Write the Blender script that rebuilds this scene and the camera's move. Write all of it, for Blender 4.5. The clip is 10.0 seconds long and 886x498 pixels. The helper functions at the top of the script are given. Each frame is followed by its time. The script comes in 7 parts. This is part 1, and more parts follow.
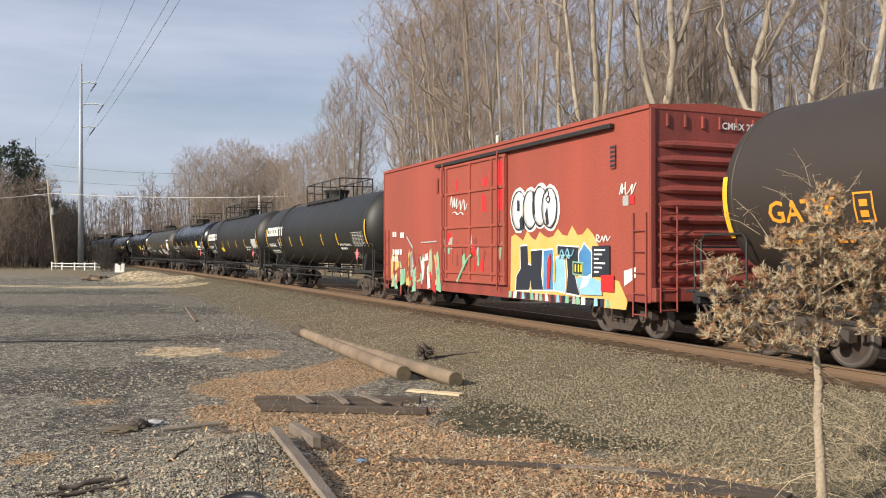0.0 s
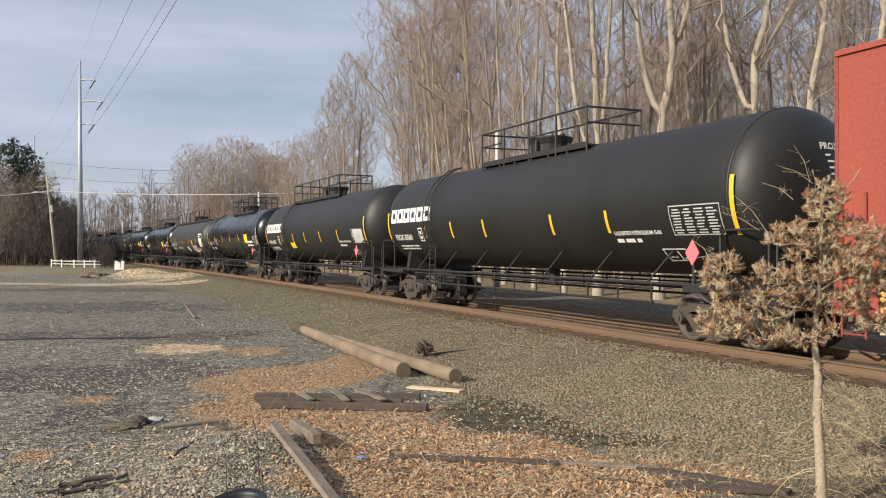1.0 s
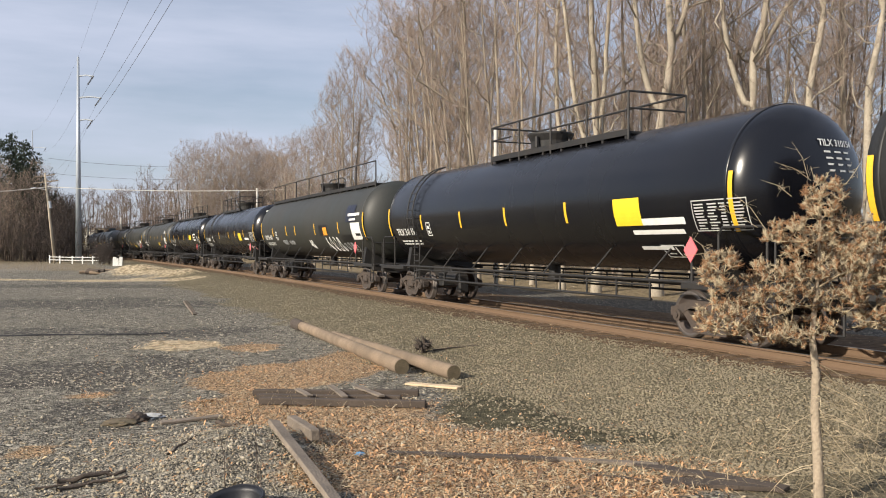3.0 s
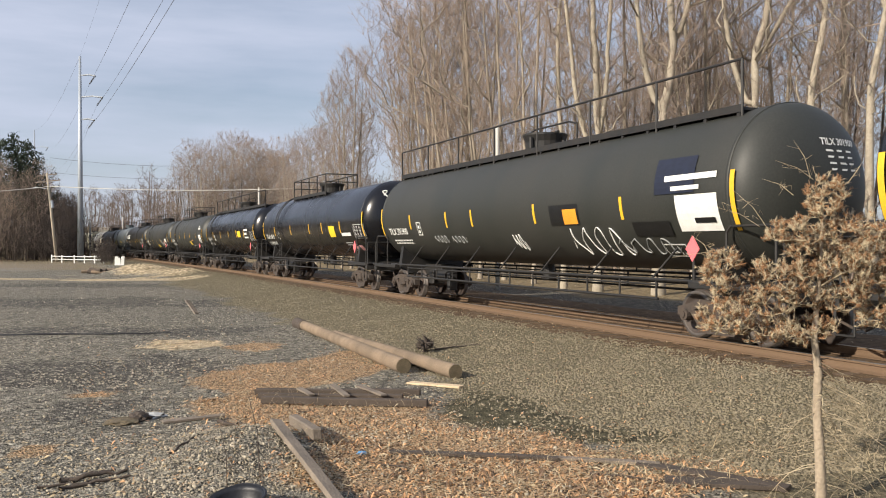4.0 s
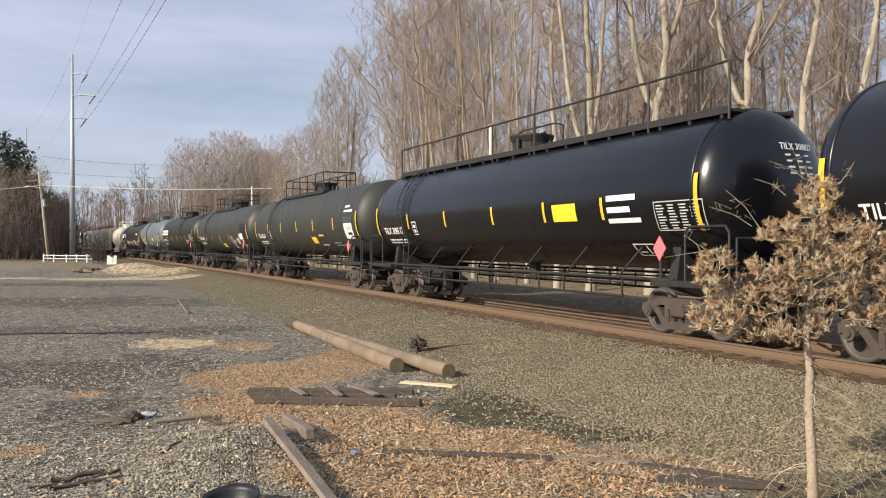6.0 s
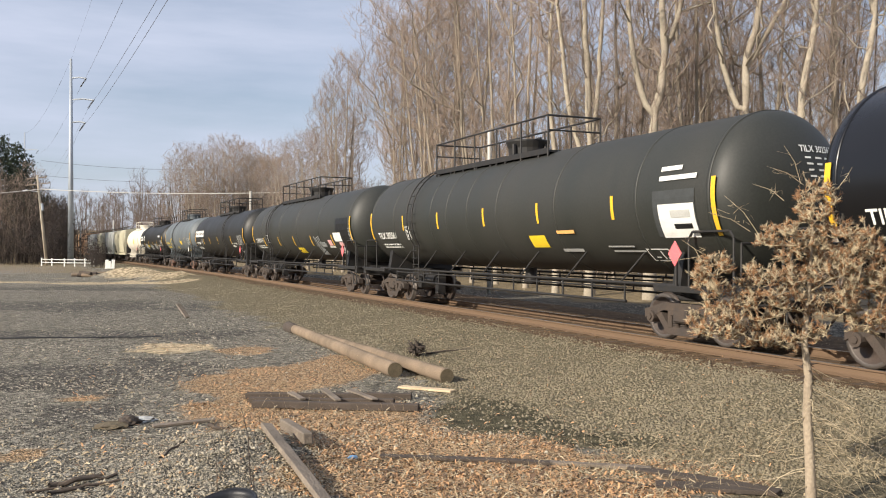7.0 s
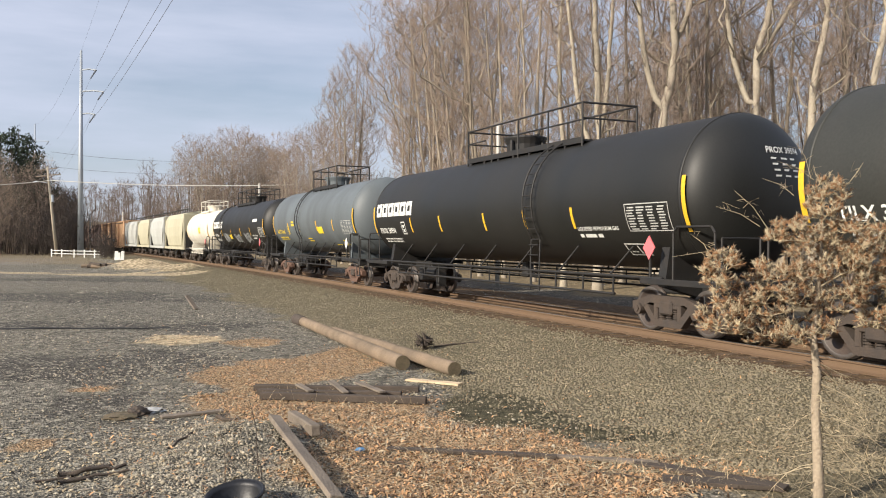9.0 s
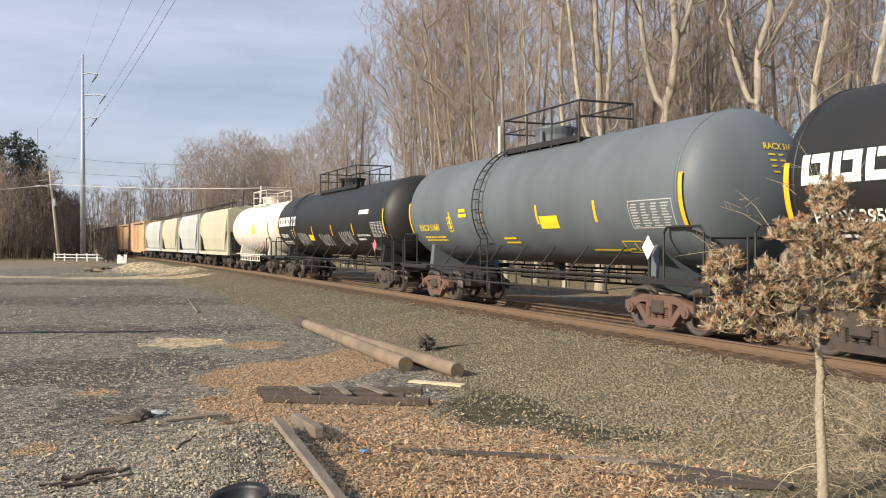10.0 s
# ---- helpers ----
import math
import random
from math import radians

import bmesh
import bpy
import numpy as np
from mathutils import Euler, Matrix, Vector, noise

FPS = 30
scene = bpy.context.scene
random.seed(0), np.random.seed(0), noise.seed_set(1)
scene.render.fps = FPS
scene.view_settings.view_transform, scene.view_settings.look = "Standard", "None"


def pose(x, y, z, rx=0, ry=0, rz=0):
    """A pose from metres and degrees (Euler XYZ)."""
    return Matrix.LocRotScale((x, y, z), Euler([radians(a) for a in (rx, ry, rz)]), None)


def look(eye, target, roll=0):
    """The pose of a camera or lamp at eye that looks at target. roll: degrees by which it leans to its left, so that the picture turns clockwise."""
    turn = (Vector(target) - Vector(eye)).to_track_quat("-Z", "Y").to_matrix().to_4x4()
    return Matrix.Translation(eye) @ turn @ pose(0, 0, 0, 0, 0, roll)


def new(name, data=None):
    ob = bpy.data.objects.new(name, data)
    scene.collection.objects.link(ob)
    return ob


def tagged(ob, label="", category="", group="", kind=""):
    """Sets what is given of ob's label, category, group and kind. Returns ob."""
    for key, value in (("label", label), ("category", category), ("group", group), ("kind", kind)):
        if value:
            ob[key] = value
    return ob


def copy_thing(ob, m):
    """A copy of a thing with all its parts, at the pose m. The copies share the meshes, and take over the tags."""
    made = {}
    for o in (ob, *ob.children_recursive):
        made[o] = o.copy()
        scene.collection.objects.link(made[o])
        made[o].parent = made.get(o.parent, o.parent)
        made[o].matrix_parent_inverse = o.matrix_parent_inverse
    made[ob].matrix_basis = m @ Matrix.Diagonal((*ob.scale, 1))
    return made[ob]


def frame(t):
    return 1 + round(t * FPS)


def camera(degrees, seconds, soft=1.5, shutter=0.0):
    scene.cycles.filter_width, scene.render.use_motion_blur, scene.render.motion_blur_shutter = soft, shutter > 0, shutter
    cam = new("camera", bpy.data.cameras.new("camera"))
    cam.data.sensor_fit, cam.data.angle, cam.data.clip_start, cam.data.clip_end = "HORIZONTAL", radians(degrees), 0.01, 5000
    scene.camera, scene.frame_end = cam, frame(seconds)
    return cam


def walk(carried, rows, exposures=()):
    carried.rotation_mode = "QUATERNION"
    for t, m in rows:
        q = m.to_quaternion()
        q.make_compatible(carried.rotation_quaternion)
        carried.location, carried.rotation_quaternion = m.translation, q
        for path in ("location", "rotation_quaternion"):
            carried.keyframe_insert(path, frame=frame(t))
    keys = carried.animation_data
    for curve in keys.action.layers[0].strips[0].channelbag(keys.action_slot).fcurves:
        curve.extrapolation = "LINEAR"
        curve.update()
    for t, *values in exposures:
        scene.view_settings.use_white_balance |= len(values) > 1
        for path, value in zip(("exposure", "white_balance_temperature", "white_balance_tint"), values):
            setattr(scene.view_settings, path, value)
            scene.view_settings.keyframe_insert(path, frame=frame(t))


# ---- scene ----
# Camera: hand-held on one spot, only its aim drifts
cam = camera(54.5, 10.0, soft=1.05)
EYE = (0.0, 0.0, 2.15)
AIM = [  # seconds, tilt, roll, turn
    (0, 0.226, 0.000, 0.000), (0.5, 0.124, 0.006, -0.029), (1, 0.004, 0.114, -0.025), (1.5, -0.112, 0.096, -0.062),
    (2, -0.187, 0.043, -0.015), (2.5, -0.195, 0.023, -0.164), (4, -0.277, 0.066, -0.013), (4.5, -0.277, 0.062, -0.065),
    (5, -0.391, 0.002, -0.331), (5.5, -0.389, 0.024, -0.429), (7, -0.002, -0.088, -0.564), (7.5, 0.066, -0.050, -0.671),
    (8, -0.090, -0.159, -0.491), (8.5, -0.296, -0.420, -0.225), (9, -0.452, -0.400, -0.014), (9.5, -0.410, -0.205, 0.106),
    (10, -0.365, -0.014, 0.129),
]
walk(cam, [(t, pose(*EYE, 90 + p, r, y)) for t, p, r, y in AIM], exposures=[(0, 0.25), (1, 0.25), (2.5, 0.32), (5, 0.30), (7.5, 0.40), (10, 0.36)])

# World: thin high cloud over pale blue, low winter sun from behind and left
SUN_FROM = Vector((-0.77, -0.64, 0.0)).normalized()
SUN_UP = radians(27)
world = bpy.data.worlds.new("world")
scene.world = world
world.use_nodes = True
wn, wl = world.node_tree.nodes, world.node_tree.links
wn.clear()
w_out, w_bg = wn.new("ShaderNodeOutputWorld"), wn.new("ShaderNodeBackground")
sky = wn.new("ShaderNodeTexSky")
sky.sky_type = "NISHITA"
sky.sun_disc = False
sky.sun_elevation = SUN_UP
sky.sun_rotation = math.atan2(SUN_FROM.x, SUN_FROM.y)
sky.air_density, sky.dust_density, sky.ozone_density = 1.0, 1.2, 1.6
w_co, w_map, w_noise = wn.new("ShaderNodeTexCoord"), wn.new("ShaderNodeMapping"), wn.new("ShaderNodeTexNoise")
w_map.inputs["Scale"].default_value = (1.3, 1.3, 9.0)
w_map.inputs["Rotation"].default_value = (0.06, -0.08, 0.3)
w_noise.inputs["Scale"].default_value, w_noise.inputs["Detail"].default_value = 2.2, 7.0
w_noise.inputs["Roughness"].default_value = 0.55
w_ramp = wn.new("ShaderNodeValToRGB")
w_ramp.color_ramp.elements[0].position, w_ramp.color_ramp.elements[1].position = 0.30, 0.72
w_mix = wn.new("ShaderNodeMixRGB")
w_mix.inputs["Color2"].default_value = (6.0, 6.5, 8.0, 1)
w_fac = wn.new("ShaderNodeMath")
w_fac.operation = "MULTIPLY_ADD"
w_fac.inputs[1].default_value, w_fac.inputs[2].default_value = 0.5, 0.40
wl.new(w_co.outputs["Generated"], w_map.inputs["Vector"])
wl.new(w_map.outputs[0], w_noise.inputs["Vector"])
wl.new(w_noise.outputs["Fac"], w_ramp.inputs[0])
wl.new(w_ramp.outputs[0], w_fac.inputs[0])
wl.new(w_fac.outputs[0], w_mix.inputs["Fac"])
wl.new(sky.outputs[0], w_mix.inputs["Color1"])
wl.new(w_mix.outputs[0], w_bg.inputs["Color"])
w_bg.inputs["Strength"].default_value = 0.085
wl.new(w_bg.outputs[0], w_out.inputs["Surface"])

sun = new("sun", bpy.data.lights.new("sun", "SUN"))
sun.data.energy, sun.data.angle, sun.data.color = 5.0, radians(0.8), (1.0, 0.90, 0.76)
sun.matrix_world = look((0, 0, 60), Vector((0, 0, 60)) - (SUN_FROM * math.cos(SUN_UP) + Vector((0, 0, math.sin(SUN_UP)))))

# ---- materials ----
MATS = {}


def surface(name, base, dark=None, scale=6.0, rough=0.7, metal=0.0, bump=0.2, fine=60.0, streak=False, coords="Object", per=0.0, stain=0.5, spec=0.5):
    """A worn surface: base colour broken up by large stains and fine grain, with relief. per: change from piece to piece."""
    if name in MATS:
        return MATS[name]
    m = bpy.data.materials.new(name)
    m.use_nodes = True
    n, l = m.node_tree.nodes, m.node_tree.links
    b = n["Principled BSDF"]
    dark = dark or tuple(c * 0.55 for c in base)
    co = n.new("ShaderNodeTexCoord")
    mp = n.new("ShaderNodeMapping")
    mp.inputs["Scale"].default_value = (1, 1, 0.15) if streak else (1, 1, 1)
    l.new(co.outputs[coords], mp.inputs["Vector"])
    big, small = n.new("ShaderNodeTexNoise"), n.new("ShaderNodeTexNoise")
    big.inputs["Scale"].default_value, big.inputs["Detail"].default_value = scale, 6.0
    small.inputs["Scale"].default_value, small.inputs["Detail"].default_value = fine, 3.0
    l.new(mp.outputs[0], big.inputs["Vector"])
    l.new(co.outputs[coords], small.inputs["Vector"])
    ramp = n.new("ShaderNodeValToRGB")
    ramp.color_ramp.elements[0].position, ramp.color_ramp.elements[1].position = 0.35, 0.68
    l.new(big.outputs["Fac"], ramp.inputs[0])
    amount = n.new("ShaderNodeMath")
    amount.operation = "MULTIPLY"
    amount.inputs[1].default_value = stain
    l.new(ramp.outputs[0], amount.inputs[0])
    mix = n.new("ShaderNodeMixRGB")
    mix.inputs["Color1"].default_value, mix.inputs["Color2"].default_value = (*base, 1), (*dark, 1)
    l.new(amount.outputs[0], mix.inputs["Fac"])
    grain = n.new("ShaderNodeMixRGB")
    grain.blend_type = "OVERLAY"
    grain.inputs["Fac"].default_value = 0.35
    l.new(mix.outputs[0], grain.inputs["Color1"])
    l.new(small.outputs["Fac"], grain.inputs["Color2"])
    last = grain.outputs[0]
    if per:
        info, hsv = n.new("ShaderNodeObjectInfo"), n.new("ShaderNodeHueSaturation")
        geo = n.new("ShaderNodeNewGeometry")
        add = n.new("ShaderNodeMath")
        add.operation = "ADD"
        l.new(info.outputs["Random"], add.inputs[0])
        l.new(geo.outputs["Random Per Island"], add.inputs[1])
        rng = n.new("ShaderNodeMapRange")
        rng.inputs["From Max"].default_value = 2.0
        rng.inputs["To Min"].default_value, rng.inputs["To Max"].default_value = 1 - per, 1 + per
        l.new(add.outputs[0], rng.inputs["Value"])
        l.new(rng.outputs[0], hsv.inputs["Value"])
        l.new(last, hsv.inputs["Color"])
        last = hsv.outputs[0]
    l.new(last, b.inputs["Base Color"])
    rr = n.new("ShaderNodeMapRange")
    rr.inputs["To Min"].default_value, rr.inputs["To Max"].default_value = max(0.03, rough - 0.1), min(1, rough + 0.12)
    l.new(big.outputs["Fac"], rr.inputs["Value"])
    l.new(rr.outputs[0], b.inputs["Roughness"])
    b.inputs["Metallic"].default_value = metal
    b.inputs["Specular IOR Level"].default_value = spec
    if bump:
        bp = n.new("ShaderNodeBump")
        bp.inputs["Strength"].default_value, bp.inputs["Distance"].default_value = bump, 0.02
        l.new(small.outputs["Fac"], bp.inputs["Height"])
        l.new(bp.outputs[0], b.inputs["Normal"])
    MATS[name] = m
    return m


BLACK_MATT = surface("tank_black_matt", (0.011, 0.0115, 0.0105), (0.018, 0.017, 0.015), 0.8, 0.52, bump=0.03, fine=25, streak=True, stain=0.8)
BLACK_OLIVE = surface("tank_black_olive", (0.025, 0.027, 0.023), (0.037, 0.036, 0.031), 0.8, 0.55, bump=0.03, fine=25, streak=True, stain=0.8)
BLACK_GLOSS = surface("tank_black_gloss", (0.004, 0.0045, 0.007), (0.007, 0.007, 0.008), 0.6, 0.24, bump=0.0, streak=True, stain=0.8)
TANK_BROWN = surface("tank_brown", (0.040, 0.030, 0.024), (0.028, 0.022, 0.018), 0.9, 0.6, bump=0.03, streak=True)
TANK_GREY = surface("tank_grey", (0.125, 0.145, 0.155), (0.085, 0.095, 0.10), 0.9, 0.55, bump=0.03, streak=True, stain=0.7)
TANK_WHITE = surface("tank_white", (0.74, 0.70, 0.60), (0.52, 0.46, 0.36), 0.8, 0.55, bump=0.03, streak=True)
HOPPER_CREAM = surface("hopper_cream", (0.50, 0.47, 0.34), (0.37, 0.34, 0.24), 0.8, 0.6, bump=0.05, streak=True)
HOPPER_GREY = surface("hopper_grey", (0.48, 0.49, 0.46), (0.34, 0.34, 0.31), 0.8, 0.6, bump=0.05, streak=True)
BOX_RED = surface("boxcar_red", (0.34, 0.072, 0.045), (0.26, 0.06, 0.04), 0.7, 0.6, bump=0.05, fine=20, streak=True, stain=0.8)
BOX_RED_END = surface("boxcar_red_end", (0.28, 0.055, 0.04), (0.17, 0.04, 0.03), 1.2, 0.6, bump=0.05, fine=20, streak=True, stain=0.8)
BOX_ORANGE = surface("boxcar_orange", (0.58, 0.38, 0.22), (0.40, 0.19, 0.10), 0.9, 0.7, streak=True)
BOX_RUST = surface("boxcar_rust", (0.24, 0.165, 0.13), (0.13, 0.085, 0.065), 0.9, 0.8, streak=True)
STEEL_DARK = surface("frame_black", (0.016, 0.016, 0.016), (0.035, 0.028, 0.022), 4, 0.6, bump=0.1)
TRUCK = surface("truck_dusty", (0.052, 0.042, 0.036), (0.10, 0.07, 0.05), 5, 0.85, bump=0.4, fine=40)
TRUCK_RUST = surface("truck_rusty", (0.15, 0.085, 0.06), (0.08, 0.055, 0.045), 5, 0.85, bump=0.4, fine=40)
WHEEL = surface("wheel_steel", (0.06, 0.048, 0.042), (0.12, 0.08, 0.06), 5, 0.6, 0.3, bump=0.2)
TREAD = surface("wheel_tread", (0.16, 0.14, 0.125), (0.10, 0.085, 0.075), 5, 0.5, 0.6, bump=0.05)
WHITE = surface("paint_white", (0.78, 0.78, 0.74), (0.6, 0.6, 0.55), 5, 0.6, bump=0.0)
YELLOW = surface("reflector_yellow", (0.80, 0.47, 0.03), (0.7, 0.38, 0.02), 5, 0.45, bump=0.0, stain=0.3)
DECAL_YELLOW = surface("decal_yellow", (0.85, 0.62, 0.03), (0.75, 0.5, 0.02), 5, 0.5, bump=0.0, stain=0.3)
ORANGE = surface("paint_orange", (0.80, 0.33, 0.03), (0.7, 0.25, 0.02), 5, 0.5, bump=0.0, stain=0.3)
PINK = surface("placard_pink", (0.80, 0.16, 0.18), (0.75, 0.2, 0.2), 5, 0.5, bump=0.0)
RED = surface("paint_red", (0.70, 0.025, 0.025), (0.6, 0.02, 0.02), 3, 0.5, bump=0.0)
BLUE = surface("paint_blue", (0.06, 0.20, 0.42), (0.10, 0.32, 0.55), 2, 0.5, bump=0.0)
CYAN = surface("paint_cyan", (0.22, 0.48, 0.60), (0.4, 0.6, 0.65), 2, 0.5, bump=0.0)
NIGHT = surface("paint_night", (0.02, 0.024, 0.035), (0.03, 0.035, 0.05), 3, 0.5, bump=0.0)
GREEN = surface("paint_green", (0.18, 0.42, 0.27), (0.35, 0.5, 0.35), 3, 0.6, bump=0.0)
SAND_PAINT = surface("paint_sand", (0.78, 0.40, 0.10), (0.80, 0.50, 0.2), 2, 0.6, bump=0.0)
SAGE = surface("paint_sage", (0.34, 0.42, 0.28), (0.42, 0.30, 0.18), 3, 0.6, bump=0.0)
GREY_PAINT = surface("paint_grey", (0.42, 0.42, 0.40), (0.3, 0.3, 0.3), 3, 0.6, bump=0.0)
RAIL_RUST = surface("rail_rust", (0.165, 0.105, 0.062), (0.10, 0.066, 0.042), 3, 0.8, bump=0.3, coords="Generated")
RAIL_SHINE = surface("rail_head", (0.45, 0.43, 0.41), (0.35, 0.32, 0.3), 5, 0.3, 0.9, bump=0.0)
TIE_WOOD = surface("tie_wood", (0.125, 0.083, 0.052), (0.06, 0.044, 0.031), 4, 0.9, bump=0.5, per=0.35)
WOOD_GREY = surface("wood_weathered", (0.215, 0.175, 0.135), (0.09, 0.075, 0.06), 3, 0.9, bump=0.6, fine=40, per=0.2)
WOOD_LOG = surface("wood_log", (0.27, 0.20, 0.135), (0.13, 0.098, 0.068), 1.6, 0.95, bump=0.5, fine=60, stain=0.8)
WOOD_END = surface("wood_cut_end", (0.15, 0.115, 0.07), (0.06, 0.055, 0.03), 9, 0.9, bump=0.5)
WOOD_PALE = surface("wood_fresh", (0.66, 0.52, 0.34), (0.55, 0.40, 0.25), 4, 0.9, bump=0.5)
WOOD_DARK = surface("wood_dark", (0.085, 0.065, 0.05), (0.045, 0.036, 0.03), 4, 0.9, bump=0.6)
BARK_PALE = surface("bark_pale", (0.38, 0.33, 0.255), (0.20, 0.17, 0.125), 1.5, 0.95, bump=0.6, fine=14, per=0.25)
BARK_GREY = surface("bark_grey", (0.35, 0.30, 0.235), (0.18, 0.152, 0.115), 1.5, 0.95, bump=0.6, fine=14, per=0.3)
BARK_DARK = surface("bark_dark", (0.105, 0.085, 0.065), (0.06, 0.05, 0.04), 1.5, 0.95, bump=0.6, fine=14, per=0.3)
TWIG = surface("twig_brown", (0.30, 0.232, 0.182), (0.19, 0.146, 0.114), 0.6, 0.95, bump=0.0, per=0.3)
PINE = surface("pine_green", (0.035, 0.05, 0.028), (0.02, 0.028, 0.018), 2, 0.9, bump=0.0, per=0.4)
CEDAR_DRY = surface("cedar_dry", (0.37, 0.195, 0.09), (0.20, 0.105, 0.055), 3, 0.95, bump=0.0, per=0.45)
CEDAR_TAN = surface("cedar_tan", (0.50, 0.41, 0.27), (0.28, 0.225, 0.15), 3, 0.95, bump=0.0, per=0.4)
CEDAR_BARK = surface("cedar_bark", (0.42, 0.34, 0.245), (0.09, 0.07, 0.05), 6, 0.95, bump=0.7, fine=30, streak=True)
STONE = surface("ballast_stone", (0.225, 0.19, 0.125), (0.13, 0.11, 0.075), 1.2, 0.95, bump=0.2, per=0.5)
PEBBLE = surface("pebble", (0.42, 0.37, 0.28), (0.22, 0.19, 0.145), 3, 0.9, bump=0.2, per=0.65)
CHIP = surface("wood_chip", (0.62, 0.36, 0.18), (0.38, 0.22, 0.12), 2, 0.95, bump=0.0, per=0.5)
STRAW = surface("dry_grass", (0.48, 0.38, 0.235), (0.32, 0.25, 0.15), 2, 0.95, bump=0.0, per=0.4)
POLE_STEEL = surface("pole_galvanised", (0.42, 0.46, 0.50), (0.30, 0.33, 0.37), 1.0, 0.5, 0.3, bump=0.05, streak=True)
WIRE = surface("wire", (0.10, 0.10, 0.11), (0.08, 0.08, 0.09), 5, 0.5, bump=0.0)
WIRE_PALE = surface("wire_pale", (0.55, 0.53, 0.48), (0.5, 0.48, 0.45), 5, 0.5, bump=0.0)
PLASTIC_BLACK = surface("plastic_black", (0.012, 0.013, 0.016), (0.02, 0.02, 0.024), 6, 0.45, bump=0.1)


# ---- mesh helpers ----
def part(name, bm, material, parent, label="", smooth=False):
    """Links a bmesh as one mesh object under a thing or a part."""
    me = bpy.data.meshes.new(name)
    bm.to_mesh(me)
    bm.free()
    me.materials.append(material)
    if smooth:
        me.shade_smooth()
    ob = new(name, me)
    ob.parent = parent
    if label:
        ob["label"] = label
    return ob


def thing(name, label, category, m=None, group="", kind=""):
    ob = new(name)
    ob.empty_display_size = 0.2
    if m is not None:
        ob.matrix_world = m
    return tagged(ob, label, category, group, kind)


def raw(name, verts, faces, material, parent=None, smooth=False):
    me = bpy.data.meshes.new(name)
    me.from_pydata([tuple(v) for v in verts], [], faces)
    me.materials.append(material)
    if smooth:
        me.shade_smooth()
    me.update()
    ob = new(name, me)
    ob.parent = parent
    return ob


def box(bm, x0, x1, y0, y1, z0, z1, bevel=0.0):
    m = Matrix.Translation(((x0 + x1) / 2, (y0 + y1) / 2, (z0 + z1) / 2)) @ Matrix.Diagonal((abs(x1 - x0), abs(y1 - y0), abs(z1 - z0), 1))
    made = bmesh.ops.create_cube(bm, size=1.0, matrix=m)["verts"]
    if bevel:
        edges = list({e for v in made for e in v.link_edges})
        bmesh.ops.bevel(bm, geom=edges, offset=bevel, segments=1, affect="EDGES")
    return bm


def rod(bm, a, b, r, r2=None, seg=8):
    """A round bar from a to b."""
    a, b = Vector(a), Vector(b)
    d = b - a
    if d.length < 1e-5:
        return bm
    m = Matrix.Translation((a + b) / 2) @ d.to_track_quat("Z", "Y").to_matrix().to_4x4()
    bmesh.ops.create_cone(bm, cap_ends=True, segments=seg, radius1=r, radius2=r if r2 is None else r2, depth=d.length, matrix=m)
    return bm


def pipe(bm, pts, r, seg=6):
    for a, b in zip(pts, pts[1:]):
        rod(bm, a, b, r, seg=seg)
    return bm


def lathe_x(bm, profile, seg=48, cy=0.0, cz=0.0):
    """Turns (x, radius) round an axis along x."""
    rings = []
    for x, r in profile:
        if r < 1e-4:
            rings.append([bm.verts.new((x, cy, cz))])
        else:
            rings.append([bm.verts.new((x, cy + r * math.cos(2 * math.pi * i / seg), cz + r * math.sin(2 * math.pi * i / seg))) for i in range(seg)])
    for p, q in zip(rings, rings[1:]):
        for i in range(seg):
            j = (i + 1) % seg
            if len(p) == 1:
                bm.faces.new((p[0], q[j], q[i]))
            elif len(q) == 1:
                bm.faces.new((p[i], p[j], q[0]))
            else:
                bm.faces.new((p[i], p[j], q[j], q[i]))
    bmesh.ops.recalc_face_normals(bm, faces=bm.faces)
    return bm


def lathe_z(bm, profile, seg=16, at=(0, 0)):
    rings = [[bm.verts.new((at[0] + max(r, 1e-3) * math.cos(2 * math.pi * i / seg), at[1] + max(r, 1e-3) * math.sin(2 * math.pi * i / seg), z)) for i in range(seg)] for z, r in profile]
    for p, q in zip(rings, rings[1:]):
        for i in range(seg):
            j = (i + 1) % seg
            bm.faces.new((p[i], p[j], q[j], q[i]))
    bm.faces.new(rings[-1])
    bm.faces.new(rings[0][::-1])
    return bm


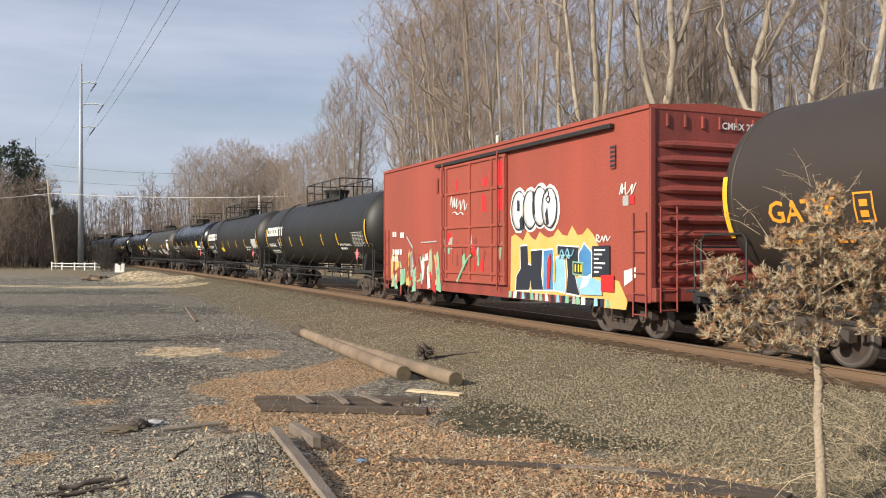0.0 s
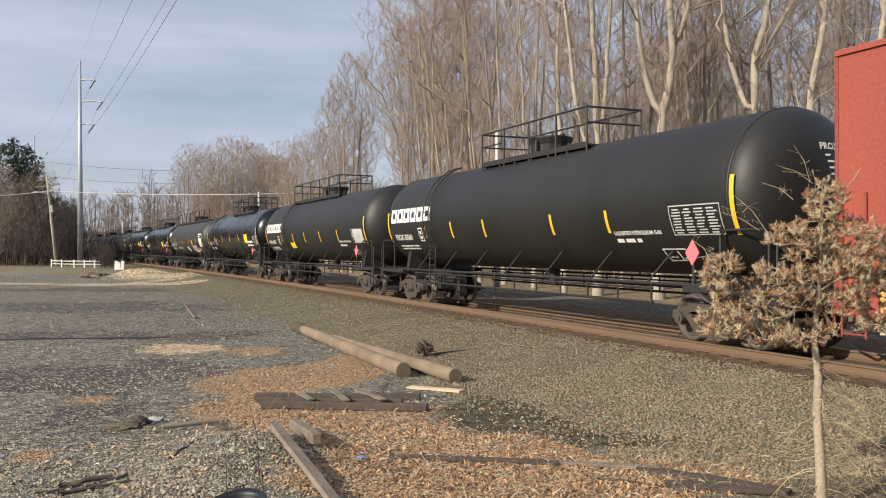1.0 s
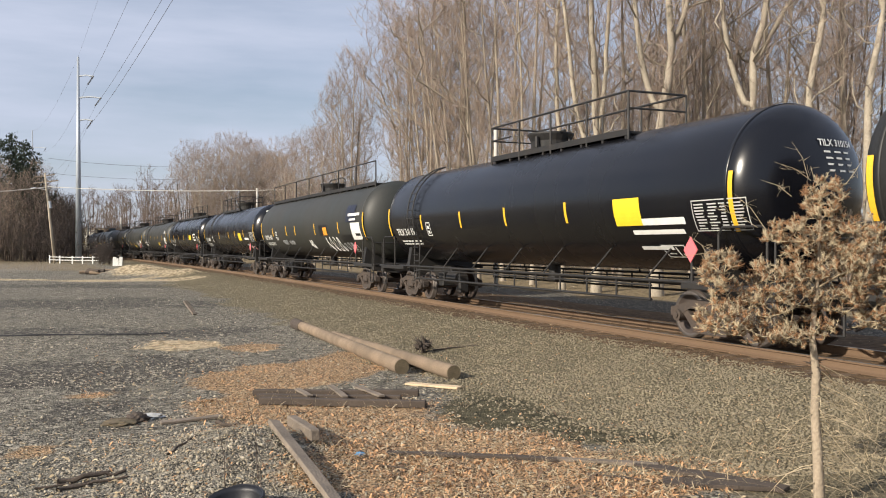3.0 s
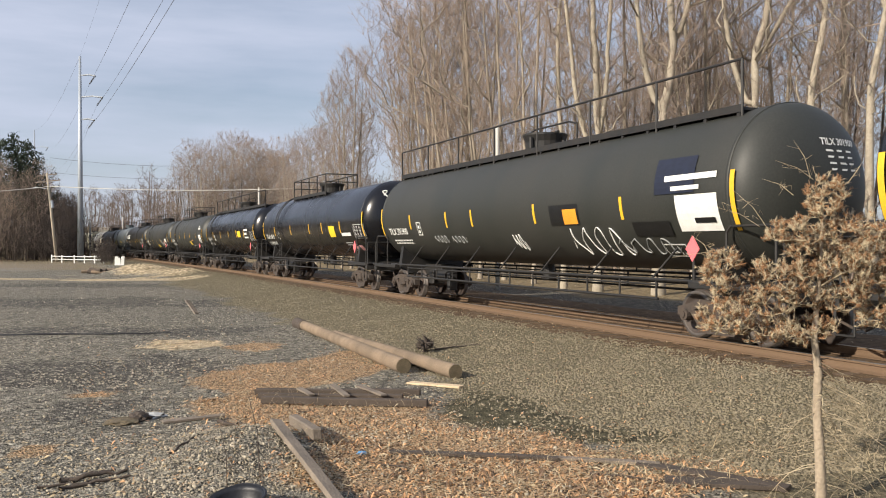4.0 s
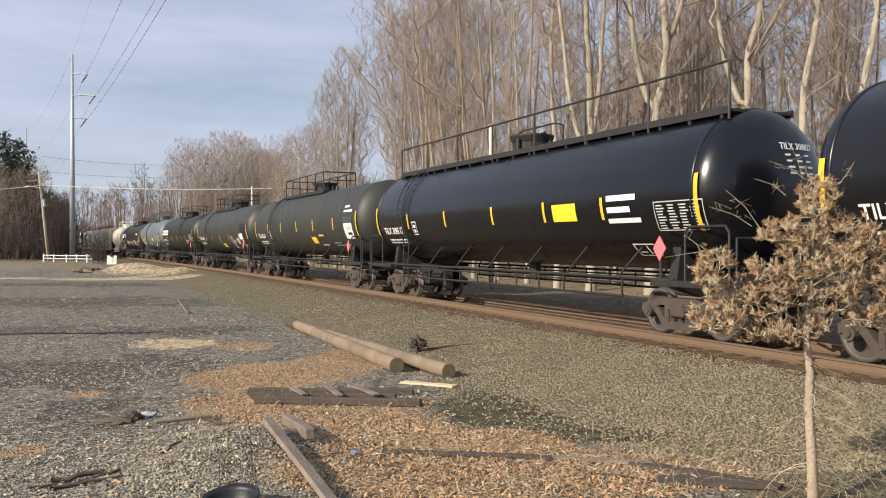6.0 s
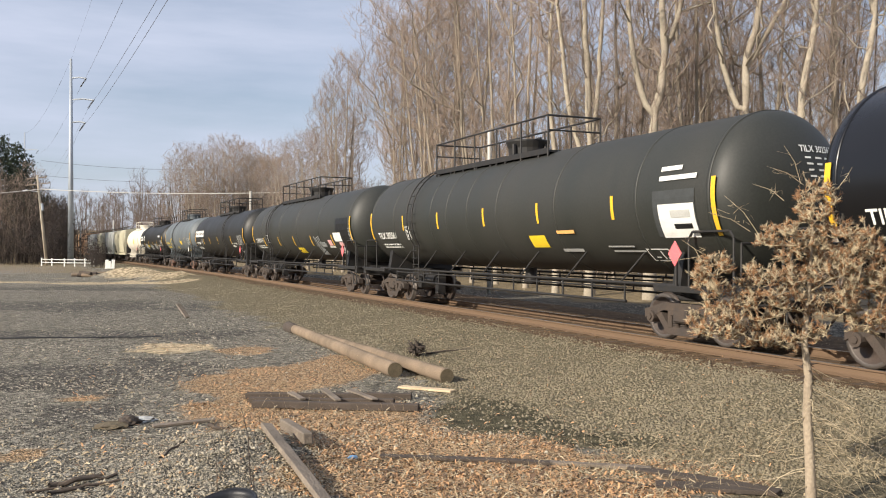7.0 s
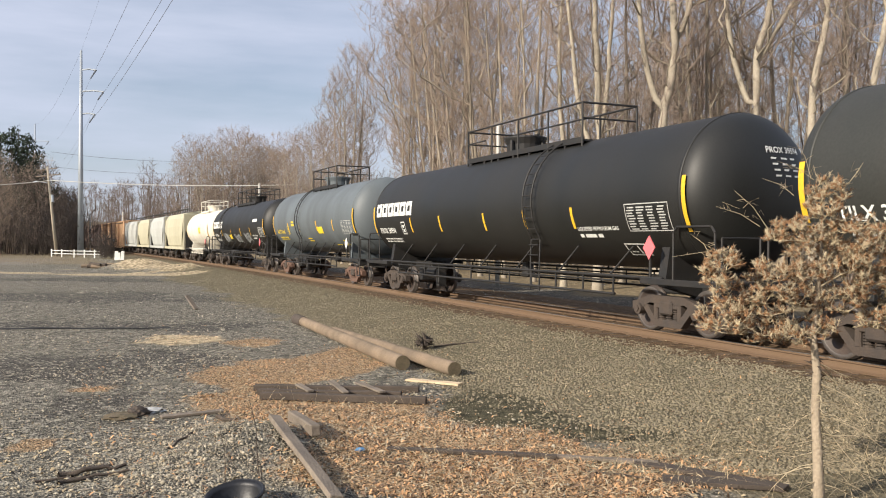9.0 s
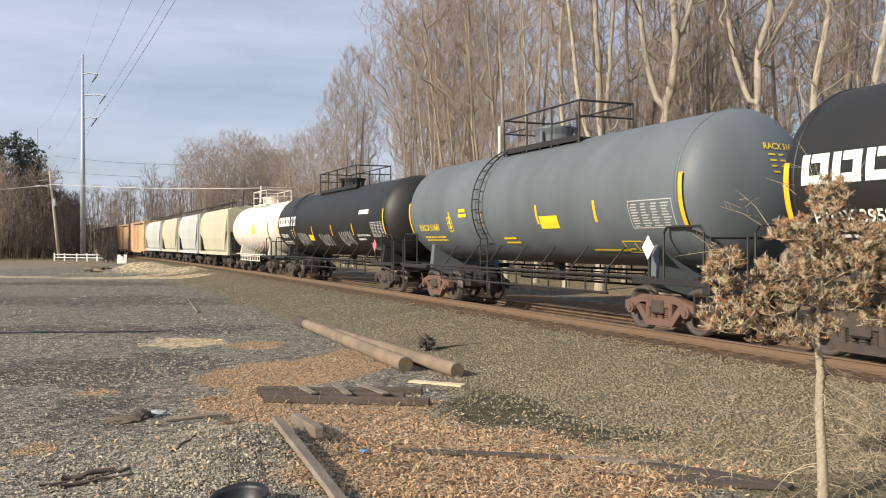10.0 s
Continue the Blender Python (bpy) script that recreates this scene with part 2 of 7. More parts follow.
class Tubes:
    """Collects tapered tubes and joins them into one mesh."""

    def __init__(self):
        self.v, self.f, self.t, self.n = [], [], [], 0

    def add(self, pts, radii, sides):
        pts = np.asarray(pts, float)
        k = len(pts)
        d = np.gradient(pts, axis=0)
        d /= np.linalg.norm(d, axis=1)[:, None] + 1e-9
        ref = np.array([0.31, 0.17, 0.93]) if abs(d[0, 2]) < 0.8 else np.array([0.93, 0.31, 0.17])
        u = np.cross(d, ref)
        u /= np.linalg.norm(u, axis=1)[:, None] + 1e-9
        w = np.cross(d, u)
        a = np.arange(sides) * 2 * np.pi / sides
        ring = pts[:, None] + np.asarray(radii)[:, None, None] * (np.cos(a)[None, :, None] * u[:, None] + np.sin(a)[None, :, None] * w[:, None])
        self.v.append(ring.reshape(-1, 3))
        i = np.arange(k - 1)[:, None] * sides
        j = np.arange(sides)[None, :]
        jn = (j + 1) % sides
        self.f.append((np.stack([i + j, i + jn, i + sides + jn, i + sides + j], -1) + self.n).reshape(-1, 4))
        self.n += k * sides

    def spike(self, a, b, r):
        """A straight twig that runs to a point, three-sided."""
        d = np.asarray(b, float) - a
        u = np.cross(d, (0.31, 0.17, 0.93))
        u *= r / (np.linalg.norm(u) + 1e-9)
        w = np.cross(d, u)
        w *= r / (np.linalg.norm(w) + 1e-9)
        self.v.append(np.array([a + u, a - 0.5 * u + 0.87 * w, a - 0.5 * u - 0.87 * w, b]))
        n = self.n
        self.t.append(np.array([(n, n + 1, n + 3), (n + 1, n + 2, n + 3), (n + 2, n, n + 3)]))
        self.n += 4

    def arrays(self):
        if self.t:
            tri = np.concatenate(self.t)
            self.f.append(np.concatenate([tri, tri[:, 2:]], 1))
            self.t = []
        return np.concatenate(self.v), np.concatenate(self.f)

    def mesh(self, name, material, smooth=False):
        v, f = self.arrays()
        return quads_mesh(name, v, f, material, smooth)


def quads_mesh(name, v, f, material, smooth=False):
    v, f = np.asarray(v, np.float32), np.asarray(f, np.int32)
    me = bpy.data.meshes.new(name)
    me.vertices.add(len(v))
    me.vertices.foreach_set("co", v.ravel())
    sides = np.where(f[:, -1] == f[:, -2], 3, 4).astype(np.int32)
    loops = f[np.arange(4)[None] < sides[:, None]]
    me.loops.add(len(loops))
    me.loops.foreach_set("vertex_index", loops)
    me.polygons.add(len(f))
    me.polygons.foreach_set("loop_start", np.concatenate([[0], np.cumsum(sides)[:-1]]).astype(np.int32))
    me.update(calc_edges=True)
    me.validate()
    me.materials.append(material)
    if smooth:
        me.shade_smooth()
    return me


def smooth_line(pts):
    """Rounds a line of points with three more points between each two."""
    p = np.asarray(pts, float)
    n = len(p)
    q = np.concatenate([2 * p[:1] - p[1:2], p, 2 * p[-1:] - p[-2:-1]])
    out = []
    for i in range(n - 1):
        a, b, c, d = q[i:i + 4]
        for u in (0, 0.25, 0.5, 0.75):
            out.append(0.5 * (2 * b + (c - a) * u + (2 * a - 5 * b + 4 * c - d) * u * u + (3 * b - a - 3 * c + d) * u ** 3))
    return np.array(out + [p[-1]])


# ---- the line of the track ----
TX, TY, TA, TK = 5.44, 17.51, radians(23.2), 0.0005
RAIL_TOP = 0.35
TRACK_R = 1 / TK
TRACK_C = (TX - TRACK_R * math.cos(TA), TY - TRACK_R * math.sin(TA))


def along(s, off=0.0):
    """Point of the track s metres out along it and off metres beyond its middle, and its heading."""
    a = TA + TK * s
    x = TX + (math.cos(a) - math.cos(TA)) / TK
    y = TY + (math.sin(a) - math.sin(TA)) / TK
    return x + off * math.cos(a), y + off * math.sin(a), a


def track_off(x, y):
    """Metres beyond the track's middle (negative on the camera's side), and the way along it."""
    dx, dy = x - TRACK_C[0], y - TRACK_C[1]
    return np.hypot(dx, dy) - TRACK_R, (np.arctan2(dy, dx) - TA) * TRACK_R


def on_track(s, off=0.0, z=RAIL_TOP):
    """Pose of a car whose middle is s metres out; its x axis points the way that the train goes."""
    x, y, a = along(s, off)
    return pose(x, y, z, 0, 0, math.degrees(math.atan2(-math.cos(a), math.sin(a))))


def wave(x, y, f, seed=0):
    """Smooth uneven values in about -1 to 1."""
    r = np.random.RandomState(seed)
    out = np.zeros_like(np.asarray(x, float))
    for i in range(6):
        a = r.uniform(0, 2 * np.pi)
        ff = f * r.uniform(0.6, 1.9)
        out += np.sin((x * np.cos(a) + y * np.sin(a)) * ff + r.uniform(0, 6.28))
    return out / 3.2


def mound(x, y, cx, cy, rx, ry):
    return np.exp(-(((x - cx) / rx) ** 2 + ((y - cy) / ry) ** 2))


def ground_z(x, y):
    x, y = np.asarray(x, float), np.asarray(y, float)
    off, s = track_off(x, y)
    near = np.clip((off + 6.0) / 3.6, 0, 1)
    far = np.clip((6.5 - off) / 3.6, 0, 1)
    z = 0.17 * np.where(off < 0, near * near * (3 - 2 * near), far * far * (3 - 2 * far))
    calm = 1 - np.clip((2.4 - np.abs(off)) / 0.6, 0, 1)
    z = z + calm * (0.022 * wave(x, y, 0.9, 1) + 0.008 * wave(x, y, 4.0, 2))
    z = z + 0.26 * mound(x, y, -2.05, 8.7, 0.8, 1.0) * (1 + 0.25 * wave(x, y, 3, 5))
    z = z + (0.85 * mound(x, y, -21.0, 60.5, 2.3, 1.7) + 0.5 * mound(x, y, -18.0, 57.5, 2.6, 1.5) + 0.25 * mound(x, y, -15.0, 54, 2.0, 1.2)) * (1 + 0.35 * wave(x, y, 1.6, 7))
    z = z + np.clip((off - 9) / 40, 0, 1) * 1.2
    away = np.clip((np.abs(off) - 16) / 30, 0, 1)
    z = z + np.clip((np.hypot(x, y) - 145) / 90, 0, 1) * 4.0 * away
    z = z + np.clip((np.hypot(x, y) - 260) / 500, 0, 1) * 12 * away
    return z


def at_ground(x, y):
    return float(ground_z(x, y))


# ---- ground: one sheet to the horizon ----
def axis(lo, hi, step, far_lo, far_hi):
    mid = np.arange(lo, hi + 1e-6, step)
    low, high = np.arange(lo - 46, lo - 0.1, 1.0), np.arange(hi + 1.0, hi + 71, 1.0)
    stretch = lambda d0, d1: d0 + (d1 - d0) * (np.linspace(0, 1, 30)[1:] ** 2.6)
    return np.concatenate([-(stretch(46 - lo, -far_lo))[::-1], low, mid, high, stretch(hi + 71, far_hi)])


def soft(a, lo, hi):
    t = np.clip((a - lo) / (hi - lo), 0, 1)
    return t * t * (3 - 2 * t)


def zones(x, y):
    """How much of each ground cover lies at a point: ballast, chips, sawdust, moss, rust, straw, pale lot, dark soil;
    rust and soil also hold painted shade.
    """
    off, s = track_off(x, y)
    n1, n2, n3 = wave(x, y, 0.8, 11), wave(x, y, 2.6, 12), wave(x, y, 6.5, 13)
    rough = 0.45 * n1 + 0.35 * n2 + 0.3 * n3
    ballast = soft(off + 0.5 * n1 + 0.4 * n2, -7.2, -5.6) * soft(2.6 - off + 0.3 * n2, 0, 0.6)
    spots = [(-2.9, 13.6, 1.5, 1.2), (-1.5, 10.6, 1.5, 1.3), (0.2, 9.2, 1.8, 1.0), (-2.3, 15.0, 1.3, 1.2), (-0.4, 7.8, 1.9, 0.8), (1.7, 8.0, 1.6, 0.6),
             (-1.5, 16.5, 0.9, 1.6), (-4.0, 18.3, 0.9, 1.1), (-5.1, 12.3, 0.5, 0.4), (-4.3, 9.0, 0.3, 0.3), (-2.0, 11.8, 1.6, 0.8)]
    chips = sum(mound(x, y, *p) for p in spots)
    chips = soft(chips + 0.32 * rough, 0.42, 0.85)
    saw = mound(x, y, -5.6, 18.6, 1.5, 1.4) + mound(x, y, -19, 53, 7, 2.2) + mound(x, y, -21, 60.5, 3.0, 2.2) + mound(x, y, -18, 57.5, 3.2, 2) + 0.75 * mound(x, y, -30, 56, 9, 2.6) + 0.6 * mound(x, y, -26, 62, 4, 1.6)
    saw = soft(saw + 0.30 * rough, 0.5, 0.9)
    moss = soft(1.2 * mound(x, y, 0.75, 10.9, 0.9, 1.5) + 0.8 * mound(x, y, 1.9, 9.7, 1.1, 0.7) + 0.6 * mound(x, y, -1.0, 14.0, 0.8, 1.6) + 0.35 * rough, 0.35, 1.0)
    # rust by the rails, run on beyond them to paint the train's shade
    rust = soft(2.15 + 0.12 * n3 - np.abs(off) + 3.2 * (off > 0), 0, 0.35)
    straw = soft(mound(x, y, 5.0, 9.0, 2.6, 2.4) + 0.5 * mound(x, y, 2.0, 9.0, 2.0, 0.8) + 0.4 * rough, 0.5, 1.1)
    straw = np.maximum(straw, soft(off + n1, 7, 10))
    straw = np.maximum(straw, 0.6 * soft(y + 4 * n1, 62, 80) * soft(-off, 5, 9))
    straw = np.maximum(straw, 0.8 * soft(y, 112, 120))
    lot = soft(-x - 0.30 * y - 10 + 2 * n1, 0, 4) * soft(y, 66, 80) * soft(-y, -104, -98)
    # dark soil; the wide patches farther back paint tree shade into the colour
    dirt_shade = mound(x, y, -6.2, 14.6, 3.0, 2.2) + mound(x, y, -8.5, 21.5, 5.5, 1.6) + mound(x, y, -13, 33, 9, 4.5) + mound(x, y, -19, 46, 12, 3) + 0.7 * mound(x, y, -4.6, 11.2, 1.2, 1.2)
    dirt_shade = soft(dirt_shade + 0.45 * rough, 0.25, 0.95)
    # darker strip beyond the track, painting in the shade of the train
    dirt_shade = np.maximum(dirt_shade, soft(off, 1.4, 2.2) * soft(10 - off + n1, 0, 2))
    return ballast, chips, saw, moss, rust, straw, lot, dirt_shade


def make_ground():
    xs, ys = axis(-14, 12, 0.2, -3000, 3000), axis(5, 34, 0.2, -1500, 3500)
    gx, gy = np.meshgrid(xs, ys)
    gz = ground_z(gx, gy)
    nx, ny = len(xs), len(ys)
    me = bpy.data.meshes.new("ground")
    idx = np.arange(nx * ny).reshape(ny, nx)
    quads = np.stack([idx[:-1, :-1], idx[:-1, 1:], idx[1:, 1:], idx[1:, :-1]], -1).reshape(-1, 4)
    me.from_pydata(np.stack([gx, gy, gz], -1).reshape(-1, 3).tolist(), [], quads.tolist())
    me.shade_smooth()
    for name, values in zip(("ballast", "chips", "saw", "moss", "rust", "straw", "lot", "dirt_shade"), zones(gx, gy)):
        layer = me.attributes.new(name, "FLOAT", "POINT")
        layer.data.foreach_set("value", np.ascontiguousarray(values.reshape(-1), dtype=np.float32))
    m = bpy.data.materials.new("ground_cover")
    m.use_nodes = True
    n, l = m.node_tree.nodes, m.node_tree.links
    b = n["Principled BSDF"]
    geo = n.new("ShaderNodeNewGeometry")

    def noise_tex(scale, detail=5.0):
        t = n.new("ShaderNodeTexNoise")
        t.inputs["Scale"].default_value, t.inputs["Detail"].default_value = scale, detail
        l.new(geo.outputs["Position"], t.inputs["Vector"])
        return t

    def two(c1, c2, fac, lo=0.35, hi=0.65):
        r = n.new("ShaderNodeValToRGB")
        r.color_ramp.elements[0].position, r.color_ramp.elements[1].position = lo, hi
        r.color_ramp.elements[0].color, r.color_ramp.elements[1].color = (*c1, 1), (*c2, 1)
        l.new(fac, r.inputs[0])
        return r.outputs[0]

    def over(under, cover, mask):
        x = n.new("ShaderNodeMixRGB")
        l.new(mask, x.inputs["Fac"])
        l.new(under, x.inputs["Color1"])
        l.new(cover, x.inputs["Color2"])
        return x.outputs[0]

    def zone(name, ragged=0.9):
        """Cover mask whose edge is broken up by fine noise."""
        a = n.new("ShaderNodeAttribute")
        a.attribute_name = name
        j = n.new("ShaderNodeMath")
        j.operation = "MULTIPLY_ADD"
        l.new(edge.outputs["Fac"], j.inputs[0])
        j.inputs[1].default_value = ragged * 2
        l.new(a.outputs["Fac"], j.inputs[2])
        m2 = n.new("ShaderNodeMapRange")
        m2.interpolation_type = "SMOOTHSTEP"
        m2.inputs["From Min"].default_value, m2.inputs["From Max"].default_value = 0.25 + ragged, 0.75 + ragged
        l.new(j.outputs[0], m2.inputs["Value"])
        return m2.outputs[0]

    coarse, mid, fine, edge = noise_tex(0.9), noise_tex(5, 9), noise_tex(55, 4), noise_tex(3.2, 10)
    edge.inputs["Roughness"].default_value = 0.72
    cell = n.new("ShaderNodeTexVoronoi")
    cell.inputs["Scale"].default_value = 34
    l.new(geo.outputs["Position"], cell.inputs["Vector"])
    cell2 = n.new("ShaderNodeTexVoronoi")
    cell2.inputs["Scale"].default_value = 48
    l.new(geo.outputs["Position"], cell2.inputs["Vector"])
    base = over(two((0.045, 0.042, 0.036), (0.26, 0.24, 0.19), mid.outputs["Fac"], 0.40, 0.64), two((0.018, 0.017, 0.015), (0.52, 0.475, 0.38), cell2.outputs["Color"], 0.32, 0.92), two((0.35, 0.35, 0.35), (0.75, 0.75, 0.75), coarse.outputs["Fac"]))
    # dark soil colours, shared with the painted tree and train shade
    base = over(base, over(two((0.028, 0.027, 0.025), (0.13, 0.12, 0.10), mid.outputs["Fac"], 0.40, 0.66), two((0.02, 0.019, 0.018), (0.30, 0.275, 0.225), cell2.outputs["Color"], 0.3, 0.95), two((0.3, 0.3, 0.3), (0.7, 0.7, 0.7), fine.outputs["Fac"])), zone("dirt_shade"))
    pale = n.new("ShaderNodeTexVoronoi")
    pale.inputs["Scale"].default_value = 21
    l.new(geo.outputs["Position"], pale.inputs["Vector"])
    base = over(base, two((0.30, 0.27, 0.21), (0.60, 0.55, 0.44), fine.outputs["Fac"]), two((0, 0, 0), (0.85, 0.85, 0.85), pale.outputs["Color"], 0.74, 0.80))
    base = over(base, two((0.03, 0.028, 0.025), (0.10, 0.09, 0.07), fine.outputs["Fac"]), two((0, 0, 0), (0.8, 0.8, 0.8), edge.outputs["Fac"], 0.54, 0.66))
    col = over(base, two((0.20, 0.20, 0.20), (0.28, 0.275, 0.26), fine.outputs["Fac"]), zone("lot", 0.3))
    col = over(col, two((0.16, 0.125, 0.075), (0.30, 0.235, 0.14), mid.outputs["Fac"]), zone("straw"))
    col = over(col, two((0.085, 0.072, 0.045), (0.26, 0.22, 0.14), cell.outputs["Color"], 0.1, 0.9), zone("ballast"))
    col = over(col, two((0.045, 0.041, 0.024), (0.13, 0.115, 0.07), mid.outputs["Fac"]), zone("moss", 0.5))
    col = over(col, two((0.06, 0.042, 0.027), (0.62, 0.42, 0.24), cell2.outputs["Color"], 0.2, 0.85), zone("chips"))
    col = over(col, two((0.26, 0.20, 0.12), (0.66, 0.54, 0.36), mid.outputs["Fac"], 0.38, 0.62), zone("saw", 0.6))
    col = over(col, two((0.085, 0.056, 0.034), (0.185, 0.125, 0.075), mid.outputs["Fac"]), zone("rust", 0.15))
    l.new(col, b.inputs["Base Color"])
    b.inputs["Roughness"].default_value = 0.95
    b.inputs["Specular IOR Level"].default_value = 0.2
    hsum = n.new("ShaderNodeMath")
    hsum.operation = "ADD"
    l.new(cell.outputs["Distance"], hsum.inputs[0])
    l.new(fine.outputs["Fac"], hsum.inputs[1])
    bp = n.new("ShaderNodeBump")
    bp.inputs["Strength"].default_value, bp.inputs["Distance"].default_value = 0.9, 0.03
    l.new(hsum.outputs[0], bp.inputs["Height"])
    l.new(bp.outputs[0], b.inputs["Normal"])
    me.materials.append(m)
    tagged(new("ground", me), "gravel yard with ballast, wood chips, bare soil and painted shade", "ground", kind="structure")


make_ground()


# ---- track ----
def sweep(name, profile, off, s0, s1, step, z, material, parent):
    """Runs a cross-section (across, up) along the track."""
    stations = np.arange(s0, s1 + step, step)
    verts, faces, k = [], [], len(profile)
    for s in stations:
        for u, v in profile:
            x, y, _ = along(s, off + u)
            verts.append((x, y, z + v))
    for i in range(len(stations) - 1):
        for j in range(k):
            a, b = i * k + j, i * k + (j + 1) % k
            faces.append((a, b, b + k, a + k))
    return raw(name, verts, faces, material, parent)


track = thing("track", "rusty steel rails on dark wooden ties in ballast", "railway track", kind="structure")
RAIL = [(-0.07, 0), (0.07, 0), (0.07, 0.012), (0.012, 0.035), (0.012, 0.125), (0.036, 0.14), (0.036, 0.168), (-0.036, 0.168), (-0.036, 0.14), (-0.012, 0.125), (-0.012, 0.035), (-0.07, 0.012)]
HEAD = [(-0.03, 0), (0.03, 0), (0.03, 0.004), (-0.03, 0.004)]
for off in (-0.755, 0.755):
    r = sweep("rail", RAIL, off, -40, 420, 2.0, RAIL_TOP - 0.172, RAIL_RUST, track)
    sweep("rail_head", HEAD, off, -40, 420, 2.0, RAIL_TOP - 0.004, RAIL_SHINE, r)
bm = box(bmesh.new(), -0.115, 0.115, -1.3, 1.3, -0.17, 0, 0.012)
tie0 = part("tie", bm, TIE_WOOD, track)
plate = part("tie_plate", box(bmesh.new(), -0.09, 0.09, -0.17, 0.17, 0, 0.014, 0.004), RAIL_RUST, tie0)
plate.location = (0, -0.755, 0.0)
rng = random.Random(3)
for i in range(260):
    s = -16 + i * 0.53
    m = on_track(s, rng.uniform(-0.05, 0.05), RAIL_TOP - 0.176 + rng.uniform(-0.006, 0.002)) @ pose(0, 0, 0, 0, 0, rng.uniform(-1.5, 1.5))
    if i == 0:
        tie0.matrix_world = m
        continue
    o = tie0.copy()
    scene.collection.objects.link(o)
    o.matrix_world = m
    q = plate.copy()
    scene.collection.objects.link(q)
    q.parent = o

# ---- railway cars ----
TABLE = surface("table_white", (0.50, 0.50, 0.47), (0.35, 0.35, 0.33), 5, 0.6, bump=0.0)
SPEED = 20.15
WHEEL_R = 0.457


def truck_meshes():
    """Bolster, side frame with springs, and wheelset, shared by every car."""
    out = {}

    def keep(name, bm, mats, smooth=False):
        me = bpy.data.meshes.new(name)
        bm.to_mesh(me)
        bm.free()
        for m in mats:
            me.materials.append(m)
        if smooth:
            me.shade_smooth()
        out[name] = me

    bm = box(bmesh.new(), -0.2, 0.2, -1.15, 1.15, 0.38, 0.66, 0.04)
    box(bm, -0.35, 0.35, -0.25, 0.25, 0.64, 0.74, 0.03)
    keep("bolster", bm, [TRUCK])
    bm = bmesh.new()
    upper = [(-1.12, 0.42), (-1.12, 0.60), (-0.85, 0.66), (-0.5, 0.76), (0.5, 0.76), (0.85, 0.66), (1.12, 0.60), (1.12, 0.42), (0.98, 0.50), (0.78, 0.50), (0.55, 0.60), (-0.55, 0.60), (-0.78, 0.50), (-0.98, 0.50)]
    lower = [(-0.78, 0.52), (-0.62, 0.56), (-0.36, 0.28), (0.36, 0.28), (0.62, 0.56), (0.78, 0.52), (0.42, 0.14), (-0.42, 0.14)]
    for shape, y0, y1 in ((upper, -0.09, 0.09), (lower, -0.08, 0.08)):
        a = [bm.verts.new((x, y0, z)) for x, z in shape]
        c = [bm.verts.new((x, y1, z)) for x, z in shape]
        bm.faces.new(a)
        bm.faces.new(c[::-1])
        for i in range(len(shape)):
            j = (i + 1) % len(shape)
            bm.faces.new((a[j], a[i], c[i], c[j]))
    for x in (-0.36, 0.36):
        box(bm, x - 0.06, x + 0.06, -0.09, 0.09, 0.26, 0.62, 0.02)
    for x in (-0.22, 0.0, 0.22):
        for k in range(5):
            rod(bm, (x, 0, 0.28 + k * 0.045), (x, 0, 0.305 + k * 0.045), 0.085, seg=10)
        rod(bm, (x, 0, 0.27), (x, 0, 0.48), 0.06, seg=10)
    box(bm, -0.34, 0.34, -0.1, 0.1, 0.50, 0.60, 0.02)
    for x in (-0.89, 0.89):
        rod(bm, (x, -0.14, WHEEL_R), (x, 0.1, WHEEL_R), 0.115, seg=14)
        rod(bm, (x, -0.165, WHEEL_R), (x, -0.13, WHEEL_R), 0.06, seg=8)
    bmesh.ops.recalc_face_normals(bm, faces=bm.faces)
    keep("side_frame", bm, [TRUCK])
    bm = bmesh.new()
    for sign in (-1, 1):
        y = 0.755 * sign
        prof = [(-0.07, 0.10), (-0.065, 0.15), (-0.02, 0.20), (-0.02, 0.34), (-0.065, 0.38), (-0.07, WHEEL_R - 0.012), (-0.055, WHEEL_R), (0.045, WHEEL_R + 0.004), (0.055, WHEEL_R + 0.028), (0.075, WHEEL_R + 0.028), (0.08, WHEEL_R - 0.02), (0.07, 0.38), (0.03, 0.33), (0.03, 0.2), (0.07, 0.14), (0.07, 0.10)]
        rings = []
        for u, r in prof:
            rings.append([bm.verts.new((r * math.cos(2 * math.pi * i / 22), y + (-u if sign > 0 else u), r * math.sin(2 * math.pi * i / 22))) for i in range(22)])
        for k, (p, q) in enumerate(zip(rings, rings[1:])):
            for i in range(22):
                j = (i + 1) % 22
                fc = bm.faces.new((p[i], p[j], q[j], q[i]))
                fc.material_index = 1 if 4 <= k <= 6 else 0
    rod(bm, (0, -0.98, 0), (0, 0.98, 0), 0.085, seg=12)
    bmesh.ops.recalc_face_normals(bm, faces=bm.faces)
    keep("wheelset", bm, [WHEEL, TREAD], True)
    return out


TRUCKS = truck_meshes()
WHEELSETS = []


def linked(name, me, parent, m):
    o = new(name, me)
    o.parent = parent
    o.matrix_basis = m
    return o


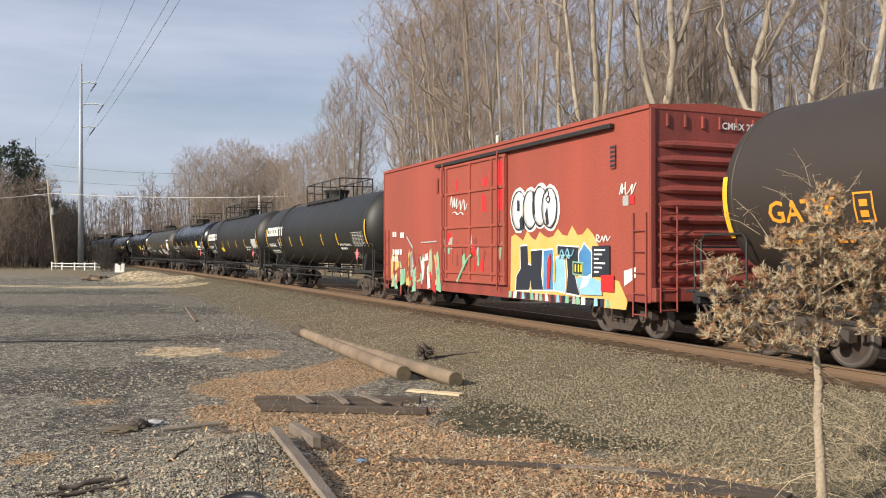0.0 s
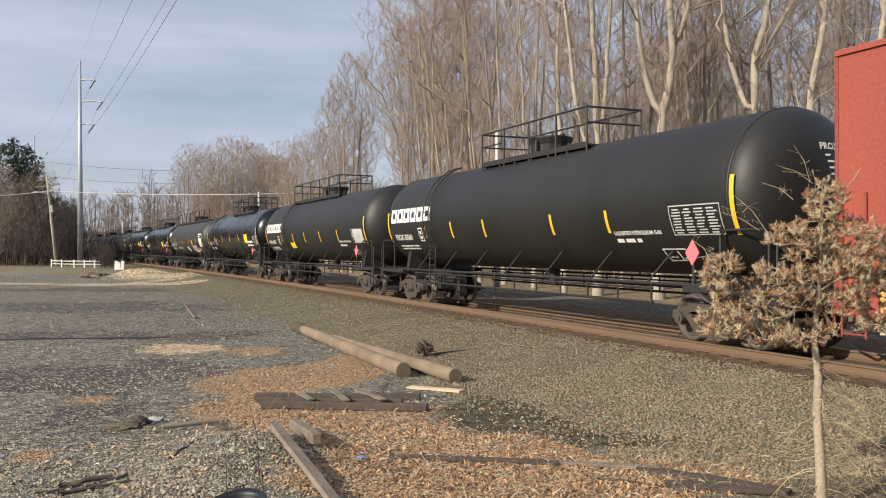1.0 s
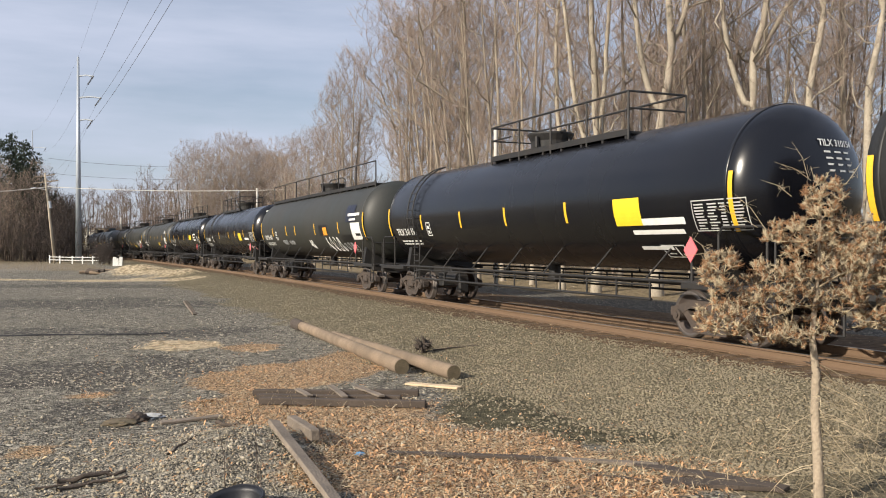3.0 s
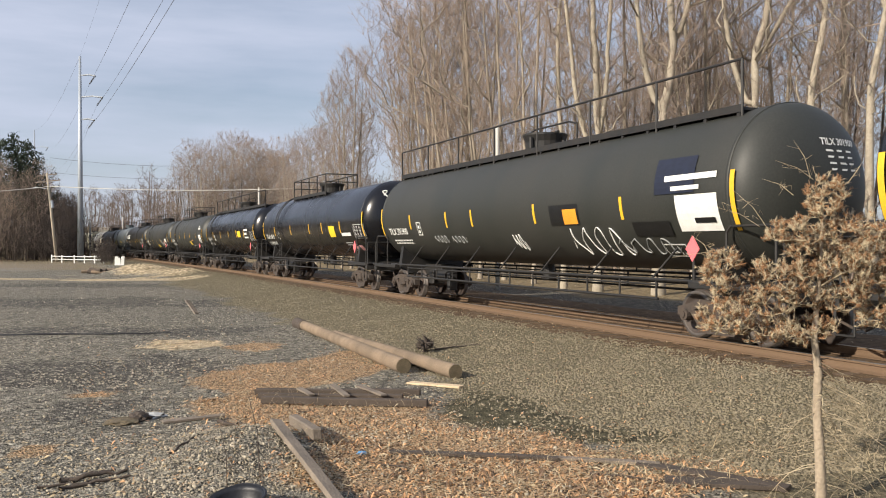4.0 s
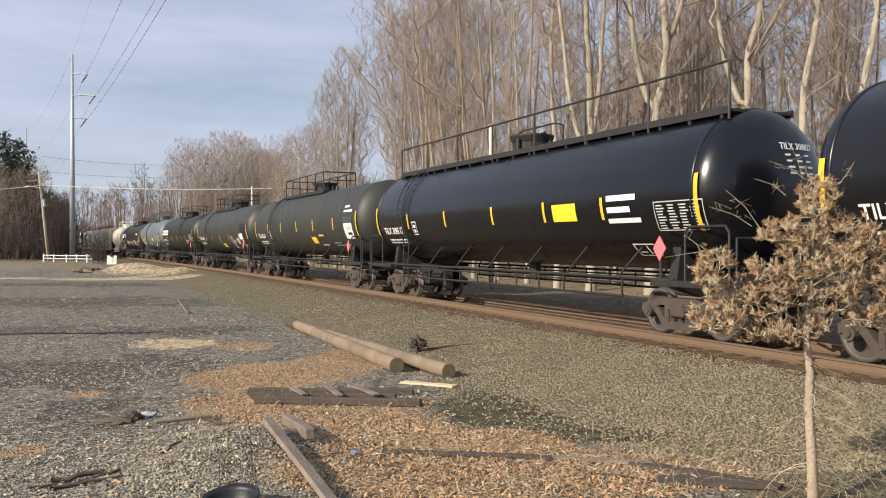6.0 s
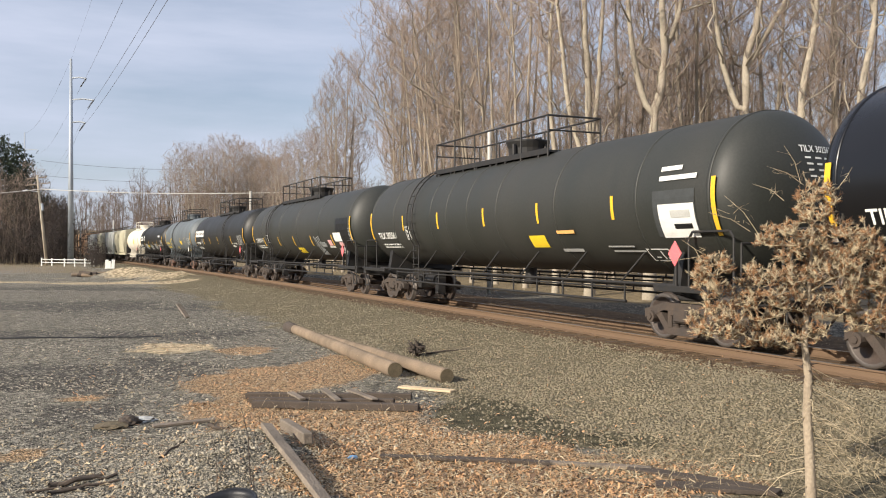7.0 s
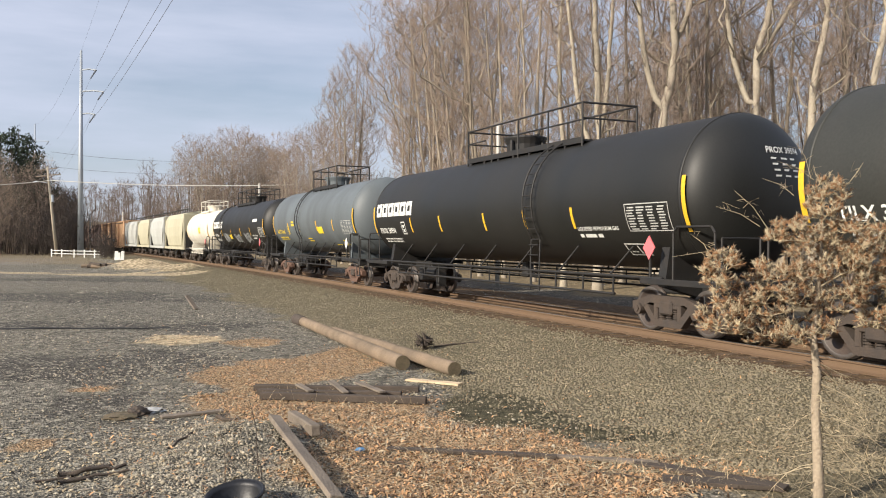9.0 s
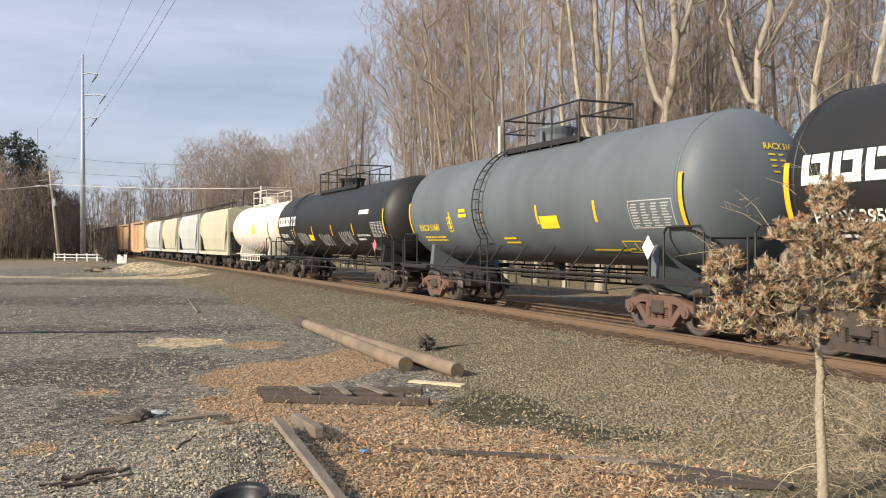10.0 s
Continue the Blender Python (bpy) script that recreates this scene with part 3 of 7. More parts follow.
def add_trucks(car, centre, rusty=False):
    for x in (-centre, centre):
        t = linked("truck", TRUCKS["bolster"], car, pose(x, 0, 0))
        t["label"] = "three-piece freight truck with coil springs"
        for y in (-1.0, 1.0):
            f = linked("side_frame", TRUCKS["side_frame"], t, pose(0, y, 0, 0, 0, 180 if y > 0 else 0))
            if rusty:
                f.material_slots[0].link = "OBJECT"
                f.material_slots[0].material = TRUCK_RUST
        for dx in (-0.89, 0.89):
            WHEELSETS.append(linked("wheelset", TRUCKS["wheelset"], t, pose(dx, 0, WHEEL_R)))


def coupler(car, end):
    sg = 1 if end > 0 else -1
    bm = box(bmesh.new(), min(end, end + sg * 0.55), max(end, end + sg * 0.55), -0.09, 0.09, 0.76, 0.96, 0.02)
    box(bm, end + sg * 0.42 - 0.14, end + sg * 0.42 + 0.16, -0.2, 0.16, 0.72, 1.0, 0.04)
    pipe(bm, [(end - sg * 0.1, -0.35, 0.85), (end + sg * 0.15, -0.36, 0.55), (end + sg * 0.45, -0.3, 0.42), (end + sg * 0.7, -0.2, 0.5)], 0.025, 6)
    part("coupler", bm, TRUCK, car)


def curved(bm, R, cz, x0, x1, h0, h1, lift=0.005, n=6, thick=0.006):
    """A thin plate that lies on a tank's near side; heights run along the skin from the tank's middle."""
    grid = []
    for k in range(n + 1):
        a = (h0 + (h1 - h0) * k / n) / R
        grid.append([bm.verts.new((x, -(R + lift) * math.cos(a), cz + (R + lift) * math.sin(a))) for x in (x0, x1)])
    for p, q in zip(grid, grid[1:]):
        bm.faces.new((p[0], p[1], q[1], q[0]))
    return bm


def lettering(text, size, spacing=1.0):
    """A flat bmesh of words in the built-in font, lower left corner at the origin."""
    cu = bpy.data.curves.new("words", "FONT")
    cu.body, cu.size, cu.space_character, cu.resolution_u = text, size, spacing, 2
    cu.offset = size * 0.018
    ob = bpy.data.objects.new("words", cu)
    me = bpy.data.meshes.new_from_object(ob)
    bm = bmesh.new()
    bm.from_mesh(me)
    bpy.data.objects.remove(ob)
    bpy.data.curves.remove(cu)
    bpy.data.meshes.remove(me)
    return bm


def bend(bm, R, cz, x, h, lift=0.008):
    for v in bm.verts:
        a = (v.co.y + h) / R
        v.co = (v.co.x + x, -(R + lift) * math.cos(a), cz + (R + lift) * math.sin(a))
    return bm


def bars(bm, R, cz, x, h, w, rows, size, rnd, gap=1.9):
    """Lines of writing too small to read, as plain bars."""
    for k in range(rows):
        u = x
        while u < x + w:
            d = rnd.uniform(0.6, 2.4) * size * 2
            curved(bm, R, cz, u, min(u + d, x + w), h - k * size * gap, h - k * size * gap + size, 0.007, 1)
            u += d + size * 0.8
    return bm


def rail_run(bm, x0, x1, y, z, h, step):
    k = max(1, round((x1 - x0) / step))
    for i in range(k + 1):
        x = x0 + (x1 - x0) * i / k
        rod(bm, (x, y, z - 0.25), (x, y, z + h), 0.028, seg=6)
    rod(bm, (x0, y, z + h), (x1, y, z + h), 0.026, seg=6)
    return bm


def tank_car(label, mat, length, number="", logo=False, R=1.5, cz=2.83, ladder=None, rail=(-2.2, 2.2), front_rail=None, decals=(), table=6.0, reflect=(), mark_x=1.25, mark_h=-0.67,
             mark_col=None, rusty=False, seed=1, man=0.62, end_loop=True, mark_size=0.33, front_mark="", sills=True, panel=None, body_margin=0.78, bands=(), tall=(-0.5, -0.02), words="", scrawls=(), head_tag=False, nose=0.0):
    rnd = random.Random(seed)
    car = thing("tank_car", label, "tank car", group="cars of the freight train")
    half = length / 2 - body_margin
    e = R * 0.5
    straight = half - e
    prof = [(-half + e * (1 - math.sin(a)), R * math.cos(a)) for a in np.linspace(math.pi / 2, 0, 12)]
    xs = [-straight + 2 * straight * i / 10 for i in range(1, 10)]
    prof += [(x, R) for x in xs] + [(-x + nose, r) for x, r in prof[::-1]]
    tank = part("tank", lathe_x(bmesh.new(), prof, 64, 0, cz), mat, car, "", True)
    for x in (-straight, straight + nose) + tuple(bands):
        part("tank_band", lathe_x(bmesh.new(), [(x - 0.035, R), (x - 0.03, R + 0.012), (x + 0.03, R + 0.012), (x + 0.035, R)], 64, 0, cz), mat, car, "", True)
    tc = length / 2 - 2.45
    add_trucks(car, tc, rusty)
    # ends: stub sill, bolster saddle, end platform with rails, coupler
    for sg in (-1, 1):
        end = sg * (length / 2 - 0.55)
        bm = box(bmesh.new(), min(sg * (tc - 1.6), end), max(sg * (tc - 1.6), end), -0.3, 0.3, 0.74, 1.12, 0.03)
        part("stub_sill", bm, STEEL_DARK, car)
        bm = bmesh.new()
        bw = 1.2
        a = [bm.verts.new((sg * tc - 0.12, y, z)) for y, z in ((-bw, 0.95), (-bw, 1.15), (-R * 0.72, cz - R * 0.69), (-R * 0.5, cz - R * 0.866), (0, cz - R * 1.0), (R * 0.5, cz - R * 0.866), (R * 0.72, cz - R * 0.69), (bw, 1.15), (bw, 0.95), (0.35, 0.72), (-0.35, 0.72))]
        f = bm.faces.new(a)
        ex = bmesh.ops.extrude_face_region(bm, geom=[f])
        bmesh.ops.translate(bm, verts=[v for v in ex["geom"] if isinstance(v, bmesh.types.BMVert)], vec=(0.24, 0, 0))
        bmesh.ops.recalc_face_normals(bm, faces=bm.faces)
        part("saddle", bm, mat if mat in (TANK_GREY, TANK_WHITE) else STEEL_DARK, car)
        bm = box(bmesh.new(), end - 0.32, end + 0.12 * sg + 0.02, -1.48, 1.48, 1.06, 1.12, 0.01)
        for y in (-1.48, 1.48):
            box(bm, min(end - sg * 2.2, end), max(end - sg * 2.2, end), y - 0.04, y + 0.04, 1.0, 1.12, 0.01)
        box(bm, end - 0.1, end + 0.1, -1.5, 1.5, 0.86, 1.06, 0.02)
        part("end_platform", bm, STEEL_DARK, car)
        if end_loop:
            for y in (-1.45, 1.45):
                bm = pipe(bmesh.new(), [(end - sg * 0.1, y, 1.1), (end - sg * 0.1, y, 2.0), (end - sg * 0.2, y, 2.12), (end - sg * 1.15, y, 2.12), (end - sg * 1.25, y, 2.0), (end - sg * 1.25, y, 1.1)], 0.024)
                part("handrail", bm, STEEL_DARK, car)
                bm = pipe(bmesh.new(), [(end, y, 0.86), (end, y, 0.45), (end - sg * 0.35, y, 0.45), (end - sg * 0.35, y, 0.86)], 0.02)
                part("stirrup_step", bm, STEEL_DARK, car)
            bm = pipe(bmesh.new(), [(end + sg * 0.08, -1.45, 1.1), (end + sg * 0.08, -1.45, 1.9), (end + sg * 0.08, 1.45, 1.9), (end + sg * 0.08, 1.45, 1.1)], 0.022)
            part("handrail", bm, STEEL_DARK, car)
        coupler(car, end)
    # brake gear and pipes under the tank
    bm = bmesh.new()
    bx = -tc + 2.5
    rod(bm, (bx, -0.7, 0.78), (bx + 0.75, -0.7, 0.78), 0.2, seg=12)
    box(bm, bx - 0.45, bx - 0.1, -0.95, -0.5, 0.5, 0.95, 0.03)
    box(bm, bx + 0.9, bx + 1.1, -0.9, -0.6, 0.35, 0.9, 0.03)
    rod(bm, (bx + 0.1, -0.4, 0.55), (bx + 2.0, -0.4, 0.62), 0.03)
    part("brake_gear", bm, STEEL_DARK, car)
    bm = bmesh.new()
    if sills:
        for y in (-1.42, 1.42):
            rod(bm, (-tc - 0.3, y, 1.12), (tc + 0.3, y, 1.12), 0.032)
            n = 7
            for i in range(n):
                x = -tc + 1.5 + (2 * tc - 3) * i / (n - 1)
                rod(bm, (x, y, 1.12), (x + 0.45, y * 0.80, 1.12 + 0.62), 0.022)
    for y in (-1.42, 1.42):
        rod(bm, (-tc + 1.3, y, 1.02), (tc - 1.3, y, 1.02), 0.02)
        rod(bm, (-tc + 1.3, y, 0.74), (tc - 1.3, y, 0.74), 0.03)
        for i in range(12):
            x = -tc + 1.35 + (2 * tc - 2.7) * i / 11
            rod(bm, (x, y, 0.72), (x, y, 1.12), 0.022)
    rod(bm, (-tc, 0.5, 0.95), (tc, 0.5, 0.95), 0.03)
    part("side_pipe", bm, STEEL_DARK if mat is not TANK_WHITE else TANK_WHITE, car)
    bm = bmesh.new()
    rod(bm, (0.2, 0, cz - R - 0.32), (0.2, 0, cz - R + 0.1), 0.16, seg=12)
    box(bm, 0.0, 0.4, -0.14, 0.14, cz - R - 0.42, cz - R - 0.3, 0.03)
    part("bottom_outlet", bm, STEEL_DARK, car)
    # top: walkway, manway housing, railings
    top = cz + R
    metal = STEEL_DARK if mat is not TANK_WHITE else TANK_WHITE
    bm = box(bmesh.new(), rail[0], rail[1], -0.75, 0.75, top - 0.10, top - 0.05)
    for x in np.arange(rail[0] + 0.2, rail[1], 0.9):
        box(bm, x - 0.04, x + 0.04, -0.78, 0.78, top - 0.28, top - 0.09)
    box(bm, rail[0], rail[1], -0.80, -0.74, top - 0.14, top + 0.0)
    box(bm, rail[0], rail[1], 0.74, 0.80, top - 0.14, top + 0.0)
    part("walkway", bm, metal, car)
    bm = bmesh.new()
    lathe_z(bm, [(top - 0.15, man * 0.82), (top + 0.25, man * 0.88), (top + 0.42, man), (top + 0.46, man), (top + 0.47, man * 0.96)], 22)
    for k in range(4):
        a = k * 1.57 + 0.4
        rod(bm, (man * math.cos(a), man * math.sin(a), top + 0.05), (man * math.cos(a), man * math.sin(a), top + 0.34), 0.05, seg=6)
    rod(bm, (man * 0.9, 0, top + 0.47), (man * 1.15, 0, top + 0.47), 0.04)
    part("manway_housing", bm, metal if mat is TANK_WHITE else mat if mat is TANK_GREY else STEEL_DARK, car)
    long_walk = rail[1] - rail[0] > 10
    for y in (-0.78,) if long_walk else (-0.78, 0.78):
        bm = rail_run(bmesh.new(), rail[0], rail[1], y, top, 0.82, 2.4 if long_walk else 1.55)
        if abs(rail[0]) < 4:
            rod(bm, (rail[0], y, top + 0.45), (rail[0] + 1.2, y, top + 0.45), 0.02)
        part("railing", bm, metal, car)
    for x in (-1.3, 1.3) if long_walk else ():
        part("guard_loop", pipe(bmesh.new(), [(x, 0.2, top), (x, 0.2, top + 0.62), (x * 0.7, 0.2, top + 0.72), (0, 0.2, top + 0.72)], 0.026), metal, car)
    for x in () if long_walk else rail:
        part("cross_rail", pipe(bmesh.new(), [(x, -0.78, top + 0.82), (x, 0.78, top + 0.82)], 0.026), metal, car)
        part("cross_rail", pipe(bmesh.new(), [(x, -0.78, top + 0.45), (x, 0.78, top + 0.45)], 0.022), metal, car)
    # side ladder that follows the tank
    if ladder is not None:
        for sgn in (-1,):
            bm = bmesh.new()
            pts = [(0.98 + 0.13 * i) for i in range(1)]
            arc_pts = []
            for i in range(15):
                a = radians(-62 + i * 135 / 14)
                rr = R + 0.13
                arc_pts.append((-rr * math.cos(a), cz + rr * math.sin(a)))
            arc_pts = [(-1.42, 0.62), (-1.42, 1.3)] + [q for q in arc_pts if q[1] > 1.75]
            for dx in (-0.22, 0.22):
                pipe(bm, [(ladder + dx, y, z) for y, z in arc_pts], 0.022)
            for y, z in arc_pts[1:]:
                rod(bm, (ladder - 0.22, y, z), (ladder + 0.22, y, z), 0.016, seg=6)
            for z in (0.7, 0.98):
                rod(bm, (ladder - 0.22, -1.42, z), (ladder + 0.22, -1.42, z), 0.016, seg=6)
            for z in (1.5, 1.75):
                rod(bm, (ladder - 0.22, -1.47, z), (ladder + 0.22, -1.47, z), 0.016, seg=6)
            part("ladder", bm, metal, car)
    # markings
    rear = -half
    white = mark_col or WHITE
    if number:
        part("car_number", bend(lettering(number, mark_size), R, cz, rear + mark_x, mark_h), white, tank)
    bm = bars(bmesh.new(), R, cz, rear + mark_x + 0.15, mark_h - 0.26, 1.7, 2, 0.06, rnd)
    part("fine_print", bm, white, tank)
    bm = bmesh.new()
    x = rear + mark_x + len(number) * mark_size * 0.62 + 0.45
    for u0, u1, v0, v1 in ((0, 0.34, 0, 0.03), (0, 0.34, 0.42, 0.45), (0, 0.03, 0, 0.45), (0.31, 0.34, 0, 0.45), (0.1, 0.24, 0.24, 0.34), (0.1, 0.24, 0.08, 0.18)):
        curved(bm, R, cz, x + u0, x + u1, mark_h - 0.05 + v0, mark_h - 0.05 + v1, 0.007, 2)
    part("test_stencil", bm, white, tank)
    if logo:
        w, g, hh = 0.52, 0.075, 0.47
        for k in range(6):
            u = rear + mark_x - 0.15 + k * (w + g)
            bm = bmesh.new()
            for a0, a1, b0, b1 in ((0, 0.15, 0.0, hh), (0.37, w, 0.0, hh), (0.15, 0.37, 0.33, hh), (0.15, 0.37, 0.0, 0.14)):
                curved(bm, R, cz, u + a0 + 0.1 * b0, u + a1 + 0.1 * b0, -0.10 + b0, -0.10 + b1, 0.006, 3)
            part("emblem_block", bm, white, tank, "white block of a painted emblem")
    if table is not None:
        bm = bmesh.new()
        for k in range(9):
            for c in range(4):
                curved(bm, R, cz, table + c * 0.33 + rnd.uniform(0, 0.05), table + c * 0.33 + rnd.uniform(0.18, 0.29), -0.74 + k * 0.057, -0.74 + k * 0.057 + 0.025, 0.007, 1)
        for u0, u1, v0, v1 in ((-0.05, 1.36, -0.78, -0.76), (-0.05, 1.36, -0.21, -0.19), (-0.05, -0.03, -0.78, -0.2), (1.34, 1.36, -0.78, -0.2)):
            curved(bm, R, cz, table + u0, table + u1, v0, v1, 0.008, 6)
        part("data_table", bm, TABLE, tank, "white stencilled data table")
    for x in reflect:
        part("reflector", curved(bmesh.new(), R, cz, x - 0.05, x + 0.05, *tall), YELLOW, tank)
    half += nose
    for x in (rear + 0.64, half - 0.64):
        part("reflector", curved(bmesh.new(), R, cz, x - 0.055, x + 0.055, -0.80, 0.28, 0.008, 10), YELLOW, tank)
    if words:
        part("stencil_words", bend(lettering(words, 0.125), R, cz, table - 2.0, -0.74), white, tank)
        part("fine_print", bars(bmesh.new(), R, cz, table - 2.0, -0.92, 0.9, 1, 0.09, rnd), white, tank)
    bm = bmesh.new()
    for u0, u1, v0, v1 in ((0, 0.7, 0, 0.03), (0, 0.7, 0.33, 0.36), (0, 0.03, 0, 0.36), (0.67, 0.7, 0, 0.36), (0.1, 0.3, 0.1, 0.14), (0.4, 0.44, 0.06, 0.3), (0.5, 0.6, 0.06, 0.12)):
        curved(bm, R, cz, half - 3.0 + u0, half - 3.0 + u1, -1.44 + v0, -1.44 + v1, 0.007, 2)
    part("loading_stencil", bm, white, tank)
    for x0, x1, h0, h1, turns_n, col in scrawls:
        bm = bmesh.new()
        pts = []
        for i in range(turns_n * 5 + 1):
            u = i / (turns_n * 5)
            x = x0 + (x1 - x0) * u + 0.10 * (x1 - x0) / turns_n * math.sin(i * 2.3)
            a = (h0 + (h1 - h0) * (0.5 + 0.5 * math.sin(i * 1.27 + rnd.uniform(-0.5, 0.5)))) / R
            pts.append((x, -(R + 0.008) * math.cos(a), cz + (R + 0.008) * math.sin(a)))
        bm.free()
        tb = Tubes()
        tb.add(smooth_line(pts), np.full(len(pts) * 4 - 3, 0.017), 4)
        o = new("sprayed_scrawl", tb.mesh("sprayed_scrawl", col))
        o.parent = tank
        o["label"] = "thin sprayed scrawl"
    # hazard placard near the front, on its holder
    px = half - 1.75
    bm = bmesh.new()
    for k in range(1):
        c = [(px - 0.19, 0), (px, 0.24), (px + 0.19, 0), (px, -0.24)]
        a0 = [bm.verts.new((x, -1.47, 1.72 + z)) for x, z in c]
        a1 = [bm.verts.new((x, -1.45, 1.72 + z)) for x, z in c]
        bm.faces.new(a0)
        bm.faces.new(a1[::-1])
        for i in range(4):
            bm.faces.new((a0[i], a0[(i + 1) % 4], a1[(i + 1) % 4], a1[i]))
        bmesh.ops.recalc_face_normals(bm, faces=bm.faces)
    part("hazard_placard", bm, PINK if mat not in (TANK_GREY,) else WHITE, car, "diamond hazard placard")
    part("placard_bracket", rod(bmesh.new(), (px, -1.43, 1.05), (px, -1.43, 1.9), 0.03), STEEL_DARK, car)
    for i, (name, x0, x1, h0, h1, col) in enumerate(decals):
        part(name, curved(bmesh.new(), R, cz, x0, x1, h0, h1, 0.010 + 0.003 * i, 6), col, tank)
    if front_mark:
        bm = lettering(front_mark, 0.34)
        for v in bm.verts:
            yy = -0.1 + v.co.x * 0.5
            zz = v.co.y * 0.5 + 0.72
            rr = min(1.0, math.hypot(yy, zz) / R)
            v.co = (half - e + e * math.sqrt(max(0.0, 1 - rr * rr)) + 0.02, yy, cz + zz)
        part("end_number", bm, white, tank)
        bm = bmesh.new()
        for k in range(4):
            for q in range(3):
                y0, z0 = 0.0 + q * 0.26 + 0.03 * k, 0.60 - k * 0.11
                vs = []
                for yy, zz in ((y0, z0), (y0 + rnd.uniform(0.1, 0.2), z0), (y0 + 0.15, z0 + 0.035), (y0, z0 + 0.035)):
                    rr = math.hypot(yy, zz) / R
                    vs.append(bm.verts.new((half - e + e * math.sqrt(1 - rr * rr) + 0.012, yy, cz + zz)))
                bm.faces.new(vs)
        part("end_print", bm, white, tank)
    if head_tag:
        pts = []
        for i in range(34):
            yy, zz = -0.75 + 1.45 * i / 33 + 0.12 * math.sin(i * 2.1), 0.92 - 0.1 * i / 33 + 0.2 * math.sin(i * 1.13)
            rr = min(0.97, math.hypot(yy, zz) / R)
            pts.append((half - e + e * math.sqrt(1 - rr * rr) + 0.02, yy, cz + zz))
        tb = Tubes()
        tb.add(smooth_line(pts), np.full(len(pts) * 4 - 3, 0.026), 4)
        o = new("sprayed_tag", tb.mesh("sprayed_tag", WHITE))
        o.parent = tank
        o["label"] = "white sprayed tag on the end"
    return car


def slab(bm, shape, y0, y1):
    """A flat plate of outline (x, z) between y0 and y1."""
    a = [bm.verts.new((x, y0, z)) for x, z in shape]
    c = [bm.verts.new((x, y1, z)) for x, z in shape]
    bm.faces.new(a)
    bm.faces.new(c[::-1])
    for i in range(len(shape)):
        j = (i + 1) % len(shape)
        bm.faces.new((a[j], a[i], c[i], c[j]))
    bmesh.ops.recalc_face_normals(bm, faces=bm.faces)
    return bm


def blot(rnd, cx, cz, rx, rz, n=22, rough=0.18):
    """An uneven rounded outline."""
    return [(cx + rx * math.cos(2 * math.pi * i / n) * (1 + rnd.uniform(-rough, rough)), cz + rz * math.sin(2 * math.pi * i / n) * (1 + rnd.uniform(-rough, rough))) for i in range(n)]


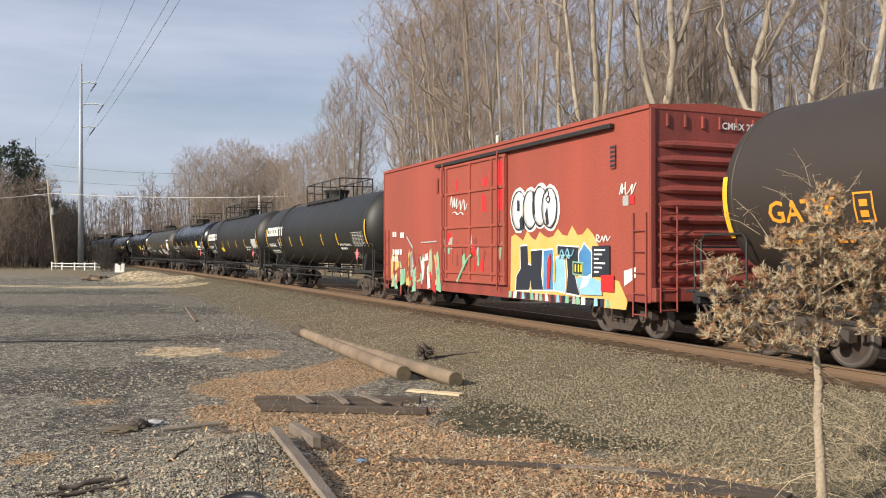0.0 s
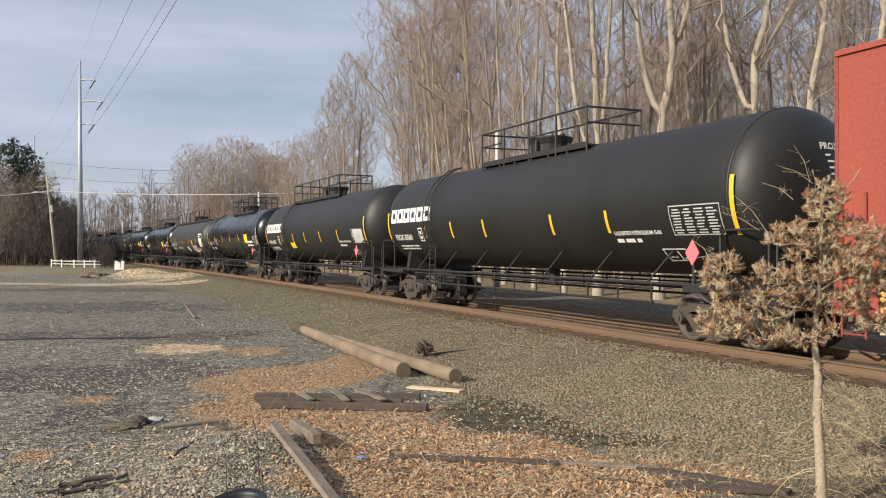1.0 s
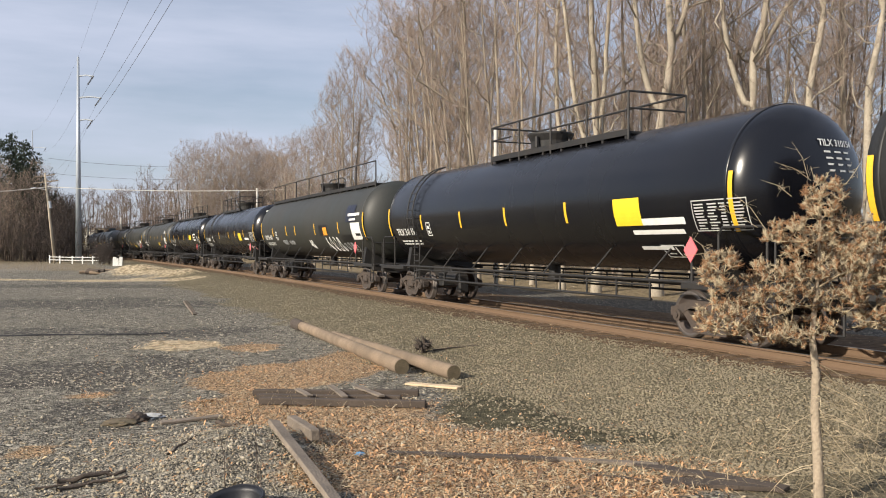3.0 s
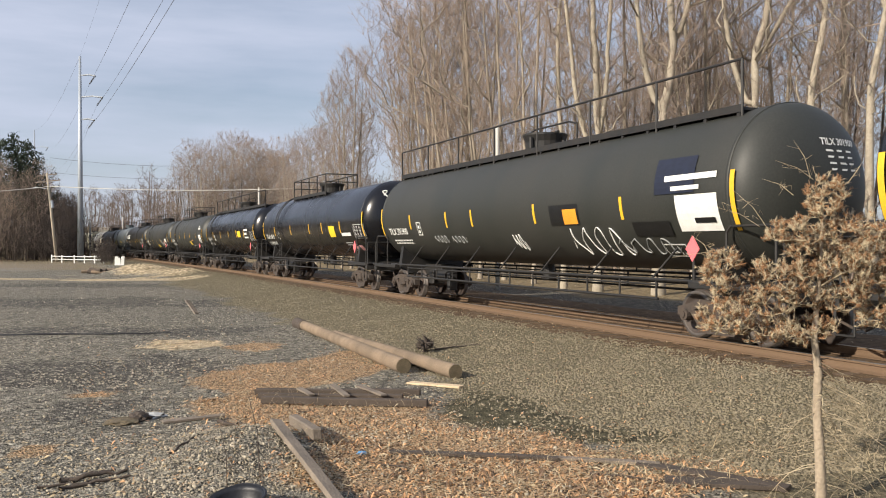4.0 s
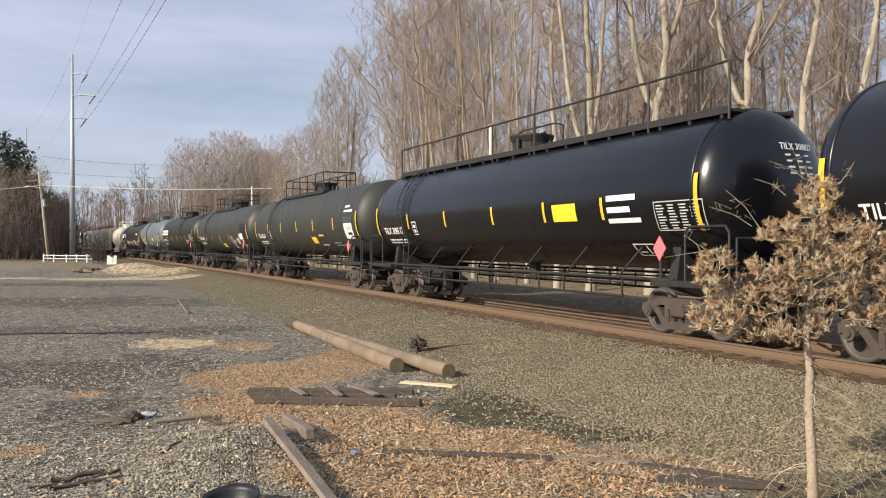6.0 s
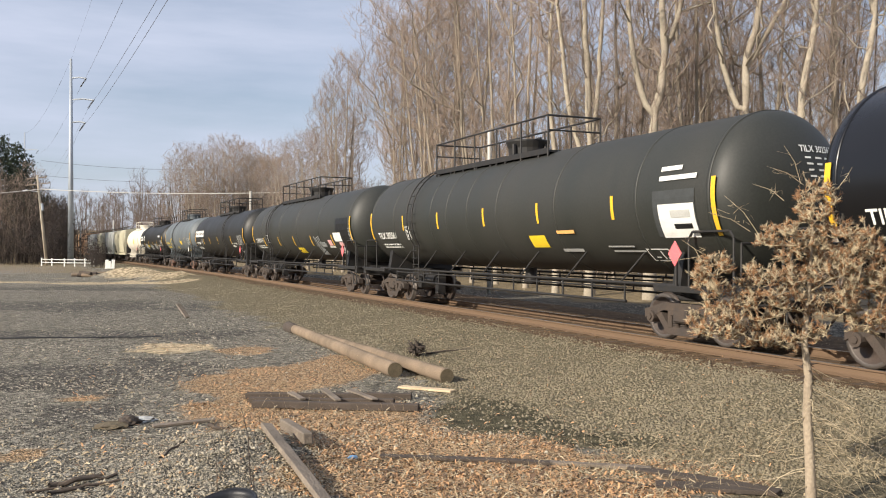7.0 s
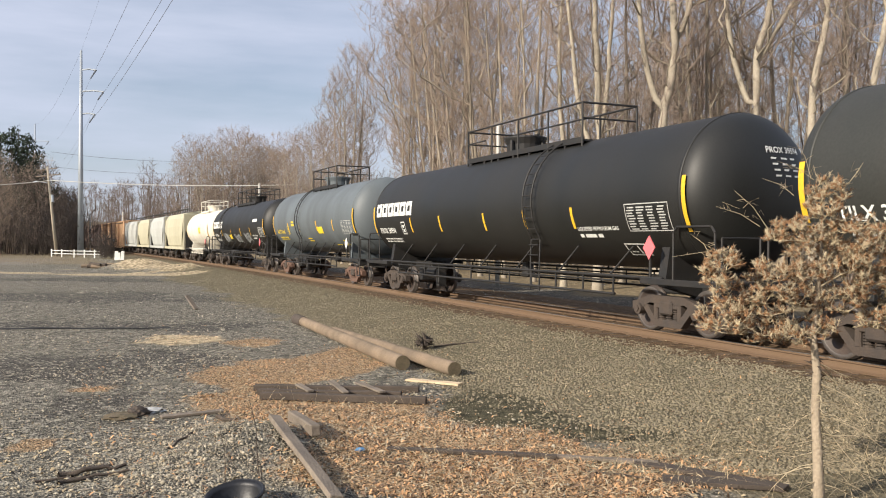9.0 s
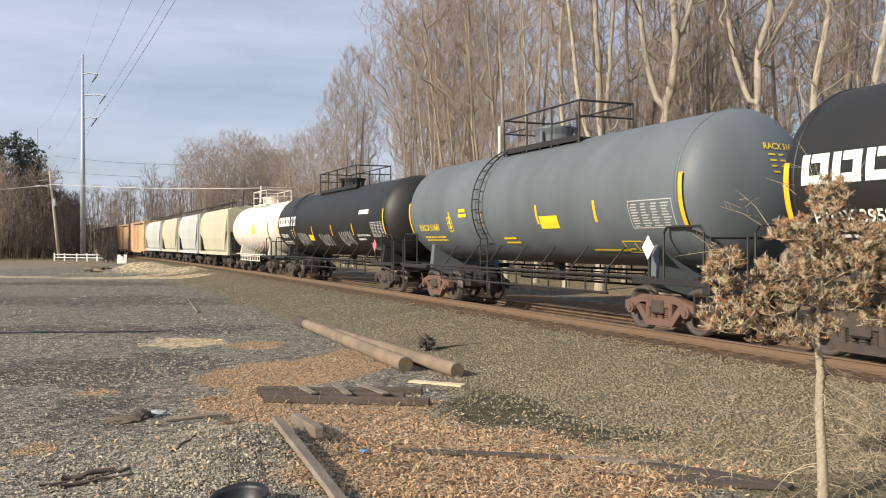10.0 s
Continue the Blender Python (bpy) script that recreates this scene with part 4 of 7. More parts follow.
def box_car(label, body_mat, end_mat, painted=False, H=4.80, number="", roof_mat=None, seed=5):
    rnd = random.Random(seed)
    car = thing("box_car", label, "boxcar", group="cars of the freight train")
    hl, hw, sill = 7.8, 1.5, 0.82
    add_trucks(car, 7.8 - 1.62)
    bm = box(bmesh.new(), -hl, hl, -hw, hw, sill + 0.1, H - 0.14, 0.015)
    body = part("body", bm, body_mat, car)
    bm = bmesh.new()
    shape = [(-1.54, H - 0.16), (-1.54, H - 0.08), (0, H + 0.03), (1.54, H - 0.08), (1.54, H - 0.16)]
    a = [bm.verts.new((-hl - 0.02, y, z)) for y, z in shape]
    f = bm.faces.new(a)
    ex = bmesh.ops.extrude_face_region(bm, geom=[f])
    bmesh.ops.translate(bm, verts=[v for v in ex["geom"] if isinstance(v, bmesh.types.BMVert)], vec=(2 * hl + 0.04, 0, 0))
    for i in range(13):
        x = -hl + 0.4 + i * (2 * hl - 0.8) / 12
        for y0, y1, z0, z1 in ((-1.5, 0, H - 0.07, H + 0.04), (0, 1.5, H + 0.04, H - 0.07)):
            rod(bm, (x, y0, z0), (x, y1, z1), 0.03, seg=4)
    bmesh.ops.recalc_face_normals(bm, faces=bm.faces)
    part("roof", bm, roof_mat or body_mat, car)
    # corrugated ends: tapered horizontal ribs
    for sg in (-1, 1):
        back = part("end_wall", box(bmesh.new(), min(sg * (hl - 0.03), sg * (hl + 0.006)), max(sg * (hl - 0.03), sg * (hl + 0.006)), -1.4, 1.4, sill, H - 0.15), end_mat, car, "corrugated steel end")
        for k in range(11):
            bm = bmesh.new()
            z = sill + 0.42 + k * 0.30
            if z > H - 0.62:
                break
            rows = []
            for i in range(9):
                y = -1.36 + 2.72 * i / 8
                t = min(1.0, 3.2 * (1 - abs(y) / 1.40))
                if k % 2:
                    y += 0.0
                d, w = 0.095 * t + 0.004, 0.105 * (0.45 + 0.55 * t)
                rows.append([bm.verts.new((sg * (hl + q * d), y, z + p * w)) for p, q in ((-1, 0), (-0.6, 0.75), (0, 1), (0.6, 0.75), (1, 0))])
            for p, q in zip(rows, rows[1:]):
                for i in range(4):
                    bm.faces.new((p[i], p[i + 1], q[i + 1], q[i]))
            bmesh.ops.recalc_face_normals(bm, faces=bm.faces)
            part("end_rib", bm, end_mat, back)
        bm = bmesh.new()
        for y in np.linspace(-1.1, 1.1, 6):
            box(bm, min(sg * hl, sg * (hl + 0.05)), max(sg * hl, sg * (hl + 0.05)), y - 0.03, y + 0.03, H - 0.5, H - 0.24, 0.01)
        for y in (-1.46, 1.46):
            box(bm, min(sg * (hl - 0.02), sg * (hl + 0.045)), max(sg * (hl - 0.02), sg * (hl + 0.045)), y - 0.06, y + 0.06, sill, H - 0.14, 0.01)
        box(bm, min(sg * hl, sg * (hl + 0.16)), max(sg * hl, sg * (hl + 0.16)), -1.5, 1.5, sill, sill + 0.28, 0.02)
        bmesh.ops.recalc_face_normals(bm, faces=bm.faces)
        part("end_frame", bm, end_mat, car)
        bm = bmesh.new()
        for y0 in (-1.38, 0.98):
            for dy in (0, 0.4):
                rod(bm, (sg * (hl + 0.17), y0 + dy, 0.62), (sg * (hl + 0.17), y0 + dy, 2.7), 0.018)
            for k in range(6):
                rod(bm, (sg * (hl + 0.17), y0, 0.66 + k * 0.38), (sg * (hl + 0.17), y0 + 0.4, 0.66 + k * 0.38), 0.016)
        rod(bm, (sg * (hl + 0.17), -0.6, 2.2), (sg * (hl + 0.17), 0.9, 2.2), 0.018)
        part("end_ladder", bm, end_mat, car)
        bm = bmesh.new()
        for y in (-1.53, 1.53):
            for dx in (0, 0.42):
                rod(bm, (sg * (hl - 0.1) - sg * dx, y, 0.5), (sg * (hl - 0.1) - sg * dx, y, 2.6), 0.018)
            for k in range(5):
                rod(bm, (sg * (hl - 0.1), y, 0.55 + k * 0.42), (sg * (hl - 0.52), y, 0.55 + k * 0.42), 0.016)
        part("side_ladder", bm, end_mat, car)
        end = sg * (hl + 0.22)
        bm = box(bmesh.new(), min(end, end - sg * 1.8), max(end, end - sg * 1.8), -0.3, 0.3, 0.7, 1.0, 0.02)
        part("draft_sill", bm, STEEL_DARK, car)
        coupler(car, end)
    bm = bmesh.new()
    for y in (-1.47, 1.47):
        slab(bm, [(-hl, sill + 0.12), (-hl, sill - 0.02), (-5.0, sill - 0.02), (-4.4, sill - 0.2), (4.4, sill - 0.2), (5.0, sill - 0.02), (hl, sill - 0.02), (hl, sill + 0.12)], y - 0.03, y + 0.03)
    part("side_sill", bm, end_mat, car)
    bm = box(bmesh.new(), -6, 6, -0.2, 0.2, 0.62, 0.95, 0.02)
    rod(bm, (-2, -0.7, 0.62), (-1.2, -0.7, 0.62), 0.2, seg=12)
    box(bm, 0.2, 0.7, -0.9, -0.5, 0.45, 0.9, 0.03)
    part("underframe", bm, STEEL_DARK, car)
    # sliding door with stiles, rails and locking bars, on a track
    for y, sg in ((-1.5, -1), (1.5, 1)):
        d0, d1 = (-2.48, 1.80) if sg < 0 else (-1.80, 2.48)
        lo, hi = sill + 0.12, H - 0.42
        door = part("sliding_door", box(bmesh.new(), d0, d1, y + sg * 0.02, y + sg * 0.06, lo, hi), body_mat, car)
        for x in (d0 + 0.06, d0 + 0.45, d0 + 2.1, d1 - 0.80, d1 - 0.06):
            part("door_stile", box(bmesh.new(), x - 0.045, x + 0.045, y + sg * 0.05, y + sg * 0.11, lo, hi, 0.01), body_mat, door)
        for z in (lo + 0.04, lo + 0.28, 1.99, 2.53, 3.53, hi - 0.04):
            part("door_bar", box(bmesh.new(), d0, d1, y + sg * 0.05, y + sg * 0.10, z - 0.04, z + 0.04, 0.01), body_mat, door)
        for x in (d0 + 0.3, d1 - 0.35):
            part("locking_bar", rod(bmesh.new(), (x, y + sg * 0.14, lo - 0.15), (x, y + sg * 0.14, hi + 0.1), 0.025), end_mat, door)
        bm = box(bmesh.new(), d0 - 0.3, 6.6 if sg < 0 else 3.0, y + sg * 0.01, y + sg * 0.14, H - 0.40, H - 0.30, 0.01)
        part("door_track", bm, STEEL_DARK, car)
    if not painted:
        bm = slab(bmesh.new(), [(-7, 1.6), (-4.5, 1.6), (-4.5, 2.0), (-7, 2.0)], -1.509, -1.503)
        part("marking_patch", bm, GREY_PAINT, body)
        return car
    near = -1.503

    def paint(name, shape, col, layer=1, label="", out=0.0):
        y = near - 0.003 * layer - out
        part(name, slab(bmesh.new(), shape, y, y + 0.002), col, body, label)

    def edged(name, shape, col, layer, label=""):
        """A letter with a thin pale outline round it."""
        cx, cz = sum(p[0] for p in shape) / len(shape), sum(p[1] for p in shape) / len(shape)
        grown = []
        for x, z in shape:
            d = math.hypot(x - cx, z - cz)
            grown.append((x + 0.045 * (x - cx) / d, z + 0.045 * (z - cz) / d))
        paint("graffiti_outline", grown, WHITE, layer)
        paint(name, shape, col, layer + 1, label)

    def tag(pts, r, col, out=0.0, label="thin white sprayed tag"):
        tb = Tubes()
        line = smooth_line([(x, near - 0.012 - out, z) for x, z in pts])
        tb.add(line, np.full(len(line), r), 4)
        o = new("sprayed_tag", tb.mesh("sprayed_tag", col))
        o.parent = body
        o["label"] = label

    # big piece: orange cloud, then dark, blue and pale blue letters
    top = [(2.0 + 0.21 * i, 2.2 + 0.10 * math.sin(i * 1.9) + 0.05 * math.sin(i * 3.7) + (0.06 if 10 < i < 18 else 0)) for i in range(19)]
    paint("graffiti_ground", [(1.95, 0.80)] + top + [(6.05, 1.9), (6.4, 1.25), (6.75, 1.2), (7.05, 0.8), (7.0, 0.62), (6.2, 0.62), (6.1, 0.80)], SAND_PAINT, 1, "sprayed orange background")
    edged("graffiti_letter", [(2.25, 0.84), (2.30, 1.20), (2.52, 1.38), (2.50, 1.95), (2.86, 1.96), (2.90, 1.50), (3.06, 1.46), (3.04, 1.83), (3.61, 1.86), (3.55, 1.25), (3.64, 0.90), (3.08, 0.88), (3.02, 1.12), (2.96, 0.87)], NIGHT, 3, "dark blue-black sprayed letter")
    edged("graffiti_letter", [(3.66, 0.90), (3.68, 1.84), (4.10, 1.86), (4.14, 1.40), (4.12, 0.92)], BLUE, 5, "blue sprayed letter")
    edged("graffiti_letter", [(4.15, 0.92), (4.26, 1.66), (4.61, 1.73), (4.68, 1.2), (4.64, 0.89)], CYAN, 7, "pale blue sprayed letter")
    edged("graffiti_letter", [(4.34, 1.76), (4.34, 1.95), (5.25, 1.91), (5.22, 1.56), (4.98, 1.52), (5.12, 1.2), (5.28, 0.84), (4.72, 0.88), (4.80, 1.3), (4.74, 1.68)], NIGHT, 9, "dark blue-black sprayed letter")
    edged("graffiti_letter", [(5.28, 1.28), (5.27, 1.76), (5.48, 1.99), (5.76, 1.80), (5.76, 1.28)], BLUE, 11, "blue sprayed letter shaped like a house")
    paint("graffiti_letter", [(5.14, 1.22), (5.76, 1.26), (6.14, 1.18), (6.18, 0.88), (5.34, 0.86)], CYAN, 13, "pale blue sprayed letter")
    paint("graffiti_stroke", [(5.30, 0.98), (5.45, 1.22), (5.76, 1.34), (5.62, 1.08)], WHITE, 14)
    paint("graffiti_stroke", [(3.86, 0.94), (3.88, 1.58), (4.02, 1.80), (4.05, 1.55), (3.98, 0.94)], RED, 14)
    paint("graffiti_stroke", [(4.14, 1.1), (4.18, 1.6), (4.27, 1.64), (4.24, 1.1)], SAND_PAINT, 14)
    paint("graffiti_patch", [(5.02, 1.30), (5.02, 1.60), (5.47, 1.58), (5.47, 1.28)], GREEN, 15)
    paint("graffiti_patch", [(5.06, 1.33), (5.06, 1.57), (5.43, 1.55), (5.43, 1.31)], NIGHT, 16)
    for x in (5.12, 5.25, 5.36):
        paint("graffiti_patch", [(x, 1.36), (x, 1.53), (x + 0.05, 1.53), (x + 0.05, 1.36)], DECAL_YELLOW, 17)
    tag([(4.45, 1.66), (4.56, 1.86), (4.66, 1.66), (4.52, 1.74), (4.70, 1.72), (4.80, 1.88), (4.90, 1.66), (4.76, 1.74), (4.98, 1.72), (5.08, 1.86)], 0.02, CYAN, 0.035, "pale blue tag on a dark letter")
    paint("paint_patch", [(6.15, 0.97), (6.15, 1.31), (6.62, 1.33), (6.62, 0.97)], RED, 15, "patch of bright red paint")
    for k in range(20):
        x = 1.85 + k * 0.235 + rnd.uniform(-0.05, 0.05)
        paint("graffiti_drip", [(x, 0.63), (x + rnd.uniform(-0.02, 0.03), 0.80), (x + rnd.uniform(0.10, 0.2), 0.81), (x + 0.16, 0.64)], (GREEN, WHITE, NIGHT, CYAN, NIGHT, GREEN, GREY_PAINT)[k % 7], 4 + k % 2)
    # bubble letters, drawn white with soft grey shading and dark outlines
    lobes = [(2.42, 2.86, 0.47, 0.58), (3.02, 2.86, 0.45, 0.56), (3.52, 2.92, 0.44, 0.56), (3.98, 2.86, 0.43, 0.56)]
    for cx, cz, rx, rz in lobes:
        paint("graffiti_bubble", blot(rnd, cx, cz, rx, rz, 26, 0.03), WHITE, 2, "white sprayed bubble outline")
    for i, (cx, cz, rx, rz) in enumerate(lobes):
        paint("bubble_shadow", blot(rnd, cx - 0.02, cz, rx * 0.84, rz * 0.88, 26, 0.03), NIGHT, 3 + 3 * i)
        paint("bubble_shade", blot(rnd, cx, cz, rx * 0.74, rz * 0.82, 26, 0.03), GREY_PAINT, 4 + 3 * i)
        paint("bubble_fill", blot(rnd, cx + 0.03, cz + 0.02, rx * 0.66, rz * 0.76, 26, 0.04), WHITE, 5 + 3 * i)
    paint("bubble_hole", [(2.40, 2.85), (2.40, 3.12), (2.48, 3.14), (2.50, 2.86)], NIGHT, 17)
    paint("bubble_hole", [(2.56, 2.34), (2.52, 2.62), (2.66, 2.74), (2.74, 2.42)], NIGHT, 17)
    paint("bubble_hole", [(3.22, 2.72), (3.18, 3.28), (3.26, 3.30), (3.30, 2.74)], NIGHT, 17)
    paint("bubble_hole", [(3.86, 2.44), (3.80, 2.72), (3.90, 2.90), (3.98, 2.48)], NIGHT, 17)
    tag([(3.82, 3.22), (3.92, 3.30), (3.98, 3.16), (3.86, 3.08), (3.98, 2.98), (4.04, 3.10), (3.92, 3.14)], 0.014, NIGHT, 0.05, "dark sprayed curl")
    # notice board with rows of bars
    paint("notice_board", [(5.80, 1.28), (5.80, 1.94), (6.46, 1.95), (6.46, 1.28)], NIGHT, 12)
    for k in range(6):
        paint("fine_print", [(5.88, 1.36 + k * 0.095), (5.88, 1.395 + k * 0.095), (6.06 + 0.12 * (k % 3), 1.395 + k * 0.095), (6.06 + 0.12 * (k % 3), 1.36 + k * 0.095)], WHITE, 13)
    tag([(5.93, 2.02), (5.95, 2.18), (6.05, 2.12), (5.96, 2.08), (6.08, 2.02), (6.16, 2.14), (6.22, 2.02), (6.28, 2.16), (6.36, 2.04), (6.46, 2.14)], 0.017, WHITE)
    tag([(6.80, 3.0), (6.88, 3.22), (6.90, 3.0), (6.86, 3.1), (6.98, 3.12), (7.0, 3.24), (7.0, 3.0), (7.12, 3.04), (7.24, 3.18), (7.2, 2.96), (7.36, 3.2)], 0.017, WHITE)
    paint("paint_patch", [(7.12, 2.78), (7.12, 2.96), (7.3, 2.96), (7.3, 2.78)], RED, 4, "small patch of bright red paint")
    paint("paint_patch", [(6.9, 2.76), (6.9, 2.96), (7.1, 2.98), (7.1, 2.76)], GREY_PAINT, 4)
    paint("paint_patch", [(6.95, 1.1), (6.95, 1.42), (7.35, 1.5), (7.35, 1.3)], WHITE, 4, "smear of white paint")
    paint("side_vent", [(6.48, 3.56), (6.48, 4.05), (6.67, 4.06), (6.67, 3.56)], BOX_RED_END, 12)
    for k in range(5):
        paint("vent_slot", [(6.49, 3.60 + k * 0.095), (6.49, 3.645 + k * 0.095), (6.66, 3.645 + k * 0.095), (6.66, 3.60 + k * 0.095)], NIGHT, 14)
    paint("door_stop", [(-2.95, 3.65), (-2.95, 4.1), (-2.78, 4.1), (-2.78, 3.65)], BOX_RED_END, 12)
    # bright red repairs, white tag and green smears on the sliding door
    for x0, x1, z0, z1 in ((1.19, 1.66, 3.56, 4.23), (1.25, 1.66, 2.90, 3.48), (0.36, 0.66, 2.90, 3.40), (0.42, 0.76, 3.6, 3.85), (0.80, 0.95, 3.8, 4.15), (-2.0, -1.7, 2.0, 2.4), (-1.4, -1.2, 3.6, 3.95)):
        w = 0.03
        part("paint_patch", slab(bmesh.new(), [(x0, z0 + w), (x0 + w, z1), (x1 - w, z1 - w), (x1, z0)], near - 0.064, near - 0.060), RED, body, "patch of bright red paint")
    tag([(-1.75, 3.2), (-1.65, 3.45), (-1.55, 3.1), (-1.45, 3.4), (-1.40, 3.1), (-1.25, 3.38), (-1.30, 3.05), (-1.05, 3.3), (-1.0, 3.02), (-0.8, 3.32), (-0.7, 3.0), (-0.55, 3.2)], 0.02, WHITE, 0.055)
    tag([(-1.6, 2.95), (-1.4, 2.98), (-1.2, 2.9), (-1.0, 2.96), (-0.8, 2.88)], 0.02, WHITE, 0.055)
    for k in range(26):
        x, z = rnd.uniform(-2.4, 1.6), rnd.uniform(1.1, 1.95)
        sh = [(x, z), (x + rnd.uniform(-0.05, 0.05), z + rnd.uniform(0.2, 0.5)), (x + rnd.uniform(0.06, 0.18), z + rnd.uniform(0.2, 0.5)), (x + rnd.uniform(0.05, 0.2), z)]
        part("graffiti_smear", slab(bmesh.new(), sh, near - 0.064 - 0.002 * (k % 4), near - 0.061 - 0.002 * (k % 4)), (BOX_RED_END, GREEN, BOX_RED, GREY_PAINT, BOX_RED_END, RED)[k % 6], body)
    tag([(-1.2, 0.95), (-0.9, 1.25), (-0.5, 1.6), (-0.2, 1.75)], 0.05, GREEN, 0.06, "green sprayed stroke")
    # older smears, washed out, on the rear half
    for k in range(64):
        x = rnd.uniform(-7.2, -2.75)
        z = rnd.uniform(0.82, 1.75) * (0.8 + 0.2 * (x + 7.4) / 4.6)
        w, h = rnd.uniform(0.06, 0.24), rnd.uniform(0.12, 0.5)
        lean = rnd.uniform(-0.12, 0.12)
        sh = [(x - w, z - h * rnd.uniform(0.7, 1)), (x - w * 0.6 + lean, z + h * rnd.uniform(0.6, 1)), (x + w * rnd.uniform(0.2, 0.8) + lean, z + h), (x + w, z - h * rnd.uniform(0.3, 1))]
        paint("graffiti_smear", sh, (GREEN, SAND_PAINT, GREY_PAINT, BOX_RED_END, GREEN, BOX_RED, RED, SAGE, WHITE, BOX_RED)[k % 10], 1 + k % 6)
    for x, z, w, n in ((-6.86, 2.34, 0.42, 2), (-6.1, 2.30, 0.42, 2), (-6.86, 1.72, 0.95, 4), (-6.86, 1.48, 0.6, 3)):
        for k in range(n):
            paint("stencil_bar", [(x + k * w / n, z), (x + k * w / n, z + 0.18), (x + (k + 0.75) * w / n, z + 0.18), (x + (k + 0.75) * w / n, z)], WHITE, 9)
    paint("graffiti_outline", [(-4.2, 2.10), (-4.2, 2.14), (-2.9, 2.16), (-2.9, 2.12)], GREY_PAINT, 9)
    paint("graffiti_outline", [(-5.5, 2.30), (-5.46, 2.36), (-4.9, 1.98), (-4.94, 1.92)], GREY_PAINT, 9)
    if number:
        bm = lettering(number, 0.20)
        for v in bm.verts:
            v.co = (hl + 0.05, v.co.x + 0.25, v.co.y + H - 0.48)
        part("end_number", bm, WHITE, body)
    return car


def hopper_car(label, mat, length=13.5, seed=9):
    car = thing("hopper_car", label, "hopper car", group="cars of the freight train")
    hl = length / 2 - 0.55
    add_trucks(car, length / 2 - 2.3)
    side = [(-1.15, 0.95), (-1.42, 1.35), (-1.56, 2.2), (-1.56, 3.1), (-1.45, 3.9), (-1.15, 4.35), (0, 4.55), (1.15, 4.35), (1.45, 3.9), (1.56, 3.1), (1.56, 2.2), (1.42, 1.35), (1.15, 0.95)]
    bm = bmesh.new()
    rings = []
    for x, low in ((-hl + 0.5, 3.0), (-hl + 0.55, 2.6), (-hl + 1.9, 0.9), (-hl / 3, 0.9), (hl / 3, 0.9), (hl - 1.9, 0.9), (hl - 0.55, 2.6), (hl - 0.5, 3.0)):
        rings.append([bm.verts.new((x, y, max(z, low + 0.05 * abs(y)))) for y, z in side])
    for p, q in zip(rings, rings[1:]):
        for i in range(len(side)):
            j = (i + 1) % len(side)
            bm.faces.new((p[i], p[j], q[j], q[i]))
    bm.faces.new(rings[0])
    bm.faces.new(rings[-1][::-1])
    bmesh.ops.recalc_face_normals(bm, faces=bm.faces)
    part("body", bm, mat, car)
    for sg in (-1, 1):
        bm = bmesh.new()
        for y in (-1.45, 1.45):
            box(bm, sg * hl - 0.08, sg * hl + 0.08, y - 0.07, y + 0.07, 0.95, 4.2, 0.01)
            rod(bm, (sg * hl, y, 1.1), (sg * (hl - 1.5), y, 1.1), 0.08)
            for k in range(8):
                rod(bm, (sg * hl, y, 1.0 + k * 0.4), (sg * (hl - 0.45), y, 1.0 + k * 0.4), 0.02)
        box(bm, sg * hl - 0.08, sg * hl + 0.08, -1.5, 1.5, 4.1, 4.25, 0.01)
        part("end_frame", bm, mat, car)
        part("slope_sheet", box(bmesh.new(), min(sg * (hl - 0.75), sg * (hl - 0.6)), max(sg * (hl - 0.75), sg * (hl - 0.6)), -1.2, 1.2, 1.2, 3.1, 0.02), STEEL_DARK, car)
        coupler(car, sg * hl)
    bm = bmesh.new()
    for y in (-1.5, 1.5):
        box(bm, -hl, hl, y - 0.05, y + 0.05, 0.95, 1.2, 0.01)
    part("side_sill", bm, mat, car)
    bm = bmesh.new()
    for x in (-hl / 3, hl / 3):
        slab(bm, [(x - 1.6, 1.1), (x + 1.6, 1.1), (x + 0.4, 0.35), (x - 0.4, 0.35)], -1.0, 1.0)
    part("outlet", bm, STEEL_DARK, car)
    bm = bmesh.new()
    for y in (-1.0, 1.0):
        for x in np.arange(-hl + 0.6, hl - 0.5, 1.1):
            rod(bm, (x, y, 4.35), (x, y, 4.72), 0.025, seg=5)
        box(bm, -hl + 0.3, hl - 0.3, y - 0.2, y + 0.2, 4.70, 4.74)
    part("roof_walk", bm, STEEL_DARK, car)
    return car


# ---- the train, in running order ----
def spread(a, b, n):
    return [a + (b - a) * i / (n - 1) for i in range(n)]


LPG = dict(logo=True, R=1.54, cz=2.80, mark_x=1.1, mark_h=-0.71, tall=(-0.69, -0.19), rail=(-2.6, 3.0), ladder=-4.9, table=7.0, words="LIQUEFIED PETROLEUM GAS", mark_size=0.29)
TIL = dict(R=1.54, cz=2.81)
TRAIN = []


def add(car, length):
    TRAIN.append((car, length))


